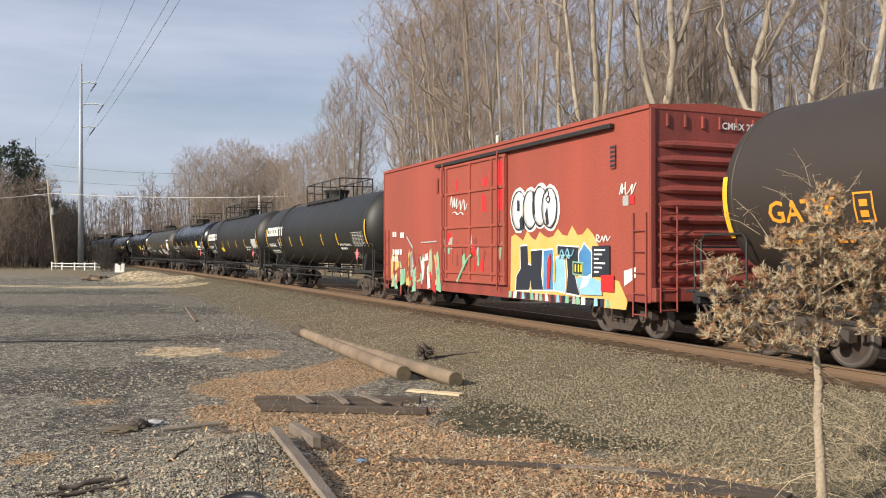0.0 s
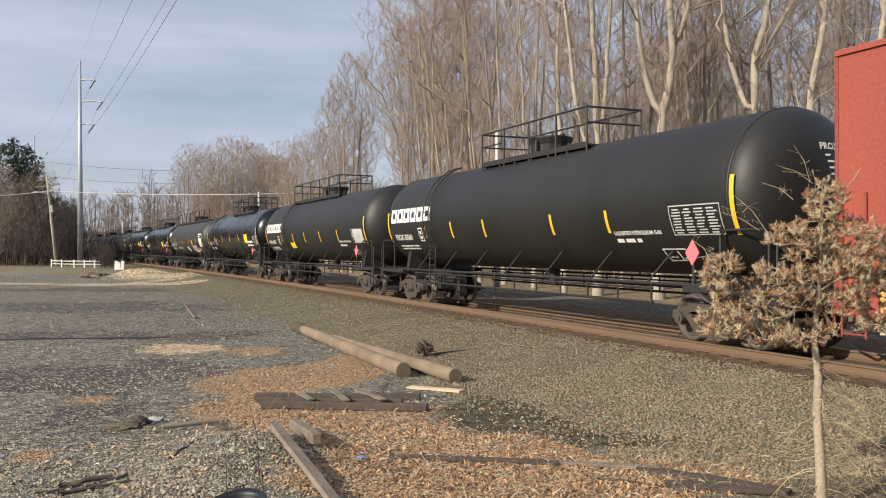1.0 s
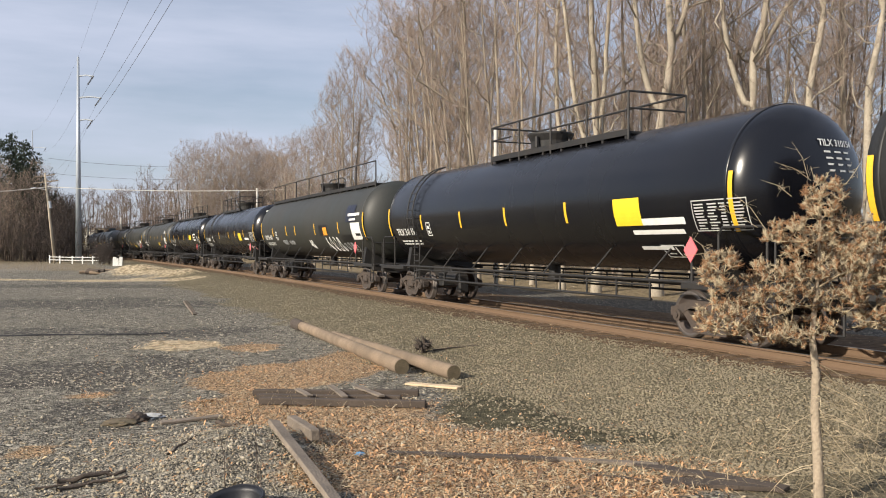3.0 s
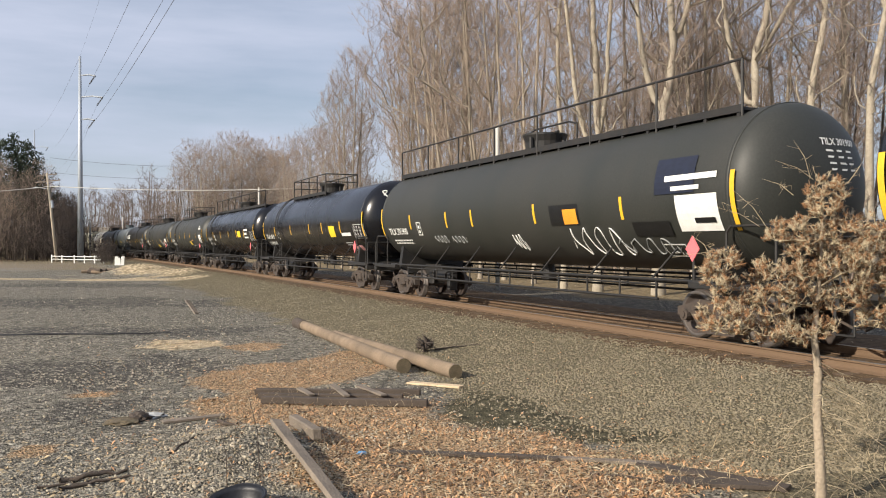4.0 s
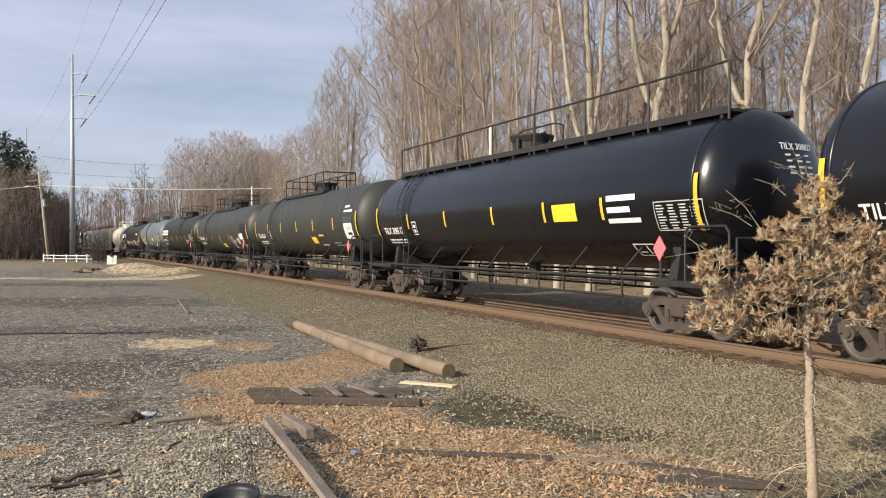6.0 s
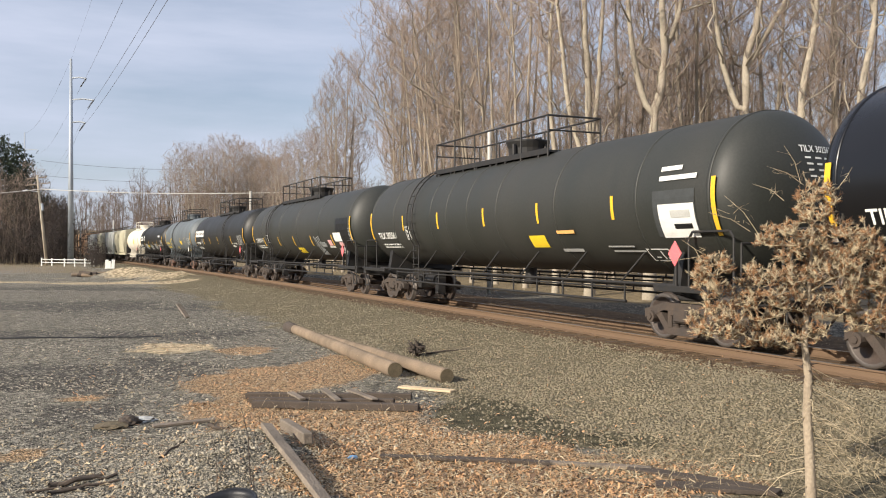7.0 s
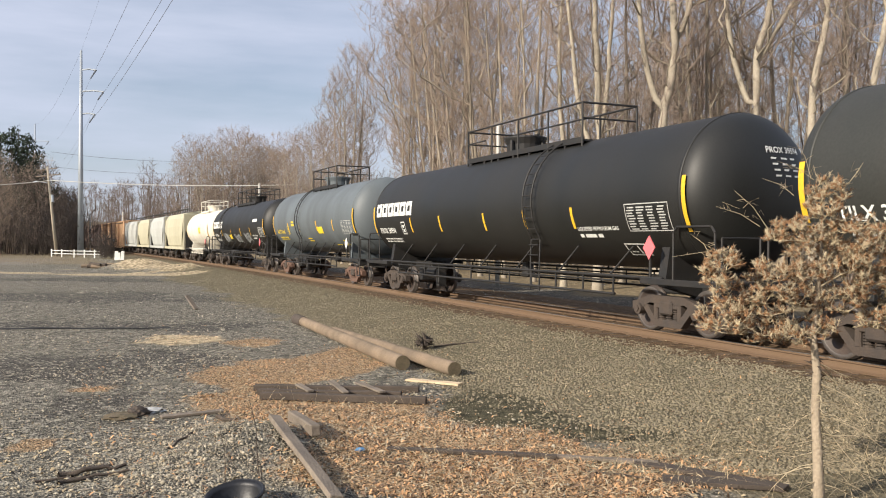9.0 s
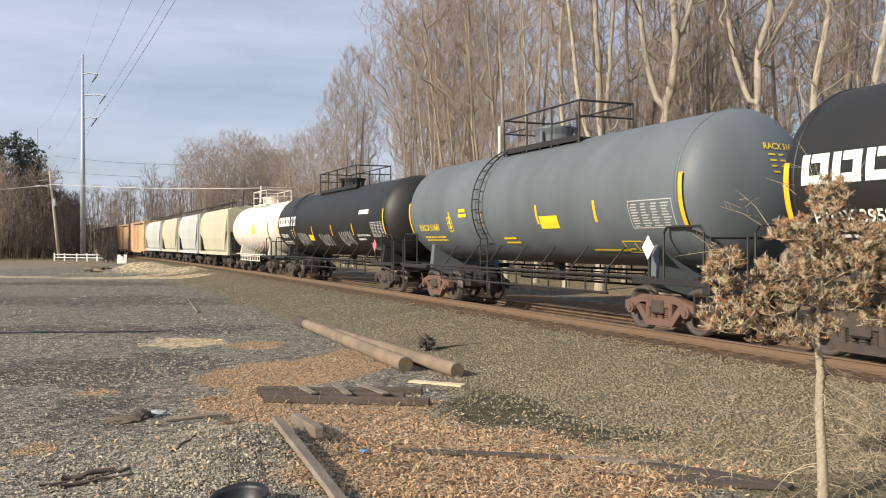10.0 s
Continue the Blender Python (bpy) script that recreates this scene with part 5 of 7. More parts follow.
PALE = surface("scrawl_grey", (0.30, 0.31, 0.30), (0.2, 0.2, 0.2), 6, 0.7, bump=0.0)
PATCH = surface("patch_black", (0.006, 0.006, 0.006), (0.01, 0.01, 0.01), 6, 0.5, bump=0.0)
NAVY = surface("patch_navy", (0.012, 0.016, 0.035), (0.008, 0.01, 0.02), 6, 0.5, bump=0.0)
PATCH_GREY = surface("patch_grey", (0.05, 0.055, 0.055), (0.035, 0.035, 0.035), 6, 0.6, bump=0.0)
BLUSH = surface("sheet_blush", (0.70, 0.34, 0.34), (0.75, 0.6, 0.55), 9, 0.6, bump=0.0)
add(tank_car("brown-black tank car with orange lettering", TANK_BROWN, 18.5, "GATX", R=1.58, cz=2.82, mark_col=ORANGE, mark_x=1.6, mark_h=-0.55, mark_size=0.5, reflect=spread(-4, 4, 4), ladder=0.8, seed=2), 18.5)
add(box_car("rust-red steel boxcar covered with colourful graffiti", BOX_RED, BOX_RED_END, True, number="CMHX 250100"), 17.2)
add(tank_car("matt black gas tank car with white block emblem", BLACK_MATT, 20.2, "PROX 38560", seed=3, reflect=[-5.4, -3.3, -1.1, 2.55, 4.85], front_mark="PROX 38560", **LPG), 20.2)
add(tank_car("matt black gas tank car with white placard sheet", BLACK_MATT, 20.1, "PROX 39187", seed=4, reflect=[-5.05, -2.65, -0.40, 2.25, 5.0], front_mark="PROX 39187", decals=[("notice_sheet", -3.5, -2.6, -0.99, -0.67, DECAL_YELLOW), ("placard_sheet", 7.2, 8.35, -0.75, -0.2, TABLE)],
             **{**LPG, "ladder": -4.2, "rail": (-5.0, 3.0), "table": 7.0}), 20.1)
add(tank_car("glossy black tank car with yellow square panel", BLACK_GLOSS, 20.0, "TILX 310154", seed=5, reflect=[-5.6, -2.6, 0.2, 3.2], table=7.6, ladder=-6.2, rail=(-2.0, 4.6), front_mark="TILX 310154", decals=[("panel", 5.1, 6.0, -0.62, -0.05, DECAL_YELLOW), ("stencil_strip", 6.0, 7.3, -0.62, -0.48, WHITE), ("stencil_strip", 5.6, 7.2, -0.82, -0.72, WHITE), ("stencil_strip", 5.6, 6.6, -1.2, -1.1, WHITE)], **TIL), 20.0)
add(tank_car("dull olive-black tank car with orange square and scrawls", BLACK_OLIVE, 21.1, "TILX 301900", seed=6, reflect=[-6.35, -3.35, -1.55, 2.05, 5.7], nose=-0.15, table=None, ladder=None, rail=(-9.0, 8.4), front_mark="TILX 301900",
             decals=[("panel_backing", 2.8, 4.05, -0.58, -0.09, PATCH), ("panel", 3.4, 3.98, -0.55, -0.2, ORANGE), ("placard_sheet", 7.45, 8.6, -0.79, -0.09, WHITE), ("painted_patch", 6.85, 8.0, -0.05, 0.64, NAVY), ("placard_text", 7.15, 8.6, 0.18, 0.29, WHITE), ("placard_text", 7.35, 8.15, 0.0, 0.08, WHITE), ("painted_patch", 6.0, 7.2, -0.87, -0.56, PATCH), ("sheet_print", 7.95, 8.5, -0.62, -0.52, PATCH)],
             scrawls=[(3.4, 5.6, -1.5, -0.65, 4, WHITE), (5.2, 7.1, -1.35, -0.95, 4, PALE), (0.6, 1.1, -1.25, -0.78, 3, WHITE), (-4.6, -3.6, -1.02, -0.76, 4, PALE), (-3.3, -2.3, -1.02, -0.78, 4, PALE)], **TIL), 21.1)
add(tank_car("glossy black tank car with yellow square panel", BLACK_GLOSS, 20.1, "TILX 310418", seed=7, reflect=[-5.85, -2.33, 1.25, 3.4, 6.15], nose=0.5, table=7.95, ladder=-4.83, rail=(-4.4, 1.6), front_mark="TILX 310418", head_tag=True,
             decals=[("panel", 4.5, 5.35, -0.68, -0.19, DECAL_YELLOW), ("stencil_strip", 6.25, 7.45, -0.65, -0.51, WHITE), ("stencil_strip", 6.25, 7.2, -1.0, -0.95, GREY_PAINT), ("stencil_strip", 6.3, 7.1, -1.1, -1.06, GREY_PAINT), ("paint_patch", 6.95, 7.45, -1.33, -1.14, BLUSH), ("paint_patch", 7.7, 8.15, -1.40, -1.10, BLUSH), ("stencil_strip", 6.9, 7.4, -1.72, -1.58, WHITE)], **TIL), 20.1)
add(tank_car("glossy black tank car with small yellow panel", BLACK_GLOSS, 20.0, "TILX 308827", seed=8, reflect=[-5.6, -2.6, 0.5, 3.2, 5.6], table=7.4, ladder=-6.0, rail=(-8.0, 8.6), front_mark="TILX 308827",
             decals=[("panel", 3.6, 4.6, -0.5, -0.1, DECAL_YELLOW), ("stencil_strip", 5.8, 6.8, -0.12, 0.0, WHITE), ("stencil_strip", 5.8, 6.6, -0.36, -0.24, WHITE), ("stencil_strip", 5.8, 6.9, -0.58, -0.48, WHITE)], **TIL), 20.0)
add(tank_car("dark grey tank car with white placard sheet", BLACK_OLIVE, 20.6, "TILX 302563", seed=9, reflect=[-5.72, -2.85, 0.25, 3.13, 6.2], nose=0.35, tall=(-0.40, 0.09), table=None, ladder=-4.8, rail=(-4.6, 2.4), front_mark="TILX 302563",
             decals=[("panel", 2.5, 3.25, -1.04, -0.70, DECAL_YELLOW), ("sheet_backing", 7.55, 8.75, -0.80, 0.1, PATCH_GREY), ("placard_sheet", 7.7, 8.72, -0.82, -0.16, WHITE), ("sheet_print", 8.1, 8.6, -0.64, -0.54, PATCH), ("sheet_print", 8.05, 8.6, -0.42, -0.28, TABLE), ("placard_text", 7.75, 8.35, 0.47, 0.56, WHITE), ("placard_text", 7.75, 8.8, 0.28, 0.37, WHITE), ("stencil_strip", 3.8, 4.65, -1.15, -1.06, GREY_PAINT), ("stencil_strip", 5.7, 6.6, -1.02, -0.98, GREY_PAINT), ("stencil_strip", 5.8, 6.9, -1.14, -1.1, GREY_PAINT), ("stencil_strip", 3.9, 4.65, -0.66, -0.58, SAND_PAINT)],
             bands=(-6.6, -3.4, -2.2, -0.8, 1.0, 3.9, 7.0), **TIL), 20.6)
add(tank_car("dark grey tank car with white and pink sheets", BLACK_OLIVE, 20.4, "TILX 302518", seed=10, reflect=[-6.2, -2.95, 0.05, 3.15, 6.35], nose=0.25, tall=(-0.92, -0.42), table=7.75, ladder=-4.6, rail=(-4.6, 2.4), front_mark="TILX 302518",
             decals=[("panel", 0.15, 1.2, -1.38, -1.02, DECAL_YELLOW), ("sheet_backing", 7.15, 8.7, -1.2, 0.24, PATCH), ("placard_sheet", 6.7, 7.7, -0.72, -0.34, WHITE), ("placard_sheet", 5.7, 6.2, -0.92, -0.64, BLUSH), ("stencil_strip", 5.6, 6.4, -1.02, -0.95, WHITE), ("paint_patch", 7.2, 7.7, -0.92, -0.76, BLUSH), ("notice_sheet", 7.25, 7.6, -1.36, -0.95, TABLE)],
             scrawls=[(3.7, 4.6, -1.5, -0.5, 4, PALE), (4.4, 5.2, -1.0, -0.75, 4, PALE)], bands=(-6.4, -2.4, 0.9, 4.6), **TIL), 20.4)
add(tank_car("matt black gas tank car with white block emblem", BLACK_MATT, 20.5, "PROX 39594", seed=11, reflect=[-5.2, -2.75, 0.35, 2.65, 4.9], front_mark="PROX 39594", **{**LPG, "ladder": 3.1, "rail": (-2.2, 4.2)}), 20.5)
add(tank_car("pale grey tank car with yellow panel and dark ladder", TANK_GREY, 16.6, "RACX 51641", R=1.57, cz=2.86, seed=12, mark_col=DECAL_YELLOW, mark_size=0.30, mark_x=1.35, mark_h=-0.67, tall=(-0.6, -0.12), reflect=[-3.65, -1.5, 1.65, 4.2], nose=0.25, front_mark="RACX 51641",
             decals=[("panel", 1.75, 2.6, -0.72, -0.4, DECAL_YELLOW), ("stencil_patch", -2.95, -2.4, -0.30, -0.2, DECAL_YELLOW), ("stencil_patch", -2.9, -2.45, -0.15, -0.06, DECAL_YELLOW), ("stencil_patch", -0.5, 0.3, -1.14, -1.08, DECAL_YELLOW), ("stencil_patch", -0.5, 0.2, -1.0, -0.94, DECAL_YELLOW), ("stencil_strip", 3.5, 4.9, -1.36, -1.31, DECAL_YELLOW)],
             ladder=-1.5, rail=(-1.5, 2.4), table=5.5, rusty=True, bands=(-1.5,)), 16.6)
add(tank_car("matt black gas tank car with grey scrawls", BLACK_MATT, 19.7, "PROX 38811", seed=13, reflect=[-5.0, -1.6, 1.6, 4.6], front_mark="PROX 38811", scrawls=[(-4.5, -2.6, -1.2, -0.5, 6, PALE), (-0.6, 1.2, -1.2, -0.6, 5, PALE), (2.6, 4.4, -1.2, -0.5, 6, PALE)],
             decals=[("panel", -2.4, -1.6, -0.9, -0.6, DECAL_YELLOW), ("stencil_strip", 5.6, 6.8, 0.15, 0.32, WHITE)], **LPG), 19.7)
add(tank_car("short cream-white tank car with yellow panel", TANK_WHITE, 13.2, "", R=1.5, cz=2.78, seed=14, table=None, rail=(-1.8, 1.8), decals=[("panel", 1.0, 1.7, -0.4, 0.1, DECAL_YELLOW)]), 13.2)
for m, lab, size in ((HOPPER_CREAM, "cream covered hopper car with black ends", 13.6), (HOPPER_GREY, "pale grey covered hopper car with black ends", 12.3), (HOPPER_CREAM, "cream covered hopper car with black ends", 12.3), (HOPPER_GREY, "pale grey covered hopper car with green stain", 14.6)):
    add(hopper_car(lab, m, size), size)
add(box_car("faded orange boxcar with rust streaks", BOX_ORANGE, BOX_ORANGE, False, 4.7), 17.2)
add(box_car("faded orange boxcar with rust streaks", BOX_ORANGE, BOX_RUST, False, 4.7), 17.2)
for k in range(2):
    add(box_car("rusty brown steel boxcar with streaks", BOX_RUST, BOX_RUST, False, 4.7), 17.2)

STARTS = []
front = -0.8 - TRAIN[0][1]
for car, length in TRAIN:
    STARTS.append((car, front + length / 2))
    front += length
for car, s in STARTS:
    car.matrix_world = on_track(s)


def motions():
    """The train rolls past at one speed, each car along the curve; the wheelsets turn on their axles."""
    for car, s in STARTS:
        walk(car, [(t, on_track(s - SPEED * t)) for t in (0, 1, 2, 3, 4, 5, 6, 7, 8, 9, 10)])
    turn = math.degrees(SPEED / FPS / WHEEL_R)
    for w in WHEELSETS[:52]:
        x = w.location.x
        walk(w, [(i / FPS, pose(x, 0, WHEEL_R) @ Matrix.Rotation(radians(turn * i), 4, "Y")) for i in range(301)])


# ---- trees ----
def limb(r, start, aim, length, k, wander, lift):
    """A wandering line from start; lift turns it upwards."""
    p, d = np.array(start, float), np.array(aim, float)
    d /= np.linalg.norm(d)
    out = [p.copy()]
    for _ in range(k):
        d = d + r.normal(0, wander, 3) + np.array([0, 0, lift])
        d /= np.linalg.norm(d)
        p = p + d * length / k
        out.append(p.copy())
    return np.array(out)


def side_way(r, d, angle):
    """A direction that leaves d by an angle, on a random side."""
    d = d / np.linalg.norm(d)
    t = np.cross(d, r.normal(0, 1, 3))
    t /= np.linalg.norm(t) + 1e-9
    return d * math.cos(angle) + t * math.sin(angle)


def grow(seed, height=19.0, stems=None, spread_r=3.2, low=0.22, widest=0.62, tips=520, spikes=4, spike_len=0.55, tip_r=0.0075, thick=0.24, rise=0.42, split=16, sides=9):
    """A leafless tree: stems first, then boughs, branches and twigs that reach out to fill a rounded crown.
    stems: lines of (sideways, deep, up) shares of the height. Returns the stout wood and the fine twigs."""
    r = np.random.RandomState(seed)
    pos, par, lines = [], [], []

    def line(pts, parent):
        idx = [parent]
        for p in pts:
            pos.append(np.asarray(p, float))
            par.append(idx[-1])
            idx.append(len(pos) - 1)
        lines.append(idx[1:] if parent < 0 else idx)

    for k, st in enumerate(stems or [[(0, 0, 0), (0.01, 0, 0.35), (0.0, 0.01, 0.7), (0.01, 0.0, 0.97)]]):
        st = np.array(st, float) * height
        u = np.linspace(0, len(st) - 1, 4 * (len(st) - 1) + 1)
        pts = np.stack([np.interp(u, np.arange(len(st)), st[:, c]) for c in range(3)], 1)
        pts[1:-1] = (pts[:-2] + 2 * pts[1:-1] + pts[2:]) / 4
        pts[1:, :2] += np.cumsum(r.normal(0, 0.0022 * height, (len(pts) - 1, 2)), 0) * 0.8
        if k == 0:
            pts[0, 2] = -0.2
            line(pts, -1)
        else:
            near = int(np.argmin([np.linalg.norm(q - pts[0]) for q in pos]))
            line(pts[1:], near)
    # crown centre line follows the mean of the stems
    base = np.array(pos)
    z0 = low * height
    nodes = np.zeros((len(pos) + 4 * tips, 3))
    nodes[:len(pos)] = base
    count = len(pos)
    for i in range(tips):
        t = r.beta(1.7, 1.25)
        z = z0 + (height - z0) * t
        prof = (t / widest) ** 0.75 if t < widest else math.sqrt(max(0.0, 1 - ((t - widest) / (1.02 - widest)) ** 2))
        rad = spread_r * (0.25 + 0.75 * prof) * (1 + 0.22 * math.sin(seed + 9 * t) + r.normal(0, 0.08)) * math.sqrt(r.uniform(0.04, 1))
        a = r.uniform(0, 2 * np.pi)
        mid = base[np.argsort(np.abs(base[:, 2] - z))[:3]].mean(0)
        p = np.array((mid[0] + rad * math.cos(a), mid[1] + rad * math.sin(a), z))
        q = nodes[:count]
        d = p - q
        flat = np.hypot(d[:, 0], d[:, 1])
        far = np.linalg.norm(d, axis=1)
        cost = far + 5.0 * np.maximum(0, flat * rise + 0.25 - d[:, 2]) + 3.0 * np.maximum(0, z0 * 0.75 - q[:, 2])
        n = int(np.argmin(cost))
        L = far[n]
        o = nodes[n]
        u1, u2 = 0.36, 0.70
        bow = np.array((0, 0, -0.07 * L))
        pts = [o + (p - o) * u1 + bow + r.normal(0, 0.055 * L, 3), o + (p - o) * u2 + bow * 0.8 + r.normal(0, 0.055 * L, 3), p]
        line(pts, n)
        nodes[count:count + 3] = pts
        count += 3
    w = np.zeros(count)
    ends = [l[-1] for l in lines]
    w[ends] = 1.0
    for i in range(count - 1, 0, -1):
        if par[i] >= 0:
            w[par[i]] += w[i]
    radius = np.minimum(tip_r * np.maximum(w, 1) ** 0.41, thick * 0.4)
    for k, l in enumerate(lines[:len(stems or [0])]):
        up = np.array([pos[i][2] for i in l]) / height
        radius[l] = thick * (1.0 if k == 0 else 0.72) * np.clip(1 - 0.9 * np.maximum(up, 0), 0.05, 1) ** 0.85
    wood, fine = Tubes(), Tubes()
    P = np.array(pos)
    for k, l in enumerate(lines):
        pts, rr = P[l], radius[l].copy()
        if k >= len(stems or [0]):
            rr[0] = min(rr[0], rr[1] * 1.3)
            if w[l[1]] < 2:
                pts, rr = pts[[0, 2, 3]], rr[[0, 2, 3]]
        big = w[l[1]]
        if k < len(stems or [0]):
            rr[-1] = 0.012
            if k == 0:
                rr[0] *= 1.25
            wood.add(pts, rr, sides)
        elif big > split:
            wood.add(pts, rr, 5)
        else:
            fine.add(pts, rr, 3)
        if k < len(stems or [0]):
            continue
        d0 = pts[-1] - pts[-2]
        for g in range(spikes):
            u = r.uniform(0.35, 1.0) * (len(pts) - 1)
            j = min(int(u), len(pts) - 2)
            p = pts[j] + (pts[j + 1] - pts[j]) * (u - j)
            dd = side_way(r, pts[j + 1] - pts[j], r.uniform(0.35, 1.1)) + (0, 0, 0.15)
            fine.spike(p, p + dd * spike_len * r.uniform(0.5, 1.3), tip_r * 0.8)
        fine.spike(pts[-1], pts[-1] + d0 / (np.linalg.norm(d0) + 1e-9) * spike_len, tip_r)
    return wood, fine


BARE = []
FAN = [[(0, 0, 0), (0.0, 0.0, 0.2), (0.03, 0.02, 0.5), (0.05, 0.03, 0.93)], [(0, 0, 0.05), (-0.05, 0.02, 0.3), (-0.11, 0.03, 0.85)], [(0, 0, 0.06), (0.05, -0.03, 0.3), (0.13, -0.04, 0.82)], [(0, 0, 0.1), (0.0, 0.05, 0.4), (-0.02, 0.10, 0.9)]]
COLUMN = [[(0, 0, 0), (0.0, 0.0, 0.3), (0.01, 0.01, 0.6), (0.02, 0.0, 0.97)], [(0, 0, 0.12), (-0.035, 0.0, 0.35), (-0.05, 0.01, 0.9)], [(0, 0, 0.2), (0.035, 0.02, 0.45), (0.055, 0.02, 0.88)]]
FORK = [[(0, 0, 0), (0.003, 0, 0.37), (0.012, 0, 0.43), (0.028, 0, 0.52), (0.024, 0.01, 0.64), (0.03, 0.02, 0.95)], [(0.026, 0, 0.51), (0.05, -0.01, 0.57), (0.078, -0.01, 0.69), (0.10, 0.0, 0.96)], [(0.003, 0, 0.38), (-0.03, 0.02, 0.5), (-0.05, 0.03, 0.85)]]
WIDE_FORK = [[(0, 0, 0), (0.0, 0, 0.40), (-0.003, 0, 0.46), (0.016, 0, 0.56), (0.022, 0, 0.62), (0.04, 0.01, 0.94)], [(-0.002, 0, 0.455), (0.03, 0, 0.49), (0.088, 0, 0.59), (0.112, 0, 0.63), (0.17, 0.01, 0.93)], [(0.0, 0, 0.36), (-0.03, 0.03, 0.46), (-0.07, 0.04, 0.8)]]
LEAN = [[(0, 0, 0), (-0.01, 0, 0.36), (0.025, 0, 0.53), (0.04, 0.01, 0.62), (0.08, 0.02, 0.95)], [(0.028, 0, 0.54), (-0.01, 0.02, 0.7), (-0.03, 0.02, 0.93)]]
TWIN = [[(0, 0, 0), (0.0, 0, 0.36), (-0.004, 0, 0.48), (-0.012, 0, 0.6), (-0.02, 0, 0.96)], [(0, 0, 0.34), (0.014, 0, 0.46), (0.022, 0, 0.6), (0.05, 0, 0.95)], [(0, 0, 0.25), (-0.05, 0.02, 0.45), (-0.08, 0.03, 0.85)]]
SLIM = [[(0, 0, 0), (0.004, 0, 0.34), (-0.01, 0, 0.55), (-0.014, 0, 0.7), (-0.01, 0, 0.97)]]


def bare_tree(seed, bark, label="leafless tree with fine upright grey-brown branches", **kw):
    wood, fine = grow(seed, **kw)
    t = thing("bare_tree", label, "tree", group="woods beyond the track")
    new("trunk", wood.mesh("trunk", bark, True)).parent = t
    new("crown", fine.mesh("crown", TWIG)).parent = t
    BARE.append(t)
    return t


PROTO = [
    bare_tree(21, BARK_PALE, "pale-barked leafless tree with a forked trunk", height=20, stems=FORK, spread_r=3.6, low=0.34, tips=520, thick=0.27, rise=0.3, spikes=6, spike_len=0.65),
    bare_tree(22, BARK_PALE, "pale-barked leafless tree with a wide fork", height=20, stems=WIDE_FORK, spread_r=3.6, low=0.34, tips=480, thick=0.23, rise=0.3, spikes=6, spike_len=0.65),
    bare_tree(23, BARK_PALE, "pale-barked leafless tree with a leaning trunk", height=20, stems=LEAN, spread_r=3.2, low=0.32, tips=460, thick=0.19, rise=0.3, spikes=6, spike_len=0.65),
    bare_tree(24, BARK_PALE, "pale-barked leafless tree with twin upright stems", height=20, stems=TWIN, spread_r=3.0, low=0.26, tips=500, thick=0.22, rise=0.35, spikes=6, spike_len=0.65),
    bare_tree(25, BARK_PALE, "slim pale-barked leafless tree", height=20, stems=SLIM, spread_r=2.2, low=0.34, tips=330, thick=0.16, rise=0.3, spikes=6, spike_len=0.65),
    bare_tree(26, BARK_GREY, "leafless tree with many stems and a rounded crown", height=20, stems=FAN, spread_r=4.4, low=0.10, widest=0.7, tips=820, thick=0.15, rise=0.5, spikes=8, spike_len=0.75, tip_r=0.0085),
    bare_tree(27, BARK_GREY, "tall narrow leafless tree with upright stems", height=20, stems=COLUMN, spread_r=2.5, low=0.12, widest=0.72, tips=600, thick=0.14, rise=0.6, spikes=8, spike_len=0.7, tip_r=0.0085),
    bare_tree(28, BARK_DARK, height=19, stems=FAN, spread_r=3.6, low=0.08, tips=340, thick=0.11, spikes=7, spike_len=0.8, rise=0.35),
    bare_tree(29, BARK_GREY, height=17, stems=COLUMN, spread_r=2.8, low=0.08, tips=300, thick=0.10, spikes=7, spike_len=0.8, rise=0.35),
]
USED = set()


def plant(kind, x, y, turn, size):
    m = Matrix.Translation((x, y, at_ground(x, y))) @ Matrix.Rotation(turn, 4, "Z") @ Matrix.Scale(size, 4)
    if kind not in USED:
        USED.add(kind)
        PROTO[kind].matrix_basis = m
        return PROTO[kind]
    return copy_thing(PROTO[kind], m)


def ray_spot(px, depth):
    """A plan point at that depth, by its share across the view at the start."""
    return (px - 784) / 1522 * depth, depth


rng = random.Random(77)
# trees whose trunks stand out, along the edge of the woods
for px, depth, kind, turn, size in ((1165, 36, 0, 0.0, 1.0), (1332, 34, 1, 0.0, 1.0), (1440, 33, 2, 0.0, 1.0), (1058, 39, 3, 0.0, 1.02), (998, 41, 4, 0.0, 1.0), (945, 46, 6, 0.4, 1.02), (1228, 38, 6, 2.0, 1.0),
                                    (1545, 31, 2, 0.0, 0.95), (1100, 43, 5, 0.7, 1.0), (1385, 41, 5, 2.9, 1.0), (1500, 38, 6, 0.9, 1.0), (1275, 44, 5, 1.2, 1.0),
                                    (893, 50, 6, 3.0, 1.04), (850, 53, 5, 2.4, 1.04), (808, 57, 5, 0.4, 1.06), (768, 60, 5, 1.9, 1.02), (830, 62, 6, 1.2, 1.1), (722, 63, 6, 0.8, 0.92), (745, 66, 5, 3.3, 0.98), (785, 64, 6, 2.6, 1.06), (640, 84, 6, 1.4, 0.80),
                                    (622, 76, 6, 0.3, 0.95), (606, 79, 6, 2.1, 0.86), (560, 88, 5, 2.6, 0.70), (522, 95, 5, 0.9, 0.70), (580, 94, 6, 0.9, 0.78), (540, 102, 5, 4.0, 0.74), (505, 106, 5, 3.1, 0.68)):
    plant(kind, *ray_spot(px, depth), turn, size)
count = 0
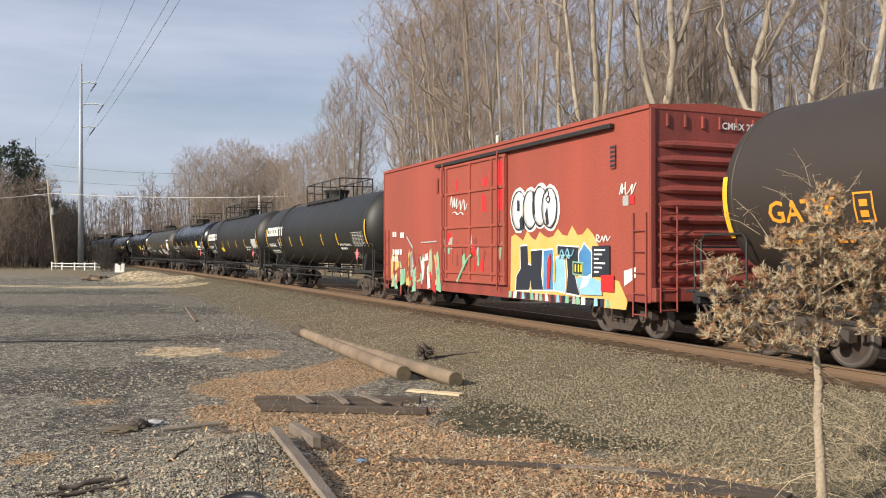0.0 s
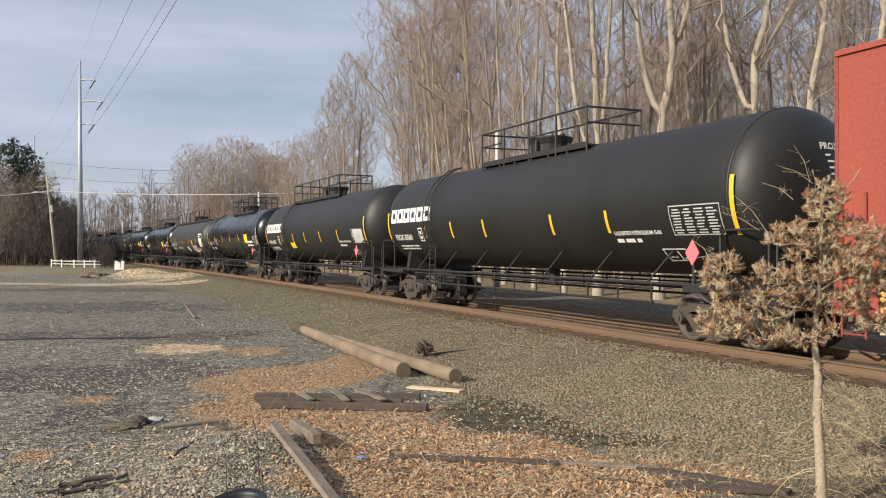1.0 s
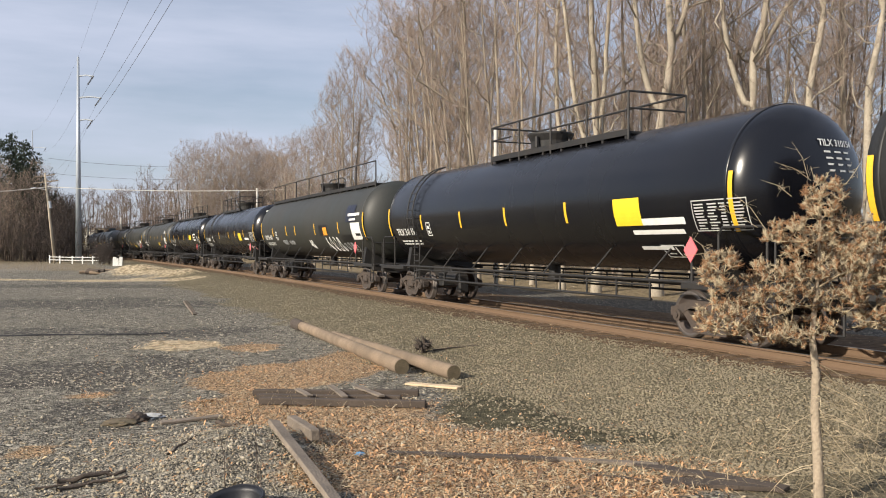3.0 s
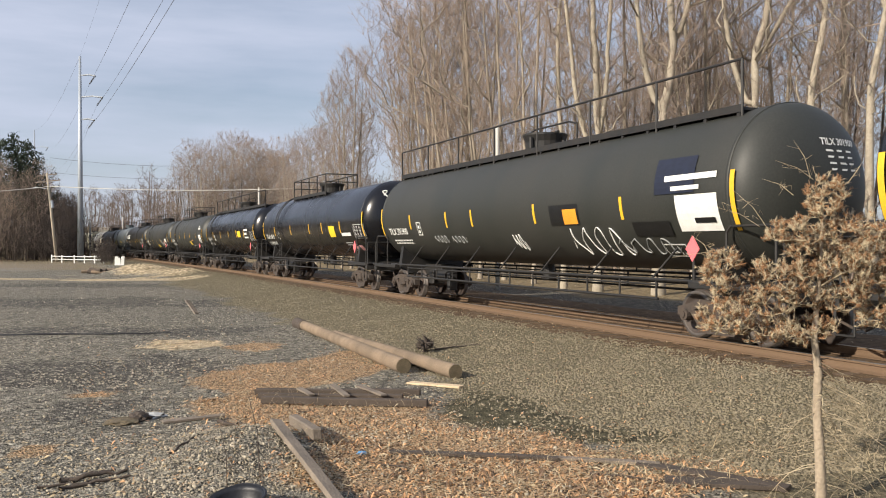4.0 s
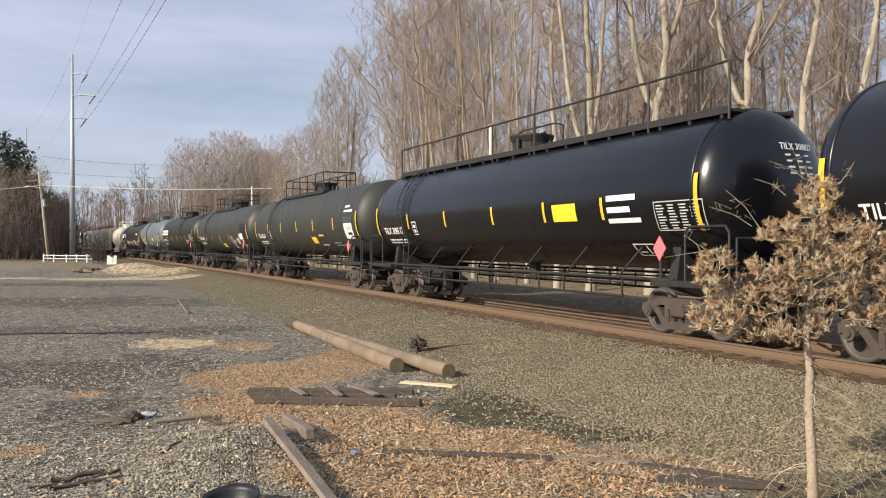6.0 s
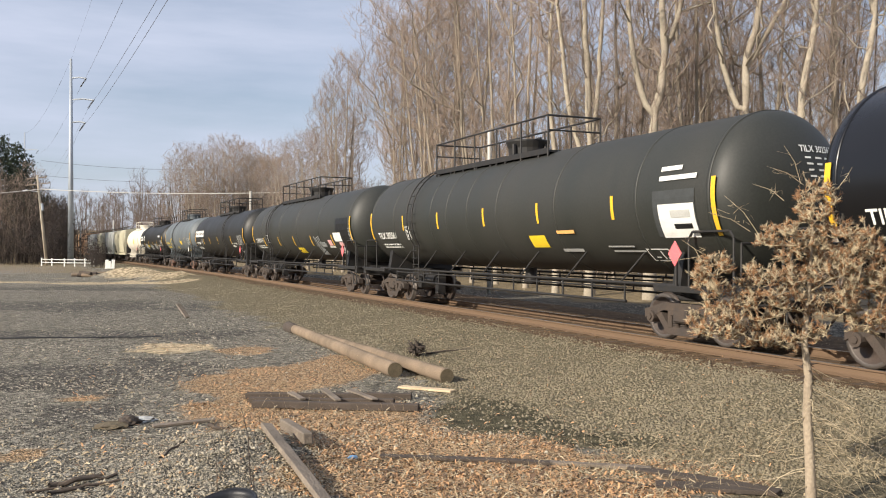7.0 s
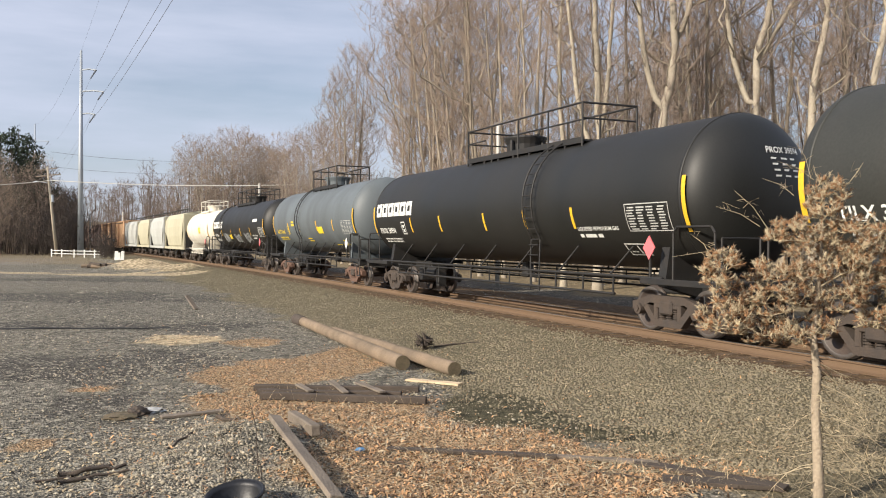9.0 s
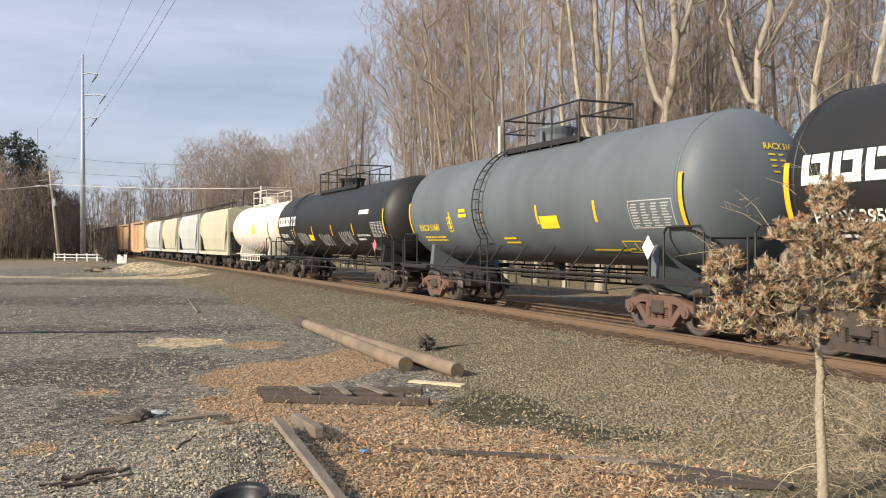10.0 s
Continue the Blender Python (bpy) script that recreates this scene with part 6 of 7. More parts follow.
while count < 42:
    s, off = rng.uniform(4, 74), rng.uniform(19, 46)
    x, y, _ = along(s, off)
    px = 784 + 1522 * x / y
    if px > 1720 or y < 26 or px < 790 or count < 24 and px < 1050:
        continue
    plant(rng.choice([7, 7, 8, 8, 7, 6]), x, y, rng.uniform(0, 6.28), rng.uniform(0.8, 1.05))
    count += 1
# a group farther along the line
for k in range(17):
    px, d = 310 + 11.5 * k + rng.uniform(-8, 8), rng.uniform(125, 165)
    top = 238 + 30 * abs(px - 390) / 100
    plant(rng.choice([5, 7, 5]), *ray_spot(px, d), rng.uniform(0, 6.28), (447 - top) / 1522 * d / 20 * rng.uniform(0.92, 1.1))


def wood_stuff(name, spots, material, label, kinds, **kw):
    """Far woods as one object: simple leafless trees joined together."""
    wood = []
    for sd in kinds:
        w, f = grow(sd, sides=4, **kw)
        a, b = w.arrays(), f.arrays()
        wood.append((np.concatenate([a[0], b[0]]), np.concatenate([a[1], b[1] + len(a[0])])))
    v, f, n = [], [], 0
    for i, (x, y, size) in enumerate(spots):
        a, b = wood[i % len(wood)]
        t = i * 2.4
        q = a * size
        v.append(np.stack([q[:, 0] * math.cos(t) - q[:, 1] * math.sin(t) + x, q[:, 0] * math.sin(t) + q[:, 1] * math.cos(t) + y, q[:, 2] + at_ground(x, y)], 1))
        f.append(b + n)
        n += len(a)
    return tagged(new(name, quads_mesh(name, np.concatenate(v), np.concatenate(f), material)), label, "woods", kind="stuff")


FAR_TWIG = surface("far_wood", (0.165, 0.125, 0.10), (0.11, 0.085, 0.07), 0.3, 0.95, bump=0.0, per=0.35)
spots = []
for k in range(170):
    px, d = rng.uniform(90, 700), rng.uniform(175, 290)
    x, y = ray_spot(px, d)
    top = 318 - 25 * max(0.0, 1 - abs(px - 262) / 45)
    if abs(track_off(x, y)[0]) > 12:
        spots.append((x, y, (447 - top) / 1522 * d / 20 * rng.uniform(0.72, 1.0) - 0.1))
for k in range(30):
    x, y, _ = along(rng.uniform(0, 110), rng.uniform(48, 80))
    spots.append((x, y, rng.uniform(0.6, 0.85)))
wood_stuff("far_woods", spots, FAR_TWIG, "distant leafless brown woods along the line", (41, 42, 43, 44), height=20, stems=FAN, spread_r=4.0, low=0.1, tips=46, spikes=6, spike_len=1.5, tip_r=0.03, thick=0.2)
spots = []
while len(spots) < 90:
    x, y = ray_spot(rng.uniform(95, 700), rng.uniform(150, 215))
    if abs(track_off(x, y)[0]) > 11:
        spots.append((x, y, rng.uniform(0.7, 1.3)))
wood_stuff("far_brush", spots, FAR_TWIG, "low brown brush below the distant woods", (45, 46), height=7, stems=FAN, spread_r=3.2, low=0.05, widest=0.5, tips=34, spikes=5, spike_len=1.0, tip_r=0.024, thick=0.08, rise=0.2)
# low brush under the trees
spots = [(*along(rng.uniform(0, 110), rng.uniform(10, 40))[:2], rng.uniform(0.5, 1.1)) for _ in range(70)]
wood_stuff("brush", spots, TWIG, "leafless brush under the trees", (51, 52, 53), height=4.5, stems=FAN, spread_r=1.9, low=0.05, widest=0.55, tips=48, spikes=6, spike_len=0.6, tip_r=0.0075, thick=0.05, rise=0.25)

# woods beside the yard on the near side of the line, and the dark thicket in front of the track
DARK_TWIG = surface("thicket_twig", (0.060, 0.046, 0.038), (0.035, 0.028, 0.024), 0.3, 0.95, bump=0.0, per=0.4)
LEFT_TWIG = surface("near_wood", (0.10, 0.075, 0.058), (0.055, 0.043, 0.036), 0.3, 0.95, bump=0.0, per=0.4)
for k in range(7):
    px, d = rng.uniform(-70, 80), rng.uniform(112, 118)
    plant(rng.choice([7, 8, 7]), *ray_spot(px, d), rng.uniform(0, 6.28), rng.uniform(0.6, 0.8))
spots = []
for k in range(150):
    px = rng.uniform(-90, 142) if k < 90 else rng.uniform(55, 142)
    d = rng.uniform(119, 168)
    top = 275 if px < 75 else 305 + (px - 75) * 0.4
    spots.append((*ray_spot(px, d), (447 - top) / 1522 * d / 19.0 * rng.uniform(0.78, 1.02)))
wood_stuff("yard_woods", spots, LEFT_TWIG, "dense brown leafless trees at the yard's end", (61, 62, 63), height=18, stems=FAN, spread_r=3.2, low=0.06, tips=44, spikes=6, spike_len=1.2, tip_r=0.028, thick=0.16)
spots = [(*ray_spot(rng.uniform(-120, 158), rng.uniform(112, 140)), rng.uniform(0.5, 1.1) * (1.0 if k < 90 else 0.6)) for k in range(115)]
wood_stuff("thicket", spots, DARK_TWIG, "dense dark leafless thicket at the yard's end", (54, 55, 56), height=6.5, stems=FAN, spread_r=2.8, low=0.03, widest=0.5, tips=30, spikes=6, spike_len=0.9, tip_r=0.02, thick=0.06, rise=0.2)
spots = [(*ray_spot(rng.uniform(178, 198), rng.uniform(96, 100)), rng.uniform(0.35, 0.6)) for _ in range(9)]
wood_stuff("bush", spots, DARK_TWIG, "dark leafless bush beside the fence", (54, 55, 56), height=6, stems=FAN, spread_r=2.8, low=0.03, widest=0.5, tips=110, spikes=4, spike_len=0.6, tip_r=0.012, thick=0.06, rise=0.2)


def pine_tree(x, y, height, seed):
    r = np.random.RandomState(seed)
    t = thing("pine_tree", "dark green pine among bare trees", "tree", pose(x, y, at_ground(x, y)), "pines at the yard's end")
    wood = Tubes()
    st = limb(r, (0, 0, -0.1), (0, 0, 1), height, 8, 0.02, 0.02)
    wood.add(st, np.linspace(0.24, 0.03, 9), 7)
    v, f = [], []
    for k in range(46):
        h = height * (0.35 + 0.64 * (k + r.uniform()) / 46)
        a = r.uniform(0, 6.28)
        ln = (height - h) * 0.34 + 0.9 * r.uniform(0.6, 1.5)
        b = limb(r, (0, 0, h), (math.cos(a), math.sin(a), 0.15), ln, 4, 0.12, 0.06)
        wood.add(b, np.linspace(0.05, 0.012, 5), 4)
        for c in range(34):
            p = b[r.randint(1, 5)] + r.normal(0, 0.34, 3) * (1, 1, 0.55)
            d = r.normal(0, 1, 3)
            d /= np.linalg.norm(d)
            e = np.cross(d, r.normal(0, 1, 3))
            e *= 0.10 / (np.linalg.norm(e) + 1e-9)
            i = len(v)
            v += [p - e * 0.4, p + d * 0.28 - e, p + d * 0.55, p + d * 0.28 + e]
            f.append((i, i + 1, i + 2, i + 3))
    new("trunk", wood.mesh("trunk", BARK_DARK, True)).parent = t
    new("crown", quads_mesh("crown", v, f, PINE)).parent = t


for px, d, h in ((22, 128, 18.5), (48, 132, 18.0), (0, 126, 17.5), (62, 135, 15.5), (35, 140, 17)):
    pine_tree(*ray_spot(px, d), h, int(px + 200))


# ---- dead cedar sapling close to the camera ----
def cedar():
    r = np.random.RandomState(8)
    bx, by = 3.07, 7.0
    t = thing("cedar_sapling", "dead young cedar with dry orange-brown foliage", "tree", pose(bx, by, at_ground(bx, by)))
    wood = Tubes()
    st = np.array([(0.02, 0, -0.1), (0.0, 0.0, 0.4), (-0.02, 0.01, 0.8), (-0.015, 0.0, 1.12), (-0.04, 0.02, 1.4), (-0.01, 0.0, 1.8), (0.02, 0.0, 2.3), (0.03, 0.02, 2.7)])
    wood.add(st, [0.052, 0.040, 0.036, 0.034, 0.026, 0.017, 0.010, 0.004], 9)
    new("trunk", wood.mesh("trunk", CEDAR_BARK, True)).parent = t
    wood = Tubes()
    # a dark collar of broken branch stubs where the crown begins
    for k in range(14):
        a = r.uniform(0, 6.28)
        o = np.array((-0.02, 0, r.uniform(1.02, 1.22)))
        wood.spike(o, o + np.array((math.cos(a), math.sin(a), r.uniform(-0.5, 0.3))) * r.uniform(0.06, 0.14), 0.014)
    twig, sprays = Tubes(), (Tubes(), Tubes())
    # foliage masses: sideways, height, half width, half height, share
    masses = [(0.03, 2.50, 0.17, 0.20, 8), (-0.22, 2.24, 0.20, 0.17, 9), (0.26, 2.24, 0.30, 0.20, 13), (-0.80, 1.93, 0.16, 0.21, 8), (-0.78, 1.55, 0.22, 0.18, 9), (-0.38, 1.80, 0.30, 0.26, 16),
              (0.10, 1.88, 0.36, 0.30, 20), (0.48, 1.68, 0.28, 0.26, 13), (-0.12, 1.46, 0.25, 0.14, 7), (0.42, 2.02, 0.28, 0.2, 11), (-0.50, 1.44, 0.20, 0.12, 5), (0.75, 1.95, 0.28, 0.26, 9), (0.85, 1.65, 0.22, 0.22, 7)]
    nodes = [p for p in st[3:]]
    picks = [m for m in masses for _ in range(m[4] * 8)]
    r.shuffle(picks)
    for x, z, w, h, _ in picks:
        d = r.normal(0, 1, 3)
        d *= r.uniform(0.15, 1.0) ** 0.45 / np.linalg.norm(d)
        p = np.array((x + d[0] * w, d[1] * min(0.34, w + 0.1), z + d[2] * h))
        q = np.array(nodes)
        gap = p - q
        cost = np.linalg.norm(gap, axis=1) + 0.8 * np.maximum(0, 0.03 - gap[:, 2])
        o = q[int(np.argmin(cost))]
        L = np.linalg.norm(p - o)
        b = np.array([o, o + (p - o) * 0.33 + r.normal(0, 0.05 * L, 3), o + (p - o) * 0.67 + r.normal(0, 0.06 * L, 3), p])
        nodes += [b[1], b[2], b[3]]
        twig.add(b, np.array([0.010, 0.007, 0.0045, 0.002]) * min(1.0, 0.35 + 1.2 * L), 4)
        n = 5 + int(9 * L)
        for g in range(n):
            u = r.uniform(0.45, 1.0) * 3
            j = min(int(u), 2)
            c = b[j] + (b[j + 1] - b[j]) * (u - j)
            axis_d = side_way(r, b[j + 1] - b[j] + (0, 0, 0.02), r.uniform(0.2, 1.1))
            c2 = c + axis_d * r.uniform(0.02, 0.07)
            twig.spike(c, c2 + axis_d * 0.02, 0.0028)
            tone = sprays[0 if r.uniform() < 0.5 else 1]
            for _ in range(13):
                s0 = c + (c2 - c) * r.uniform(0.1, 1.1)
                tone.spike(s0, s0 + side_way(r, axis_d, r.uniform(0.25, 1.25)) * r.uniform(0.014, 0.042), 0.0028)
    new("branch_stubs", wood.mesh("branch_stubs", WOOD_DARK)).parent = t
    # bare wisps that stand out of the crown, and drooping dead twigs on the stem
    for px, py, qx, qy in ((1435, 330, 1408, 262), (1440, 332, 1376, 298), (1405, 360, 1352, 330), (1300, 460, 1192, 470), (1260, 470, 1225, 430), (1360, 420, 1300, 350), (1345, 415, 1270, 380), (1500, 340, 1530, 300)):
        a = np.array(((px - 1452) / 1522 * 7, 0, 2.15 - (py - 447) / 1522 * 7))
        b = np.array(((qx - 1452) / 1522 * 7, 0.03, 2.15 - (qy - 447) / 1522 * 7))
        m = (a + b) / 2 + (0.02, 0, 0.02)
        twig.add(np.array([a, m, b]), [0.003, 0.0024, 0.001], 4)
        for k in range(6):
            o = m + (b - m) * r.uniform(-0.8, 0.8)
            twig.add(np.array([o, o + r.normal(0, 0.025, 3), o + r.normal(0, 0.04, 3)]), [0.0025, 0.002, 0.001], 3)
    for k in range(46):
        h = r.uniform(0.15, 1.25)
        a = r.uniform(-0.7, 1.1) if k % 3 else r.uniform(0, 6.28)
        b = limb(r, (0, 0, h), (math.cos(a), math.sin(a), -0.15), r.uniform(0.25, 0.85), 5, 0.16, -0.10)
        twig.add(b, [0.005, 0.004, 0.004, 0.003, 0.002, 0.0012], 3)
        for g in range(5):
            o = b[r.randint(2, 6)]
            twig.add(limb(r, o, r.normal(0, 1, 3) + (0, 0, -0.3), r.uniform(0.05, 0.2), 2, 0.2, -0.1), [0.0025, 0.002, 0.001], 3)
    new("branch_work", twig.mesh("branch_work", CEDAR_TAN)).parent = t
    new("foliage", sprays[0].mesh("foliage", CEDAR_DRY)).parent = t
    o = new("foliage", sprays[1].mesh("foliage", CEDAR_TAN))
    o.parent = t
    o["label"] = "bleached tan foliage"


cedar()


# ---- poles and wires ----
def steel_pole(px, depth, top_y, label, scale=1.0):
    x, y = ray_spot(px, depth)
    z0 = at_ground(x, y)
    h = 2.15 + (447 - top_y) / 1522 * depth - z0
    t = thing("power_pole", label, "utility pole", pose(x, y, z0))
    bm = lathe_z(bmesh.new(), [(-0.3, 0.42 * scale), (h * 0.5, 0.30 * scale), (h, 0.16 * scale)], 12)
    part("shaft", bm, POLE_STEEL, t, "", True)
    tips = []
    for py, reach in ((147, 27), (185, 40), (225, 25)):
        za = h - (py - 113) / 1522 * depth * scale
        rx = reach / 1522 * depth * scale
        bm = bmesh.new()
        pipe(bm, [(0, 0, za), (rx * 0.55, 0, za + 0.12), (rx, 0, za - 0.05)], 0.11 * scale)
        arm = part("arm", bm, POLE_STEEL, t)
        bm = bmesh.new()
        n = 9
        for k in range(n):
            a = k / n
            p = (rx - 0.75 * scale * a * 1.1, 0, za - 0.05 - 1.15 * scale * a)
            q = (rx - 0.75 * scale * (a + 0.05) * 1.1, 0, za - 0.05 - 1.15 * scale * (a + 0.05))
            rod(bm, p, q, 0.12 * scale, seg=8)
        rod(bm, (rx, 0, za - 0.05), (rx - 0.82 * scale, 0, za - 1.2 * scale), 0.04 * scale, seg=6)
        part("insulator", bm, STEEL_DARK, arm)
        tips.append(Vector((x + rx - 0.8 * scale, y, z0 + za - 1.2 * scale)))
    tips.append(Vector((x, y, z0 + h)))
    return tips


def cable(name, a, b, sag, r, mat, label):
    tb = Tubes()
    a, b = np.array(a), np.array(b)
    u = np.linspace(0, 1, 40)[:, None]
    pts = a + (b - a) * u - np.array([0, 0, 4 * sag]) * u * (1 - u)
    tb.add(pts, np.full(40, r), 5)
    tagged(new(name, tb.mesh(name, mat, True)), label, "wire", "overhead wires")


tips = steel_pole(143, 118, 113, "tall galvanised steel power pole with three arms")
far = steel_pole(62, 250, 243, "distant steel power pole above the woods", 0.9)
for i, p in enumerate(tips):
    way = Vector((0.435, -0.90, 0)) * 175
    cable("power_cable", p, p + way + Vector((0, 0, 0.5)), 2.2, 0.016 if i < 3 else 0.007, WIRE, "thin dark overhead power cable")
    cable("power_cable", p, far[i], 2.5, 0.012, WIRE, "thin dark overhead power cable")


def wooden_pole():
    x, y = ray_spot(101, 110)
    t = thing("wooden_pole", "leaning grey wooden utility pole with crossarms", "utility pole", pose(x, y, at_ground(x, y), 0, -6.2, 0))
    part("shaft", lathe_z(bmesh.new(), [(-0.3, 0.2), (6, 0.17), (11.5, 0.12)], 10), BARK_PALE, t, "", True)
    for z, w in ((11.2, 1.25), (10.4, 1.6)):
        arm = part("crossarm", box(bmesh.new(), -w, w, -0.06, 0.06, z - 0.07, z + 0.07, 0.01), WOOD_GREY, t)
        bm = bmesh.new()
        for k in (-0.9, -0.45, 0.45, 0.9):
            rod(bm, (k * w, 0, z + 0.06), (k * w, 0, z + 0.26), 0.06, seg=6)
        part("insulators", bm, STEEL_DARK, arm)
    bm = bmesh.new()
    pipe(bm, [(0, 0, 9.4), (-1.5, 0, 9.8)], 0.04)
    rod(bm, (-1.4, 0, 9.78), (-2.0, 0, 9.72), 0.1, seg=8)
    part("lamp_arm", bm, POLE_STEEL, t)
    rod(bm := bmesh.new(), (0.22, 0, 7.0), (0.22, 0, 7.9), 0.16, seg=10)
    part("transformer", bm, POLE_STEEL, t)


wooden_pole()
hub = Vector((*ray_spot(90, 110), 9.7))
cable("phone_cable", hub, Vector((*ray_spot(-160, 100), 8.2)), 0.3, 0.05, WIRE_PALE, "pale overhead phone cable")
cable("phone_cable", hub, Vector((*ray_spot(520, 106), 9.1)), 0.35, 0.05, WIRE_PALE, "pale overhead phone cable")
for py0, py1, d in ((292, 305, 160), (318, 326, 170)):
    cable("power_cable", Vector((*ray_spot(90, d), 2.15 + (447 - py0) / 1522 * d)), Vector((*ray_spot(420, d), 2.15 + (447 - py1) / 1522 * d)), 0.8, 0.03, WIRE, "thin dark overhead power cable")


def post(px, depth, top_y, r, mat, label):
    x, y = ray_spot(px, depth)
    z0 = at_ground(x, y)
    h = 2.15 + (447 - top_y) / 1522 * depth - z0
    ob = part("line_post", lathe_z(bmesh.new(), [(-0.2, r), (h - 0.05, r * 0.85), (h, r * 0.8)], 10), mat, None, "", True)
    ob.location = (x, y, z0)
    tagged(ob, label, "post")


post(881, 41, 240, 0.11, WIRE_PALE, "pale wooden post behind the track")
post(459, 110, 345, 0.16, WIRE_PALE, "pale utility post at the woods' edge")
post(160, 150, 405, 0.16, WIRE_PALE, "pale utility post far along the track")
post(218, 135, 397, 0.14, WIRE_PALE, "pale utility post far along the track")


# ---- yard: fence, boards, logs ----
def yard_fence():
    t = thing("fence", "low white two-rail wooden fence", "fence")
    xs = [92, 110, 132, 150, 168, 184]
    pts = []
    for i, px in enumerate(xs):
        x, y = ray_spot(px, 106 - 1.1 * i)
        z = at_ground(x, y)
        pts.append((x, y, z))
        part("post", box(bmesh.new(), x - 0.065, x + 0.065, y - 0.06, y + 0.06, z - 0.1, z + 0.95, 0.01), WHITE, t)
    for a, b in zip(pts, pts[1:]):
        for h in (0.42, 0.78):
            bm = bmesh.new()
            rod(bm, (a[0], a[1] - 0.1, a[2] + h), (b[0], b[1] - 0.1, b[2] + h), 0.048, seg=4)
            part("fence_rail", bm, WHITE, t)


yard_fence()
for px, tilt in ((206, 3), (211, -2), (217, 4)):
    x, y = ray_spot(px, 92)
    ob = part("marker_board", box(bmesh.new(), -0.17, 0.17, -0.04, 0.04, -0.05, 0.95 if px != 211 else 0.8, 0.015), WHITE, None)
    ob.matrix_world = pose(x, y, at_ground(x, y), 0, tilt, 8)
    tagged(ob, "white-painted upright board beside the track", "marker board", "white boards")
for k in range(9):
    x, y = ray_spot(rng.uniform(160, 206), rng.uniform(64, 66))
    z = at_ground(x, y)
    a = rng.uniform(-0.5, 0.5)
    h = rng.uniform(0, 0.25)
    w = rng.uniform(0.4, 0.9)
    ob = part("firewood_log", rod(bmesh.new(), (-w, 0, 0.12), (w, 0, 0.12), 0.13, 0.11, 9), WOOD_DARK if k % 3 else WOOD_LOG, None)
    ob.matrix_world = pose(x, y, z + h - 0.02, 0, rng.uniform(-5, 5), math.degrees(a))
    tagged(ob, "short cut log in a loose heap", "log", "heap of logs")


def pole_log(name, a, b, r0, r1, label):
    """A felled pole on the ground between two plan points, with uneven bark and a sawn end."""
    a3 = Vector((a[0], a[1], at_ground(*a) + r0 * 0.9))
    b3 = Vector((b[0], b[1], at_ground(*b) + r1 * 0.9))
    t = thing(name, label, "log", pose(*a3), "felled poles")
    d = b3 - a3
    q = d.to_track_quat("Z", "Y").to_matrix().to_4x4()
    bm = bmesh.new()
    n, sg = 14, 20
    rings = []
    for i in range(n + 1):
        u = i / n
        rr = r0 + (r1 - r0) * u
        ring = []
        for j in range(sg):
            an = 2 * math.pi * j / sg
            w = 1 + 0.05 * noise.noise((math.cos(an) * 1.4 + 7.3, math.sin(an) * 1.4, u * 1.7 + 0.4)) + 0.04 * noise.noise((math.cos(an) * 3.1, math.sin(an) * 3.1 + 2.2, 0.5))
            ring.append(bm.verts.new((rr * w * math.cos(an), rr * w * math.sin(an), d.length * u)))
        rings.append(ring)
    for p, s in zip(rings, rings[1:]):
        for i in range(sg):
            bm.faces.new((p[i], p[(i + 1) % sg], s[(i + 1) % sg], s[i]))
    bm.transform(q)
    part("trunk", bm, WOOD_LOG, t, "", True)
    for z, rr in ((-0.002, r0), (d.length + 0.002, r1)):
        bm = bmesh.new()
        bmesh.ops.create_cone(bm, cap_ends=True, segments=18, radius1=rr * 0.97, radius2=rr * 0.97, depth=0.02, matrix=Matrix.Translation((0, 0, z)))
        bm.transform(q)
        part("cut_end", bm, WOOD_END, t)
    return t


logA = pole_log("pole_log", (-0.66, 14.4), (-3.72, 22.3), 0.13, 0.115, "long grey-brown felled pole on the gravel")
pole_log("pole_log", (0.2, 13.75), (-2.5, 19.9), 0.12, 0.10, "long grey-brown felled pole beside another")
ob = part("bark_sleeve", lathe_z(bmesh.new(), [(0, 0.12), (0.05, 0.145), (0.9, 0.15), (0.95, 0.11)], 14), WOOD_DARK, logA, "dark burnt end")
d = Vector((-3.72 + 0.66, 22.3 - 14.4, 0))
ob.matrix_basis = Matrix.Translation(d * 0.93 + Vector((0, 0, -0.02))) @ d.to_track_quat("Z", "Y").to_matrix().to_4x4()


def board(name, a, b, w, h, mat, label, lift=0.0, tilt=0.0, group="", end_lift=0.0):
    """A sawn board or beam on the ground from a to b (plan points)."""
    a3, b3 = Vector((*a, at_ground(*a) + lift)), Vector((*b, at_ground(*b) + lift + end_lift))
    d = b3 - a3
    bm = bmesh.new()
    box(bm, 0, d.length, -w / 2, w / 2, 0, h, min(w, h) * 0.12)
    bmesh.ops.subdivide_edges(bm, edges=[e for e in bm.edges if e.calc_length() > d.length * 0.7], cuts=8)
    for v in bm.verts:
        v.co.y += 0.012 * noise.noise((v.co.x * 1.3, w * 50, 0)) + 0.004 * noise.noise(v.co * 9)
        v.co.z += 0.010 * noise.noise((v.co.x * 1.1, 5, h * 40)) + 0.004 * noise.noise(v.co * 8)
    ob = part(name, bm, mat, None)
    ob.matrix_world = Matrix.Translation(a3) @ d.to_track_quat("X", "Z").to_matrix().to_4x4() @ pose(0, 0, 0, tilt, 0, 0)
    tagged(ob, label, "board" if h < 0.07 else "beam", group)
    return ob


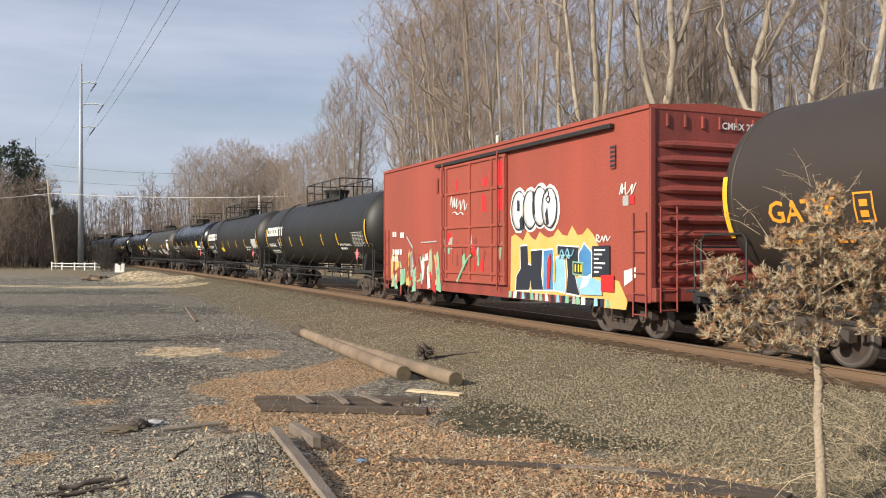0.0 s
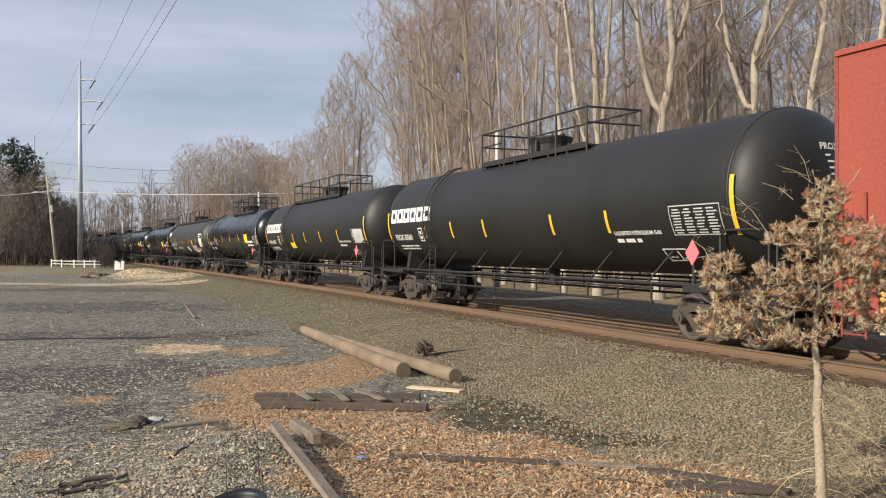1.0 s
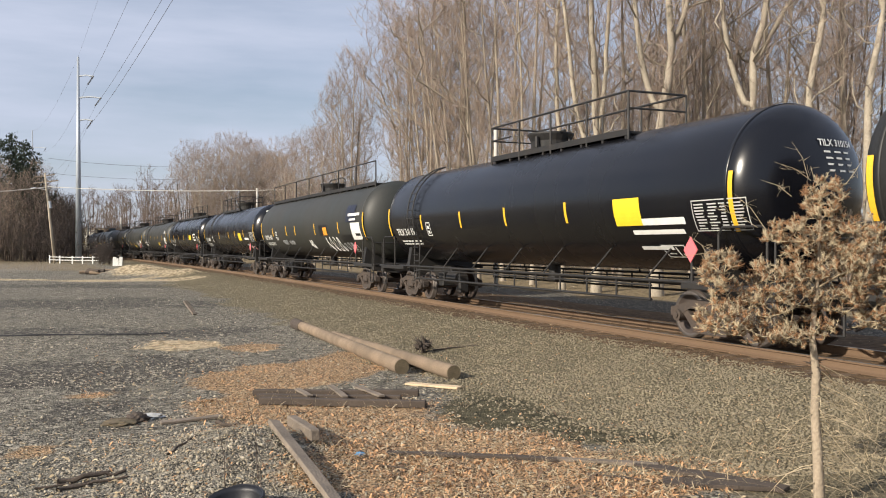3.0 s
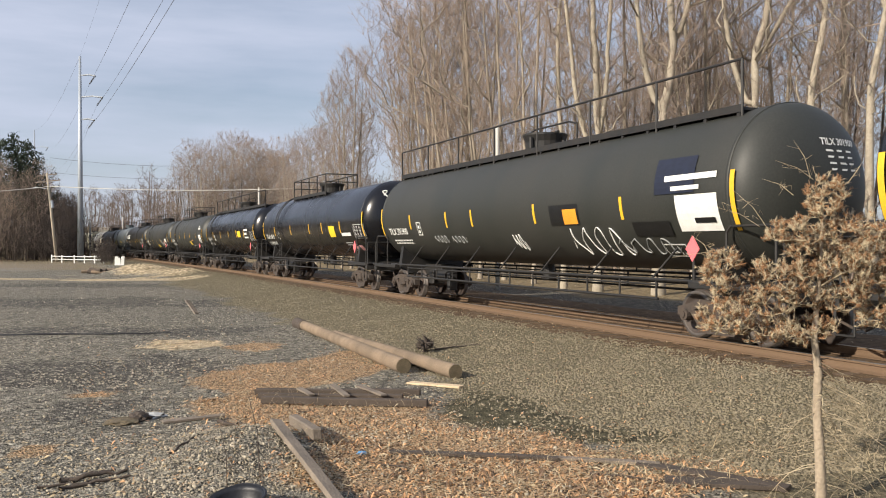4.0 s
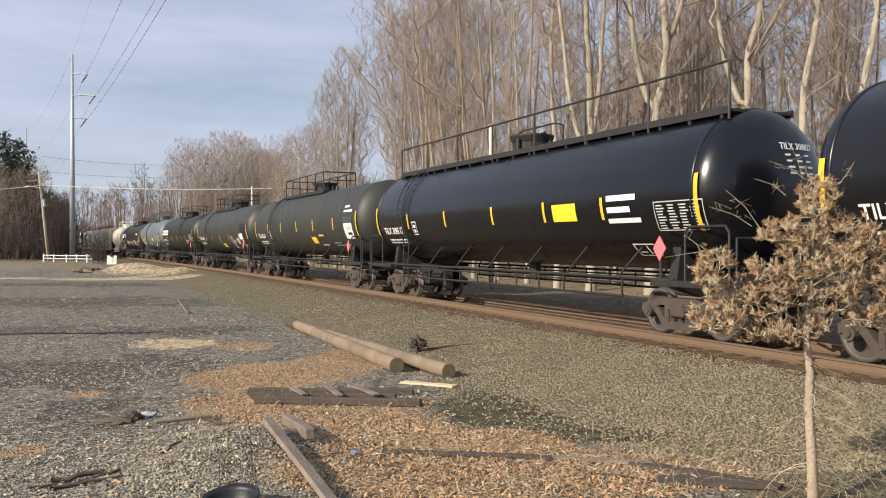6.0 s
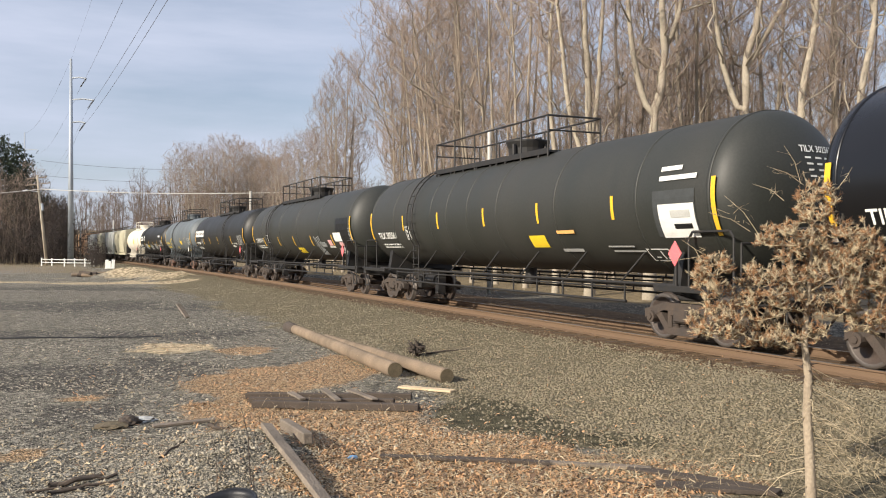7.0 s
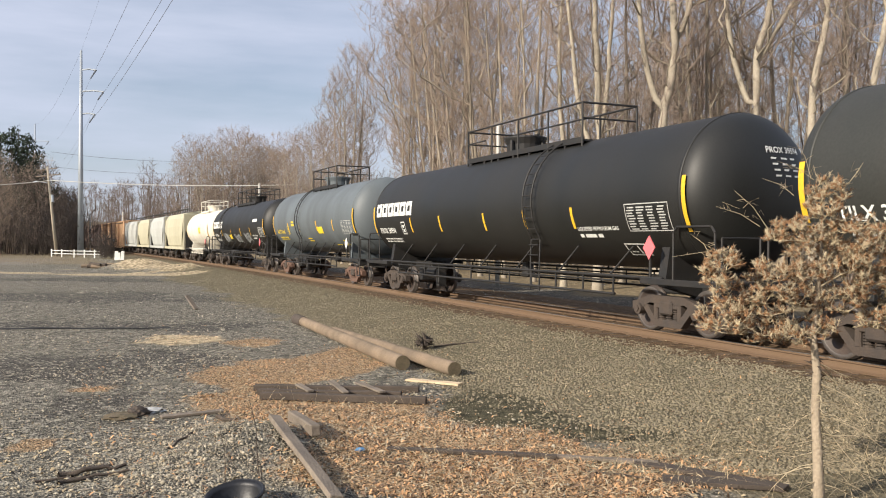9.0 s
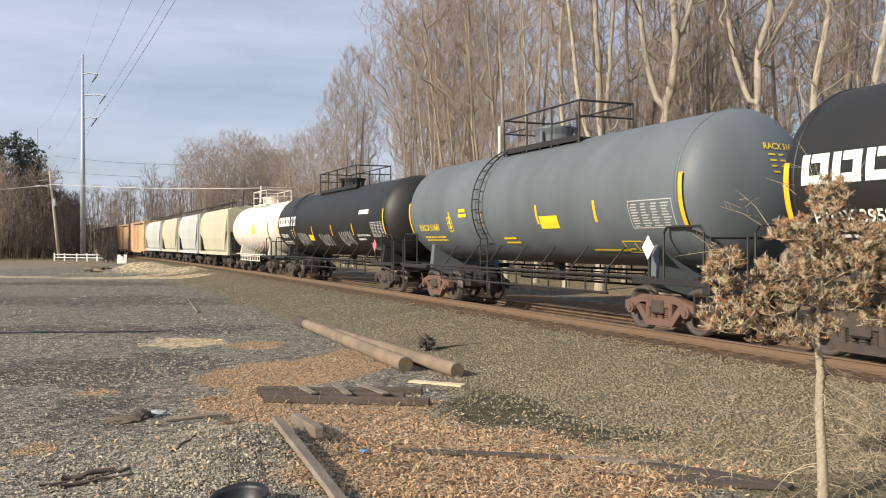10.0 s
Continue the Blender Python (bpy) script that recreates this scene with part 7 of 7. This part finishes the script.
G = "old timbers on the chips"
board("timber", (-2.47, 11.72), (-0.20, 11.35), 0.11, 0.10, WOOD_DARK, "weathered dark square timber on wood chips", group=G)
board("timber", (-2.72, 12.45), (-0.32, 12.25), 0.11, 0.09, WOOD_DARK, "weathered dark square timber on wood chips", group=G)
board("timber", (-2.60, 12.12), (-0.55, 11.85), 0.10, 0.08, WOOD_DARK, "dark weathered timber between two others", group=G)
for (ax, ay), (bx, by) in (((-2.05, 12.3), (-1.80, 11.75)), ((-1.62, 12.6), (-1.30, 11.65)), ((-1.22, 12.5), (-0.80, 11.65))):
    board("slat", (ax, ay), (bx, by), 0.09, 0.025, WOOD_GREY, "pale thin slat across the timbers", lift=0.10, group="slats across the timbers")
board("splintered_board", (-0.52, 13.25), (0.28, 12.75), 0.16, 0.03, WOOD_PALE, "pale splintered board beside the log", lift=0.01)
board("beam", (-1.70, 9.75), (-1.28, 8.75), 0.11, 0.12, WOOD_GREY, "short grey beam with a dark cut end", lift=0.03)
board("plank", (-1.75, 8.95), (-0.86, 7.0), 0.12, 0.05, WOOD_GREY, "long weathered plank across the chips", lift=0.05, tilt=-12)
board("plank", (-3.38, 10.35), (-2.72, 10.70), 0.12, 0.03, WOOD_GREY, "small weathered plank on the gravel", lift=0.01)
board("leaning_board", (-7.62, 26.6), (-8.0, 26.9), 0.15, 0.05, WOOD_GREY, "short leaning grey board stuck in gravel", end_lift=0.40)
board("plank", (-0.55, 8.75), (1.15, 8.55), 0.10, 0.03, WOOD_DARK, "long dark rotten strip of wood", lift=0.005)
board("plank", (1.9, 8.35), (3.0, 7.45), 0.16, 0.04, WOOD_DARK, "long dark rotten strip of wood", lift=0.005)
board("plank", (2.0, 7.75), (2.9, 7.55), 0.22, 0.04, WOOD_DARK, "dark broken board in dry grass", lift=0.005)
board("plank", (1.1, 8.6), (2.1, 8.3), 0.09, 0.03, WOOD_GREY, "long grey rotten strip of wood", lift=0.005)


def stick(a, b, r, mat, label, seed, name="stick"):
    rr = np.random.RandomState(seed)
    a3, b3 = np.array((*a, at_ground(*a) + r)), np.array((*b, at_ground(*b) + r))
    tb = Tubes()
    pts = a3 + (b3 - a3) * np.linspace(0, 1, 8)[:, None] + rr.normal(0, r * 0.9, (8, 3)) * (1, 1, 0.4)
    tb.add(pts, np.linspace(r, r * 0.45, 8), 6)
    tagged(new(name, tb.mesh(name, mat, True)), label, "stick")


def px_ground(px, py):
    y = 1522 * 2.15 / (py - 447)
    return (px - 784) / 1522 * y, y


for i, (p, q, r) in enumerate([((95, 872), (220, 856), 0.03), ((100, 880), (225, 866), 0.022), ((130, 862), (205, 852), 0.016), ((60, 878), (160, 868), 0.014), ((300, 838), (352, 815), 0.016), ((385, 771), (440, 778), 0.03),
                               # first entry here: thin dark bar running right from the root ball
                               ((770, 636), (846, 631), 0.02), ((230, 762), (290, 750), 0.018), ((405, 808), (470, 770), 0.006), ((650, 838), (760, 850), 0.01), ((1040, 855), (1180, 870), 0.016), ((520, 745), (560, 742), 0.01)]):
    stick(px_ground(*p), px_ground(*q), r, WOOD_DARK if i != 8 else WOOD_GREY, "thin dark dead stick on the gravel", i)
# thin black tube in place of a long shadow line across the lot
stick((-10.8, 20.4), (-6.6, 20.9), 0.03, PLASTIC_BLACK, "thin black tube drawn as a shadow line", 40, "hose")
# two dead stalks that stand up close to the camera
for k, (px, depth, h) in enumerate(((462, 7.6, 0.75), (405, 7.3, 0.55), (468, 7.2, 0.35))):
    x, y = ray_spot(px, depth)
    tb = Tubes()
    tb.add([(x, y, at_ground(x, y) - 0.02), (x - 0.02, y, 0.2 * h + at_ground(x, y)), (x - 0.05 * h, y + 0.02, h * 0.6 + at_ground(x, y)), (x - 0.16 * h, y + 0.05, h + at_ground(x, y))], [0.006, 0.005, 0.004, 0.002], 5)
    tagged(new("dead_stalk", tb.mesh("dead_stalk", WOOD_DARK)), "thin dry upright weed stalk", "weed", "weed stalks")


def root_ball():
    x, y = px_ground(752, 638)
    r = np.random.RandomState(4)
    tb = Tubes()
    for k in range(90):
        d = r.normal(0, 1, 3)
        d /= np.linalg.norm(d)
        p = np.array((x, y, at_ground(x, y) + 0.14))
        tb.add(np.array([p, p + d * 0.1 + r.normal(0, 0.03, 3), p + d * 0.17 + r.normal(0, 0.04, 3)]), [0.03, 0.02, 0.006], 4)
    tagged(new("root_ball", tb.mesh("root_ball", WOOD_DARK)), "small brown tangled root ball on ballast", "root ball")


root_ball()


def crumple(name, px, py, size, flat, mat, label, category, seed):
    x, y = px_ground(px, py)
    bm = bmesh.new()
    bmesh.ops.create_icosphere(bm, subdivisions=3, radius=size)
    for v in bm.verts:
        n = noise.noise(v.co * (2.2 / size) + Vector((seed, 0, 0)))
        v.co *= 1 + 0.45 * n
        v.co.z *= flat
    ob = part(name, bm, mat, None)
    ob.location = (x, y, at_ground(x, y) + size * flat * 0.55)
    tagged(ob, label, category)
    return ob


crumple("plastic_scrap", 640, 826, 0.05, 0.4, surface("plastic_blue", (0.10, 0.30, 0.55), None, 9, 0.4), "small crumpled blue plastic scrap", "litter", 3)
crumple("paper_scrap", 272, 750, 0.14, 0.22, surface("paper_grey", (0.50, 0.50, 0.48), None, 9, 0.8), "crumpled pale paper scrap on gravel", "litter", 5)
crumple("bark_piece", 215, 762, 0.19, 0.16, WOOD_END, "curled piece of brown bark on gravel", "bark", 7)
crumple("bark_piece", 245, 757, 0.13, 0.5, WOOD_DARK, "curled piece of dark bark on gravel", "bark", 9)


def black_tub():
    x, y = px_ground(425, 918)
    t = thing("black_tub", "broken black plastic tub lying in gravel", "tub", pose(x, y, at_ground(x, y) - 0.17, 8, -8, 20))
    bm = bmesh.new()
    lathe_z(bm, [(0.0, 0.19), (0.28, 0.215), (0.30, 0.235), (0.31, 0.225), (0.27, 0.20), (0.06, 0.17)], 24)
    part("shell", bm, PLASTIC_BLACK, t, "", True)
    bm = bmesh.new()
    for k in range(12):
        a = radians(-60 + k * 12)
        rod(bm, (0.235 * math.cos(a), 0.235 * math.sin(a), 0.3), (0.235 * math.cos(a + 0.21), 0.235 * math.sin(a + 0.21), 0.3), 0.014, seg=6)
    part("rim", bm, PLASTIC_BLACK, t)


black_tub()


# ---- loose ground cover ----
CUBE_V = np.array([(-1, -1, -1), (1, -1, -1), (1, 1, -1), (-1, 1, -1), (-1, -1, 1), (1, -1, 1), (1, 1, 1), (-1, 1, 1)], float)
CUBE_F = np.array([(0, 3, 2, 1), (4, 5, 6, 7), (0, 1, 5, 4), (1, 2, 6, 5), (2, 3, 7, 6), (3, 0, 4, 7)])


def turns(r, n):
    """n random rotation matrices."""
    q = r.normal(0, 1, (n, 4))
    q /= np.linalg.norm(q, axis=1)[:, None]
    w, x, y, z = q.T
    return np.stack([1 - 2 * (y * y + z * z), 2 * (x * y - z * w), 2 * (x * z + y * w), 2 * (x * y + z * w), 1 - 2 * (x * x + z * z), 2 * (y * z - x * w), 2 * (x * z - y * w), 2 * (y * z + x * w), 1 - 2 * (x * x + y * y)], 1).reshape(n, 3, 3)


def stones(name, xy, size, material, label, seed, sink=0.25):
    r = np.random.RandomState(seed)
    n = len(xy)
    shape = CUBE_V[None] * r.uniform(0.55, 1.0, (n, 1, 3)) + r.uniform(-0.38, 0.38, (n, 8, 3))
    v = np.einsum("nij,nkj->nki", turns(r, n), shape) * (size[:, None, None] * 0.5)
    v[:, :, 2] *= 0.8
    z = ground_z(xy[:, 0], xy[:, 1]) + size * (0.5 - sink)
    v += np.stack([xy[:, 0], xy[:, 1], z], 1)[:, None]
    f = CUBE_F[None] + 8 * np.arange(n)[:, None, None]
    tagged(new(name, quads_mesh(name, v.reshape(-1, 3), f.reshape(-1, 4), material)), label, "stones", kind="stuff")


def pick(r, n, x0, x1, y0, y1, want, power=1.0):
    """Random plan points, denser close to the camera, kept where want(x, y) says so."""
    u = r.uniform(0, 1, n)
    y = 1 / (1 / y0 + (1 / y1 - 1 / y0) * u ** power)
    x = r.uniform(x0, x1, n) * y
    keep = r.uniform(0, 1, n) < want(x, y)
    return np.stack([x[keep], y[keep]], 1)


r = np.random.RandomState(31)


def on_ballast(x, y):
    z = zones(x, y)
    return np.clip(1.5 * z[0] - 0.2, 0, 1) * (track_off(x, y)[0] < -1.45) * (1 - 0.75 * z[3]) * (1 - 0.6 * z[5]) * (0.75 + 0.25 * wave(x, y, 2.2, 61))


xy = pick(r, 100000, -0.40, 0.56, 8.0, 60, on_ballast)
stones("ballast_stones", xy, r.uniform(0.014, 0.034, len(xy)) * (1 + xy[:, 1] / 55), STONE, "loose grey-brown ballast stones", 1, 0.45)


def in_yard(x, y):
    return (1 - zones(x, y)[0]) * (0.25 + 0.75 * (wave(x, y, 1.5, 44) > 0.45))


xy = pick(r, 34000, -0.58, 0.2, 7.2, 45, in_yard)
stones("gravel_stones", xy, (0.007 + 0.022 * r.uniform(0, 1, len(xy)) ** 10) * (1 + xy[:, 1] / 40), PEBBLE, "scattered pale gravel stones", 2)


def on_mound(x, y):
    return np.clip(1.4 * mound(x, y, -2.15, 8.6, 0.75, 1.2) + 0.3 * mound(x, y, -3.4, 8.2, 1.0, 0.9), 0, 1)


xy = pick(r, 16000, -0.55, -0.08, 7.0, 11, on_mound)
stones("mound_stones", xy, 0.006 + 0.011 * r.uniform(0, 1, len(xy)) ** 2 + 0.030 * r.uniform(0, 1, len(xy)) ** 40, PEBBLE, "pale stones on a small gravel mound", 3)


def flakes(name, xy, length, width, material, label, category, seed, lift=0.008, stand=0.25):
    r = np.random.RandomState(seed)
    n = len(xy)
    a = r.uniform(0, 2 * np.pi, n)
    up = r.normal(0, stand, n)
    d = np.stack([np.cos(a), np.sin(a), up], 1) * (length / 2)[:, None]
    e = np.stack([-np.sin(a), np.cos(a), r.normal(0, 0.4, n)], 1) * (width / 2)[:, None]
    c = np.stack([xy[:, 0], xy[:, 1], ground_z(xy[:, 0], xy[:, 1]) + lift + np.abs(up) * length / 2], 1)
    bow = np.stack([np.zeros(n), np.zeros(n), length * 0.12], 1)
    v = np.stack([c - d - e * 0.5, c - d + e * 0.5, c + e + bow, c + d + e * 0.4, c + d - e * 0.4, c - e + bow], 1)
    f = np.stack([np.array([0, 5, 2, 1])[None] + 6 * np.arange(n)[:, None], np.array([5, 4, 3, 2])[None] + 6 * np.arange(n)[:, None]], 1).reshape(-1, 4)
    tagged(new(name, quads_mesh(name, v.reshape(-1, 3), f, material)), label, category, kind="stuff")


def chip_cover(x, y):
    return zones(x, y)[1] * np.clip(0.5 + 0.5 * wave(x, y, 4.0, 71), 0.12, 1) + 0.03


xy = pick(r, 52000, -0.42, 0.40, 7.0, 24, chip_cover)
flakes("wood_chips", xy, r.uniform(0.012, 0.055, len(xy)), r.uniform(0.006, 0.02, len(xy)), CHIP, "scattered orange-brown bark chips and dry leaves", "wood chips", 5, stand=0.4)
CHIP_DARK = surface("wood_chip_dark", (0.15, 0.095, 0.06), (0.08, 0.055, 0.04), 2, 0.95, bump=0.0, per=0.5)
xy = pick(r, 20000, -0.42, 0.44, 7.0, 22, chip_cover)
flakes("bark_mulch", xy, r.uniform(0.02, 0.08, len(xy)), r.uniform(0.006, 0.022, len(xy)), CHIP_DARK, "dark rotten bark among the chips", "wood chips", 15, stand=0.35)
STRAW_PALE = surface("straw_pale", (0.66, 0.55, 0.37), (0.50, 0.40, 0.26), 2, 0.95, bump=0.0, per=0.4)
xy = pick(r, 22000, -0.42, 0.42, 7.0, 20, chip_cover)
flakes("pale_splinters", xy, r.uniform(0.02, 0.11, len(xy)), r.uniform(0.003, 0.010, len(xy)), STRAW_PALE, "pale dry splinters and straw on the chips", "wood chips", 16, stand=0.3)


def grass_cover(x, y):
    z = zones(x, y)
    return np.clip(z[5] * 0.9 + z[1] * 0.5 + 0.12 * (z[0] > 0.3) * (y < 13), 0, 1) * (y < 18)


xy = pick(r, 17000, -0.40, 0.56, 7.0, 20, grass_cover)
flakes("dry_grass", xy, r.uniform(0.05, 0.22, len(xy)), r.uniform(0.002, 0.005, len(xy)), STRAW, "flattened dry straw-coloured grass", "grass", 6, stand=0.45)
xy = pick(r, 16000, -0.62, -0.15, 17, 70, lambda x, y: zones(x, y)[2] * np.clip(0.6 + 0.5 * wave(x, y, 2.5, 33), 0.1, 1))
flakes("sawdust_chips", xy, r.uniform(0.03, 0.10, len(xy)), r.uniform(0.012, 0.04, len(xy)), WOOD_PALE, "pale fresh wood chips in heaps", "wood chips", 7)
xy = pick(r, 9000, -0.58, 0.5, 7.2, 60, lambda x, y: 0.5 + 0.5 * wave(x, y, 0.9, 91))
flakes("leaf_litter", xy, r.uniform(0.015, 0.055, len(xy)), r.uniform(0.008, 0.025, len(xy)), STRAW, "scattered pale leaf litter", "leaves", 8)


motions()
